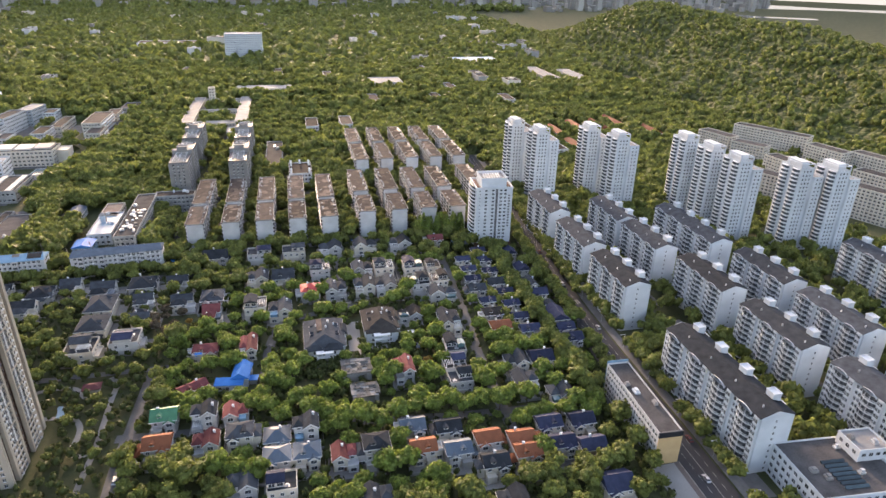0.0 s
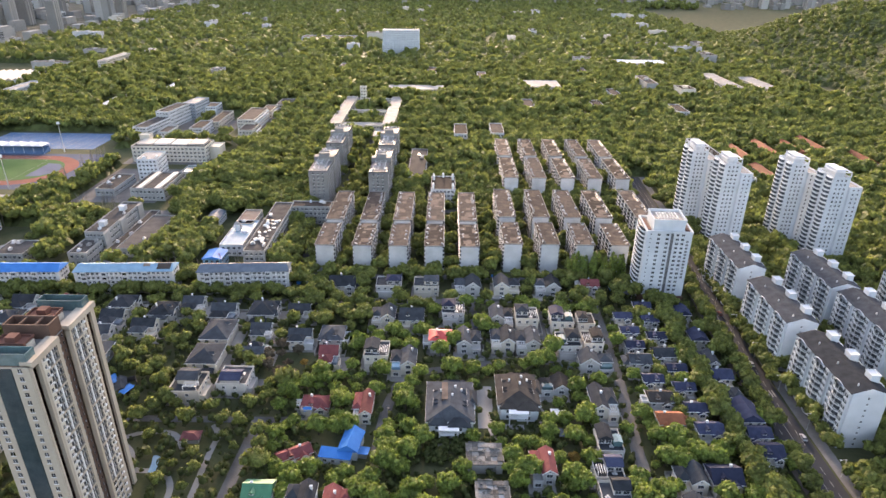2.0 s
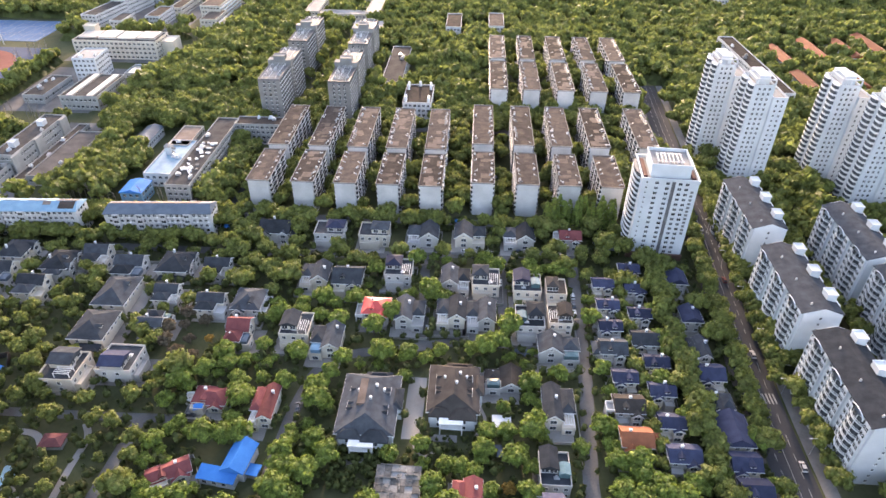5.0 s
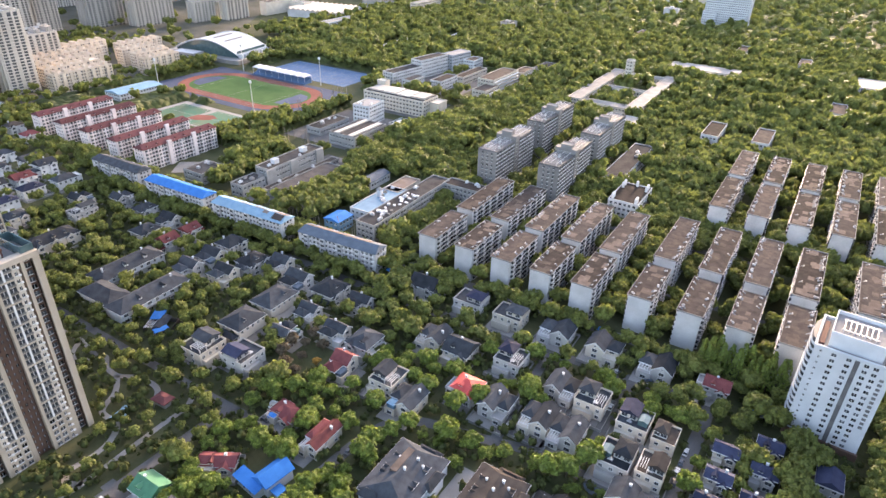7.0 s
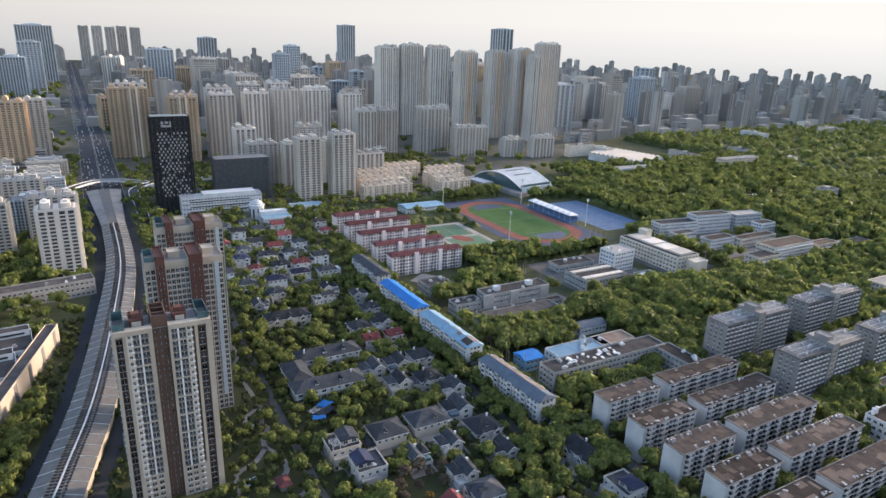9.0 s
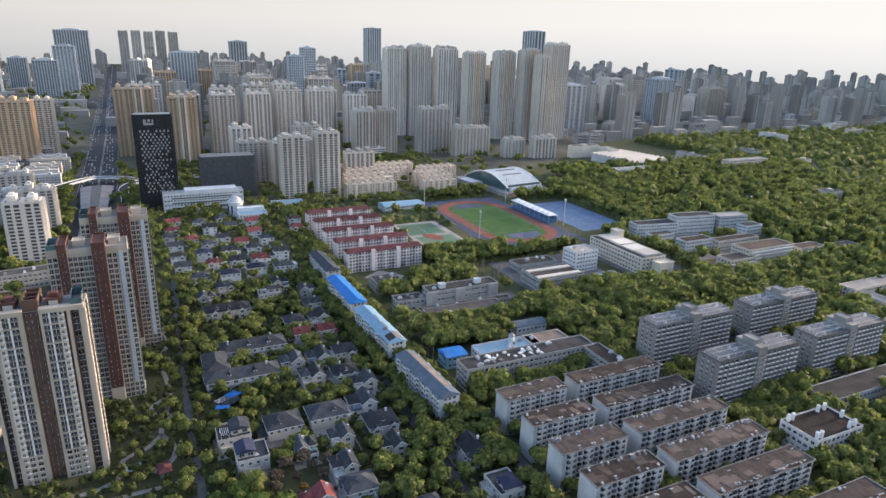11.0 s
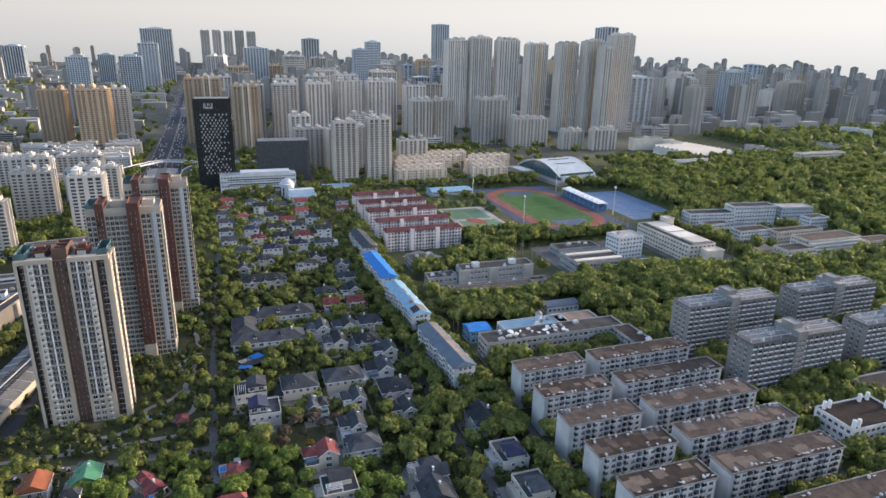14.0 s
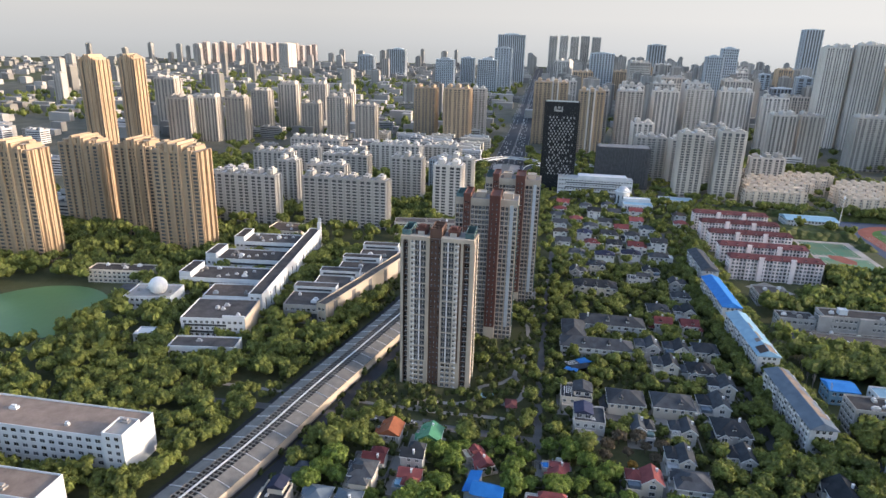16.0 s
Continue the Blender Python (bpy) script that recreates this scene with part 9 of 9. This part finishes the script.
# ---- trees ----
def crown_shape(seed, lumps, tufts, tuft=0.13, sub=1):
    """Crown of clumps, each a faceted core covered with loose leaf sprays that face outward unevenly. Unit radius, base at z 0."""
    rng = np.random.default_rng(seed)
    bm = bmesh.new()
    bmesh.ops.create_icosphere(bm, subdivisions=sub, radius=1.0)
    ico = np.array([v.co[:] for v in bm.verts])
    tri = np.array([[v.index for v in f.verts] for f in bm.faces])
    bm.free()
    V, F, n, centres = [], [], 0, []
    for k in range(lumps):
        a = k * 2.4 + rng.uniform(-0.4, 0.4)
        u = rng.uniform(0, 1)
        rr = 0.68 * np.sqrt((k + 0.3) / lumps) if k else 0.0
        c = np.array([rr * np.cos(a), rr * np.sin(a), 0.5 + 0.75 * (1 - rr * 0.85) * rng.uniform(0.65, 1.1)])
        r = rng.uniform(0.30, 0.42) if lumps > 8 else rng.uniform(0.38, 0.52)
        if k == 0:
            c, r = np.array([0, 0, 0.8]), 0.62 if lumps > 1 else 0.95
        centres.append((c, r))
        p = ico * (1 + rng.uniform(-0.16, 0.16, (len(ico), 1))) * np.array([1, 1, 0.85]) * r * 0.9 + c
        V.append(p)
        F.append(tri + n)
        n += len(p)
    for k in range(tufts):
        c, r = centres[k % lumps]
        d = rng.normal(size=3)
        d /= np.linalg.norm(d)
        if rng.random() < 0.85:
            d[2] = abs(d[2])
        q = c + d * np.array([1, 1, 0.85]) * r * rng.uniform(0.86, 1.1)
        s = tuft * rng.uniform(0.7, 1.35)
        nrm = d + rng.normal(size=3) * 0.42
        nrm /= np.linalg.norm(nrm)
        a = np.cross(nrm, rng.normal(size=3))
        a /= np.linalg.norm(a) + 1e-6
        b = np.cross(nrm, a)
        V.append(np.array([q - a * s, q - b * s * 0.85 + nrm * s * 0.25, q + a * s * 0.9, q + b * s * 0.75 - nrm * s * 0.3]))
        F.append(np.array([[0, 1, 2], [0, 2, 3]]) + n)
        n += 4
    return np.concatenate(V), np.concatenate(F)


def tri_mesh(name, V, F, mat):
    me = bpy.data.meshes.new(name)
    me.vertices.add(len(V))
    me.vertices.foreach_set("co", np.ascontiguousarray(V, np.float32).ravel())
    me.loops.add(F.size)
    me.loops.foreach_set("vertex_index", np.ascontiguousarray(F, np.int32).ravel())
    me.polygons.add(len(F))
    me.polygons.foreach_set("loop_start", np.arange(0, F.size, 3, dtype=np.int32))
    me.materials.append(mat)
    me.update(calc_edges=True)
    return me


keep_clear(104, 431, 46, 12, 0, 0)
FOOT_A = np.array(FOOT)
ROAD_A = np.array(ROADS)


def free(x, y, gap=0.0):
    dx, dy = x - FOOT_A[:, 0], y - FOOT_A[:, 1]
    c, s = np.cos(FOOT_A[:, 4]), np.sin(FOOT_A[:, 4])
    if ((np.abs(dx * c + dy * s) < FOOT_A[:, 2] + gap) & (np.abs(-dx * s + dy * c) < FOOT_A[:, 3] + gap)).any():
        return False
    ax, ay, bx, by = ROAD_A[:, 0], ROAD_A[:, 1], ROAD_A[:, 2], ROAD_A[:, 3]
    ex, ey = bx - ax, by - ay
    t = np.clip(((x - ax) * ex + (y - ay) * ey) / (ex * ex + ey * ey + 1e-9), 0, 1)
    return not (np.hypot(x - ax - t * ex, y - ay - t * ey) < ROAD_A[:, 4] + gap).any()


def scatter(x0, y0, x1, y1, step, chance, seed, gap=1.2, low=0.75, high=1.25):
    rng = random.Random(seed)
    out = []
    y = y0
    while y < y1:
        x = x0
        while x < x1:
            px, py = x + rng.uniform(-0.45, 0.45) * step, y + rng.uniform(-0.45, 0.45) * step
            k, sc, yaw = rng.random(), rng.uniform(low, high), rng.uniform(0, 6.283)
            if k < chance and free(px, py, gap):
                out.append((px, py, sc, yaw))
            x += step
        y += step
    return out


def plant(name, trees, templates, size, mat, label, ground=None):
    """Many trees joined into one mesh."""
    V, F, n = [], [], 0
    for i, (x, y, sc, yaw) in enumerate(trees):
        v, f = templates[i % len(templates)]
        c, s = math.cos(yaw), math.sin(yaw)
        r = size * sc
        p = np.stack([(v[:, 0] * c - v[:, 1] * s) * r + x, (v[:, 0] * s + v[:, 1] * c) * r + y, v[:, 2] * r * 1.25 + (ground(x, y) if ground else 0) + 0.35 * r], 1)
        V.append(p)
        F.append(f + n)
        n += len(p)
    return solid(name, tri_mesh(name, np.concatenate(V), np.concatenate(F), mat), label=label, category="trees", kind="stuff")


NEAR = scatter(-75, 165, 146, 432, 6.6, 0.74, 1, 0.2, 0.5, 1.25)
GRAND = [(-24, 252), (-21, 243), (-19, 262), (-15, 236), (-8, 246), (-2, 236), (5, 232), (13, 229), (21, 226), (28, 223), (36, 228), (44, 230), (52, 228), (60, 231), (66, 227), (75, 229), (83, 226), (90, 231), (97, 228), (80, 241), (88, 248), (118, 219), (6, 250), (55, 335), (60, 344), (-57, 207), (-50, 204), (-41, 209), (-33, 206), (-25, 203), (26, 196), (35, 197), (108, 268), (103, 274), (112, 246)]
NEAR = [(x, y, 1.12 + 0.28 * ((k * 37) % 11) / 10, k) for k, (x, y) in enumerate(GRAND)] + [q for q in NEAR if all((q[0] - a) ** 2 + (q[1] - b) ** 2 > 20 for a, b in GRAND)]
NEAR.sort(key=lambda q: (q[0] - 40) ** 2 + (q[1] - 285) ** 2)
GOLD_TREE, BARE_TREE = "garden tree with yellow-orange spring foliage", "garden tree with bare brown twigs"
TINTED = [(-66, 332, 0.5, AUTUMN, GOLD_TREE), (-10, 364, 0.55, AUTUMN, GOLD_TREE), (58, 268, 0.6, AUTUMN, GOLD_TREE)] + [(x, y, 0.6 + 0.1 * (k % 4), BAREWOOD, BARE_TREE) for k, (x, y) in enumerate(((-79, 339), (-69, 321), (-80, 346), (-83, 328), (-74, 331), (-71, 342), (-76, 322), (-85, 336)))]
TRUNK = Shape().tube(0, 0, 0, 5.2, 0.28, 0.16, 6)
for a in range(4):
    TRUNK.add([(0.1 * math.cos(a * 1.57), 0.1 * math.sin(a * 1.57), 3.2), (0.1 * math.cos(a * 1.57 + 2), 0.1 * math.sin(a * 1.57 + 2), 3.2), (1.6 * math.cos(a * 1.57), 1.6 * math.sin(a * 1.57), 5.6), (0.1 * math.cos(a * 1.57 + 4), 0.1 * math.sin(a * 1.57 + 4), 3.4)], [(0, 1, 2), (1, 3, 2), (3, 0, 2)])
trunkm = TRUNK.mesh("trunk", BARK)
FINE = []
for k in range(6):
    v, f = crown_shape(40 + k, 12, 360, 0.12)
    v = v * np.array([4.7, 4.7, 5.3]) + np.array([0, 0, 1.2])
    FINE.append(tri_mesh("crown", v, f, LEAF))
for i, (x, y, sc, yaw) in enumerate(NEAR[:300]):
    t = thing("tree", x, y, math.degrees(yaw), "broadleaf tree with a dense bright green crown", "tree", "garden trees")
    t.scale = (sc, sc, sc)
    part("trunk", trunkm, t, "brown trunk")
    part("crown", FINE[i % 6], t, "")

for k, (x, y, sc, mat, label) in enumerate(TINTED):
    t = thing("tree", x, y, 40 * k, label, "tree", "tinted garden trees")
    t.scale = (sc, sc, sc)
    part("trunk", trunkm, t, "brown trunk")
    me = FINE[k % 6].copy()
    me.materials[0] = mat
    part("crown", me, t, "")

BELT = [crown_shape(70 + k, 5, 62, 0.2, 1) for k in range(6)]
SPIRE = []
for k in range(4):
    rng = np.random.default_rng(200 + k)
    V, F, n = [], [], 0
    for j in range(190):
        u = rng.random() ** 0.8
        r, a = 2.3 * (1 - u) ** 0.75 * rng.uniform(0.75, 1.1) + 0.15, rng.uniform(0, 6.283)
        q = np.array([r * math.cos(a), r * math.sin(a), 1.6 + 12.6 * u])
        side, out = np.array([-math.sin(a), math.cos(a), 0]), np.array([math.cos(a), math.sin(a), rng.uniform(-0.2, 0.5)])
        w = rng.uniform(0.35, 0.75)
        V.append(np.array([q - side * w, q + out * w, q + side * w, q + np.array([0, 0, 1.3 * w])]))
        F.append(np.array([[0, 1, 3], [1, 2, 3]]) + n)
        n += 4
    SPIRE.append(tri_mesh("crown", np.concatenate(V), np.concatenate(F), LEAF))
STEM = Shape().tube(0, 0, 0, 13.2, 0.26, 0.05, 6).mesh("trunk", BARK)
rng = random.Random(77)
for k in range(30):
    x, y = 82 + (k % 15) * 3.0 + rng.uniform(-0.9, 0.9), 427.5 + (k // 15) * 5.5 + rng.uniform(-1.4, 1.4)
    if abs(x - 135) < 16:
        continue
    t = thing("conifer_tree", x, y, 24 * k, "pointed light green conifer in a row before the old blocks", "tree", "pointed conifers")
    f = rng.uniform(0.95, 1.3)
    t.scale = (f, f, f)
    part("trunk", STEM, t, "brown trunk")
    part("crown", SPIRE[k % 4], t, "")
MEDIUM = [crown_shape(60 + k, 7, 125, 0.155, 1) for k in range(6)]
FAR = [crown_shape(80 + k, 4, 34, 0.28, 1) for k in range(6)]
BUSH = [crown_shape(95 + k, 1, 12, 0.42, 1) for k in range(4)]
plant("garden_trees", NEAR[300:] + scatter(-330, 296, -75, 406, 6.4, 0.68, 2, 0.2, 0.45, 0.95) + scatter(-330, 225, -75, 290, 6.8, 0.6, 22, 0.6, 0.4, 0.9) + [(-62 - 6.5 * j + 1.5 * math.sin(j * 2.3), 399.5 + 2.0 * math.sin(j * 1.3), 0.8 + 0.35 * ((j * 31) % 10) / 10, j) for j in range(42)] + scatter(-110, 425, 175, 480, 6.6, 0.85, 3, 0.1) + scatter(-400, 416, -85, 432, 5.8, 0.95, 30, 0.0), MEDIUM, 4.9, WOODS, "green garden and street trees between the houses")
rng = random.Random(58)
THICKET = [(rng.uniform(-4, 16), rng.uniform(264, 283), rng.uniform(0.5, 1.1), rng.uniform(0, 6.28)) for k in range(130)] + [(rng.uniform(28, 48), rng.uniform(282, 290), rng.uniform(0.3, 0.7), rng.uniform(0, 6.28)) for k in range(36)]
plant("thicket", THICKET, BUSH, 1.5, SHRUB, "low overgrown green thicket in a neglected garden")
plant("shrubs", scatter(-330, 160, 150, 432, 4.2, 0.85, 40, -0.9, 0.4, 1.25), BUSH, 1.9, SHRUB, "low dark green garden shrubs and hedges")
plant("street_trees", [(128 + 2.2 * math.sin(j * 2.1), 222 + j * 6.6, 0.95 + 0.3 * ((j * 29) % 10) / 10, j) for j in range(27)] + [(110.5 + math.sin(j * 1.7), 280 + j * 7.5, 0.6 + 0.25 * ((j * 13) % 10) / 10, j) for j in range(15)] + [(158.5 + 0.4 * j, 100 + j * 8, 0.8 + 0.3 * ((j * 37) % 10) / 10, j) for j in range(50) if j % 7] + [(146.0 + 0.45 * j, 236 + j * 9, 0.75 + 0.3 * ((j * 53) % 10) / 10, j) for j in range(24) if j % 5], MEDIUM, 5.2, WOODS, "green trees in a row along the street")
plant("kerb_trees", [(159 + 0.075 * (y - 340) - 7.6 + math.sin(y), y, 0.8 + 0.3 * (y * 17 % 10) / 10, y) for y in range(304, 520, 6)] + [(159 + 0.075 * (y - 340) + 6.6 + math.sin(y * 1.3), y, 0.75 + 0.3 * (y * 13 % 10) / 10, y) for y in range(322, 520, 7)], MEDIUM, 4.6, WOODS, "leafy trees overhanging the street kerbs")
plant("wooded_belt", scatter(-320, 60, 60, 185, 5.7, 0.96, 4, 0.8, 0.6, 1.3), BELT, 4.2, WOODS, "dense green wooded belt beside the elevated road")
plant("slab_garden_trees", scatter(172, 120, 300, 480, 7.2, 0.9, 5, 0.3) + scatter(300, 200, 420, 480, 9, 0.88, 5, 0.5), FAR, 5.2, WOODS, "green trees between the white slabs")
plant("campus_tall_belt", [(-176 - 9 * (j % 2) + 2 * math.sin(j * 1.9), 586 + j * 3.4, 1.0 + 0.3 * ((j * 41) % 10) / 10, j) for j in range(38)] + [(-188 + 3 * math.sin(j), 446 + j * 4.3, 0.8 + 0.35 * ((j * 23) % 10) / 10, j) for j in range(25)] + [(-162 + 4 * math.sin(j * 2.0), 528 + j * 3.5, 0.9 + 0.3 * ((j * 17) % 10) / 10, j) for j in range(9)] + scatter(-200, 448, -156, 556, 6.5, 0.9, 66, 0.2, 0.7, 1.1), MEDIUM, 6.6, WOODS, "tall dense row of green campus trees")
TWIGS = []
for k in range(4):
    rng = random.Random(300 + k)
    s = Shape().tube(0, 0, 0, 11.5, 0.22, 0.04, 5)
    for j in range(16):
        z, a, L = rng.uniform(3.0, 10.5), rng.uniform(0, 6.283), rng.uniform(1.2, 2.8)
        c, q = math.cos(a), math.sin(a)
        s.add([(0.09 * q, -0.09 * c, z), (-0.09 * q, 0.09 * c, z), (L * c * 0.7, L * q * 0.7, z + L), (0, 0, z + 0.25)], [(0, 1, 2), (1, 3, 2), (3, 0, 2)])
    TWIGS.append(s.mesh("bare_tree", PALEBARK))
rng = random.Random(61)
for x0, y0, x1, y1, count in ((-292, 528, -262, 560, 14), (-196, 436, -128, 443, 12), (-140, 544, -108, 562, 9), (-250, 704, -226, 742, 13), (-344, 590, -336, 686, 18), (-331, 498, -320, 586, 20), (-200, 424, -146, 456, 12), (-262, 522, -250, 556, 6)):
    for k in range(count):
        f = rng.uniform(0.75, 1.15)
        ob = solid("bare_tree", TWIGS[k % 4], rng.uniform(x0, x1), rng.uniform(y0, y1), 0, rng.uniform(0, 360), "leafless pale tree with thin upright branches", "tree", "", "leafless campus trees")
        ob.scale = (f, f, f)
plant("campus_trees", scatter(-260, 478, 240, 600, 7.4, 0.97, 6, 0.2), MEDIUM, 5.4, WOODS, "dense green campus trees")
plant("campus_woods_edge", scatter(-560, 600, 440, 860, 9.0, 0.98, 61, 0.5) + scatter(-340, 478, -260, 600, 8, 0.95, 62, 0.5) + scatter(240, 478, 440, 600, 8, 0.95, 63, 0.5) + scatter(-345, 432, -85, 478, 7, 0.85, 64, 0.3), FAR, 6.4, WOODS, "dense green campus woods")
plant("quarter_trees", scatter(-560, 230, -330, 470, 7.0, 0.62, 7, 0.3, 0.55, 1.15), FAR, 4.7, WOODS, "green trees in the villa quarter")
plant("city_trees", scatter(-1300, -300, -330, 900, 24, 0.42, 8, 2), FAR, 6.5, WOODS, "scattered green city trees")
plant("west_trees", scatter(-330, -160, 40, 62, 9, 0.85, 81, 1) + scatter(-660, -200, -330, 225, 12, 0.75, 82, 1) + scatter(-930, -100, -660, 200, 14, 0.7, 83, 0.5), FAR, 5.8, WOODS, "green trees round the pond")
DISTANT = [crown_shape(110 + k, 2, 22, 0.34, 1) for k in range(4)]
plant("campus_woods", scatter(-640, 860, 560, 1250, 11.5, 0.99, 9), DISTANT, 8.0, WOODS, "dense green campus woods")
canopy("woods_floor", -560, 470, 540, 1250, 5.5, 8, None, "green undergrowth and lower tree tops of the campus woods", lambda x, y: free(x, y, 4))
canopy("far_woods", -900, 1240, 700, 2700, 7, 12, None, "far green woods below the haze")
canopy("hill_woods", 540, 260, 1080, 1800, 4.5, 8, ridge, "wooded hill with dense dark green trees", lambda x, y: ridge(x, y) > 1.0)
KNOB = [crown_shape(130 + k, 1, 7, 0.55, 1) for k in range(4)]
plant("city_edge_trees", scatter(-2500, -1100, -950, 150, 32, 0.62, 85, 1, 0.6, 1.1), KNOB, 8.0, WOODS, "green trees among the far low blocks")
plant("far_tree_crowns", scatter(-880, 1255, 690, 2650, 19, 0.9, 91, 1, 0.6, 1.2) + scatter(-950, 2650, 1000, 3500, 30, 0.85, 93, 1, 1.0, 1.5), KNOB, 9.0, WOODS, "far rounded tree crowns of the woods", lambda x, y: -3.0)
plant("hill_tree_crowns", [q for q in scatter(560, 280, 1060, 1780, 10, 0.85, 92, 0, 0.5, 1.2) if ridge(q[0], q[1]) > 1.0], KNOB, 5.0, WOODS, "rounded tree crowns on the wooded hill", lambda x, y: ridge(x, y) + 0.2)
plant("meadow_trees", scatter(440, 440, 575, 900, 9, 0.95, 94, 0.5), FAR, 6.0, WOODS, "dense green trees below the hill", lambda x, y: max(0.0, ridge(x, y)))
plant("quarter_edge_trees", scatter(-860, 240, -545, 720, 11.0, 0.75, 95, 1.0, 0.6, 1.1) + scatter(-700, -60, -400, 215, 10, 0.65, 96, 1.0, 0.6, 1.0), FAR, 5.4, WOODS, "green trees between the city blocks")
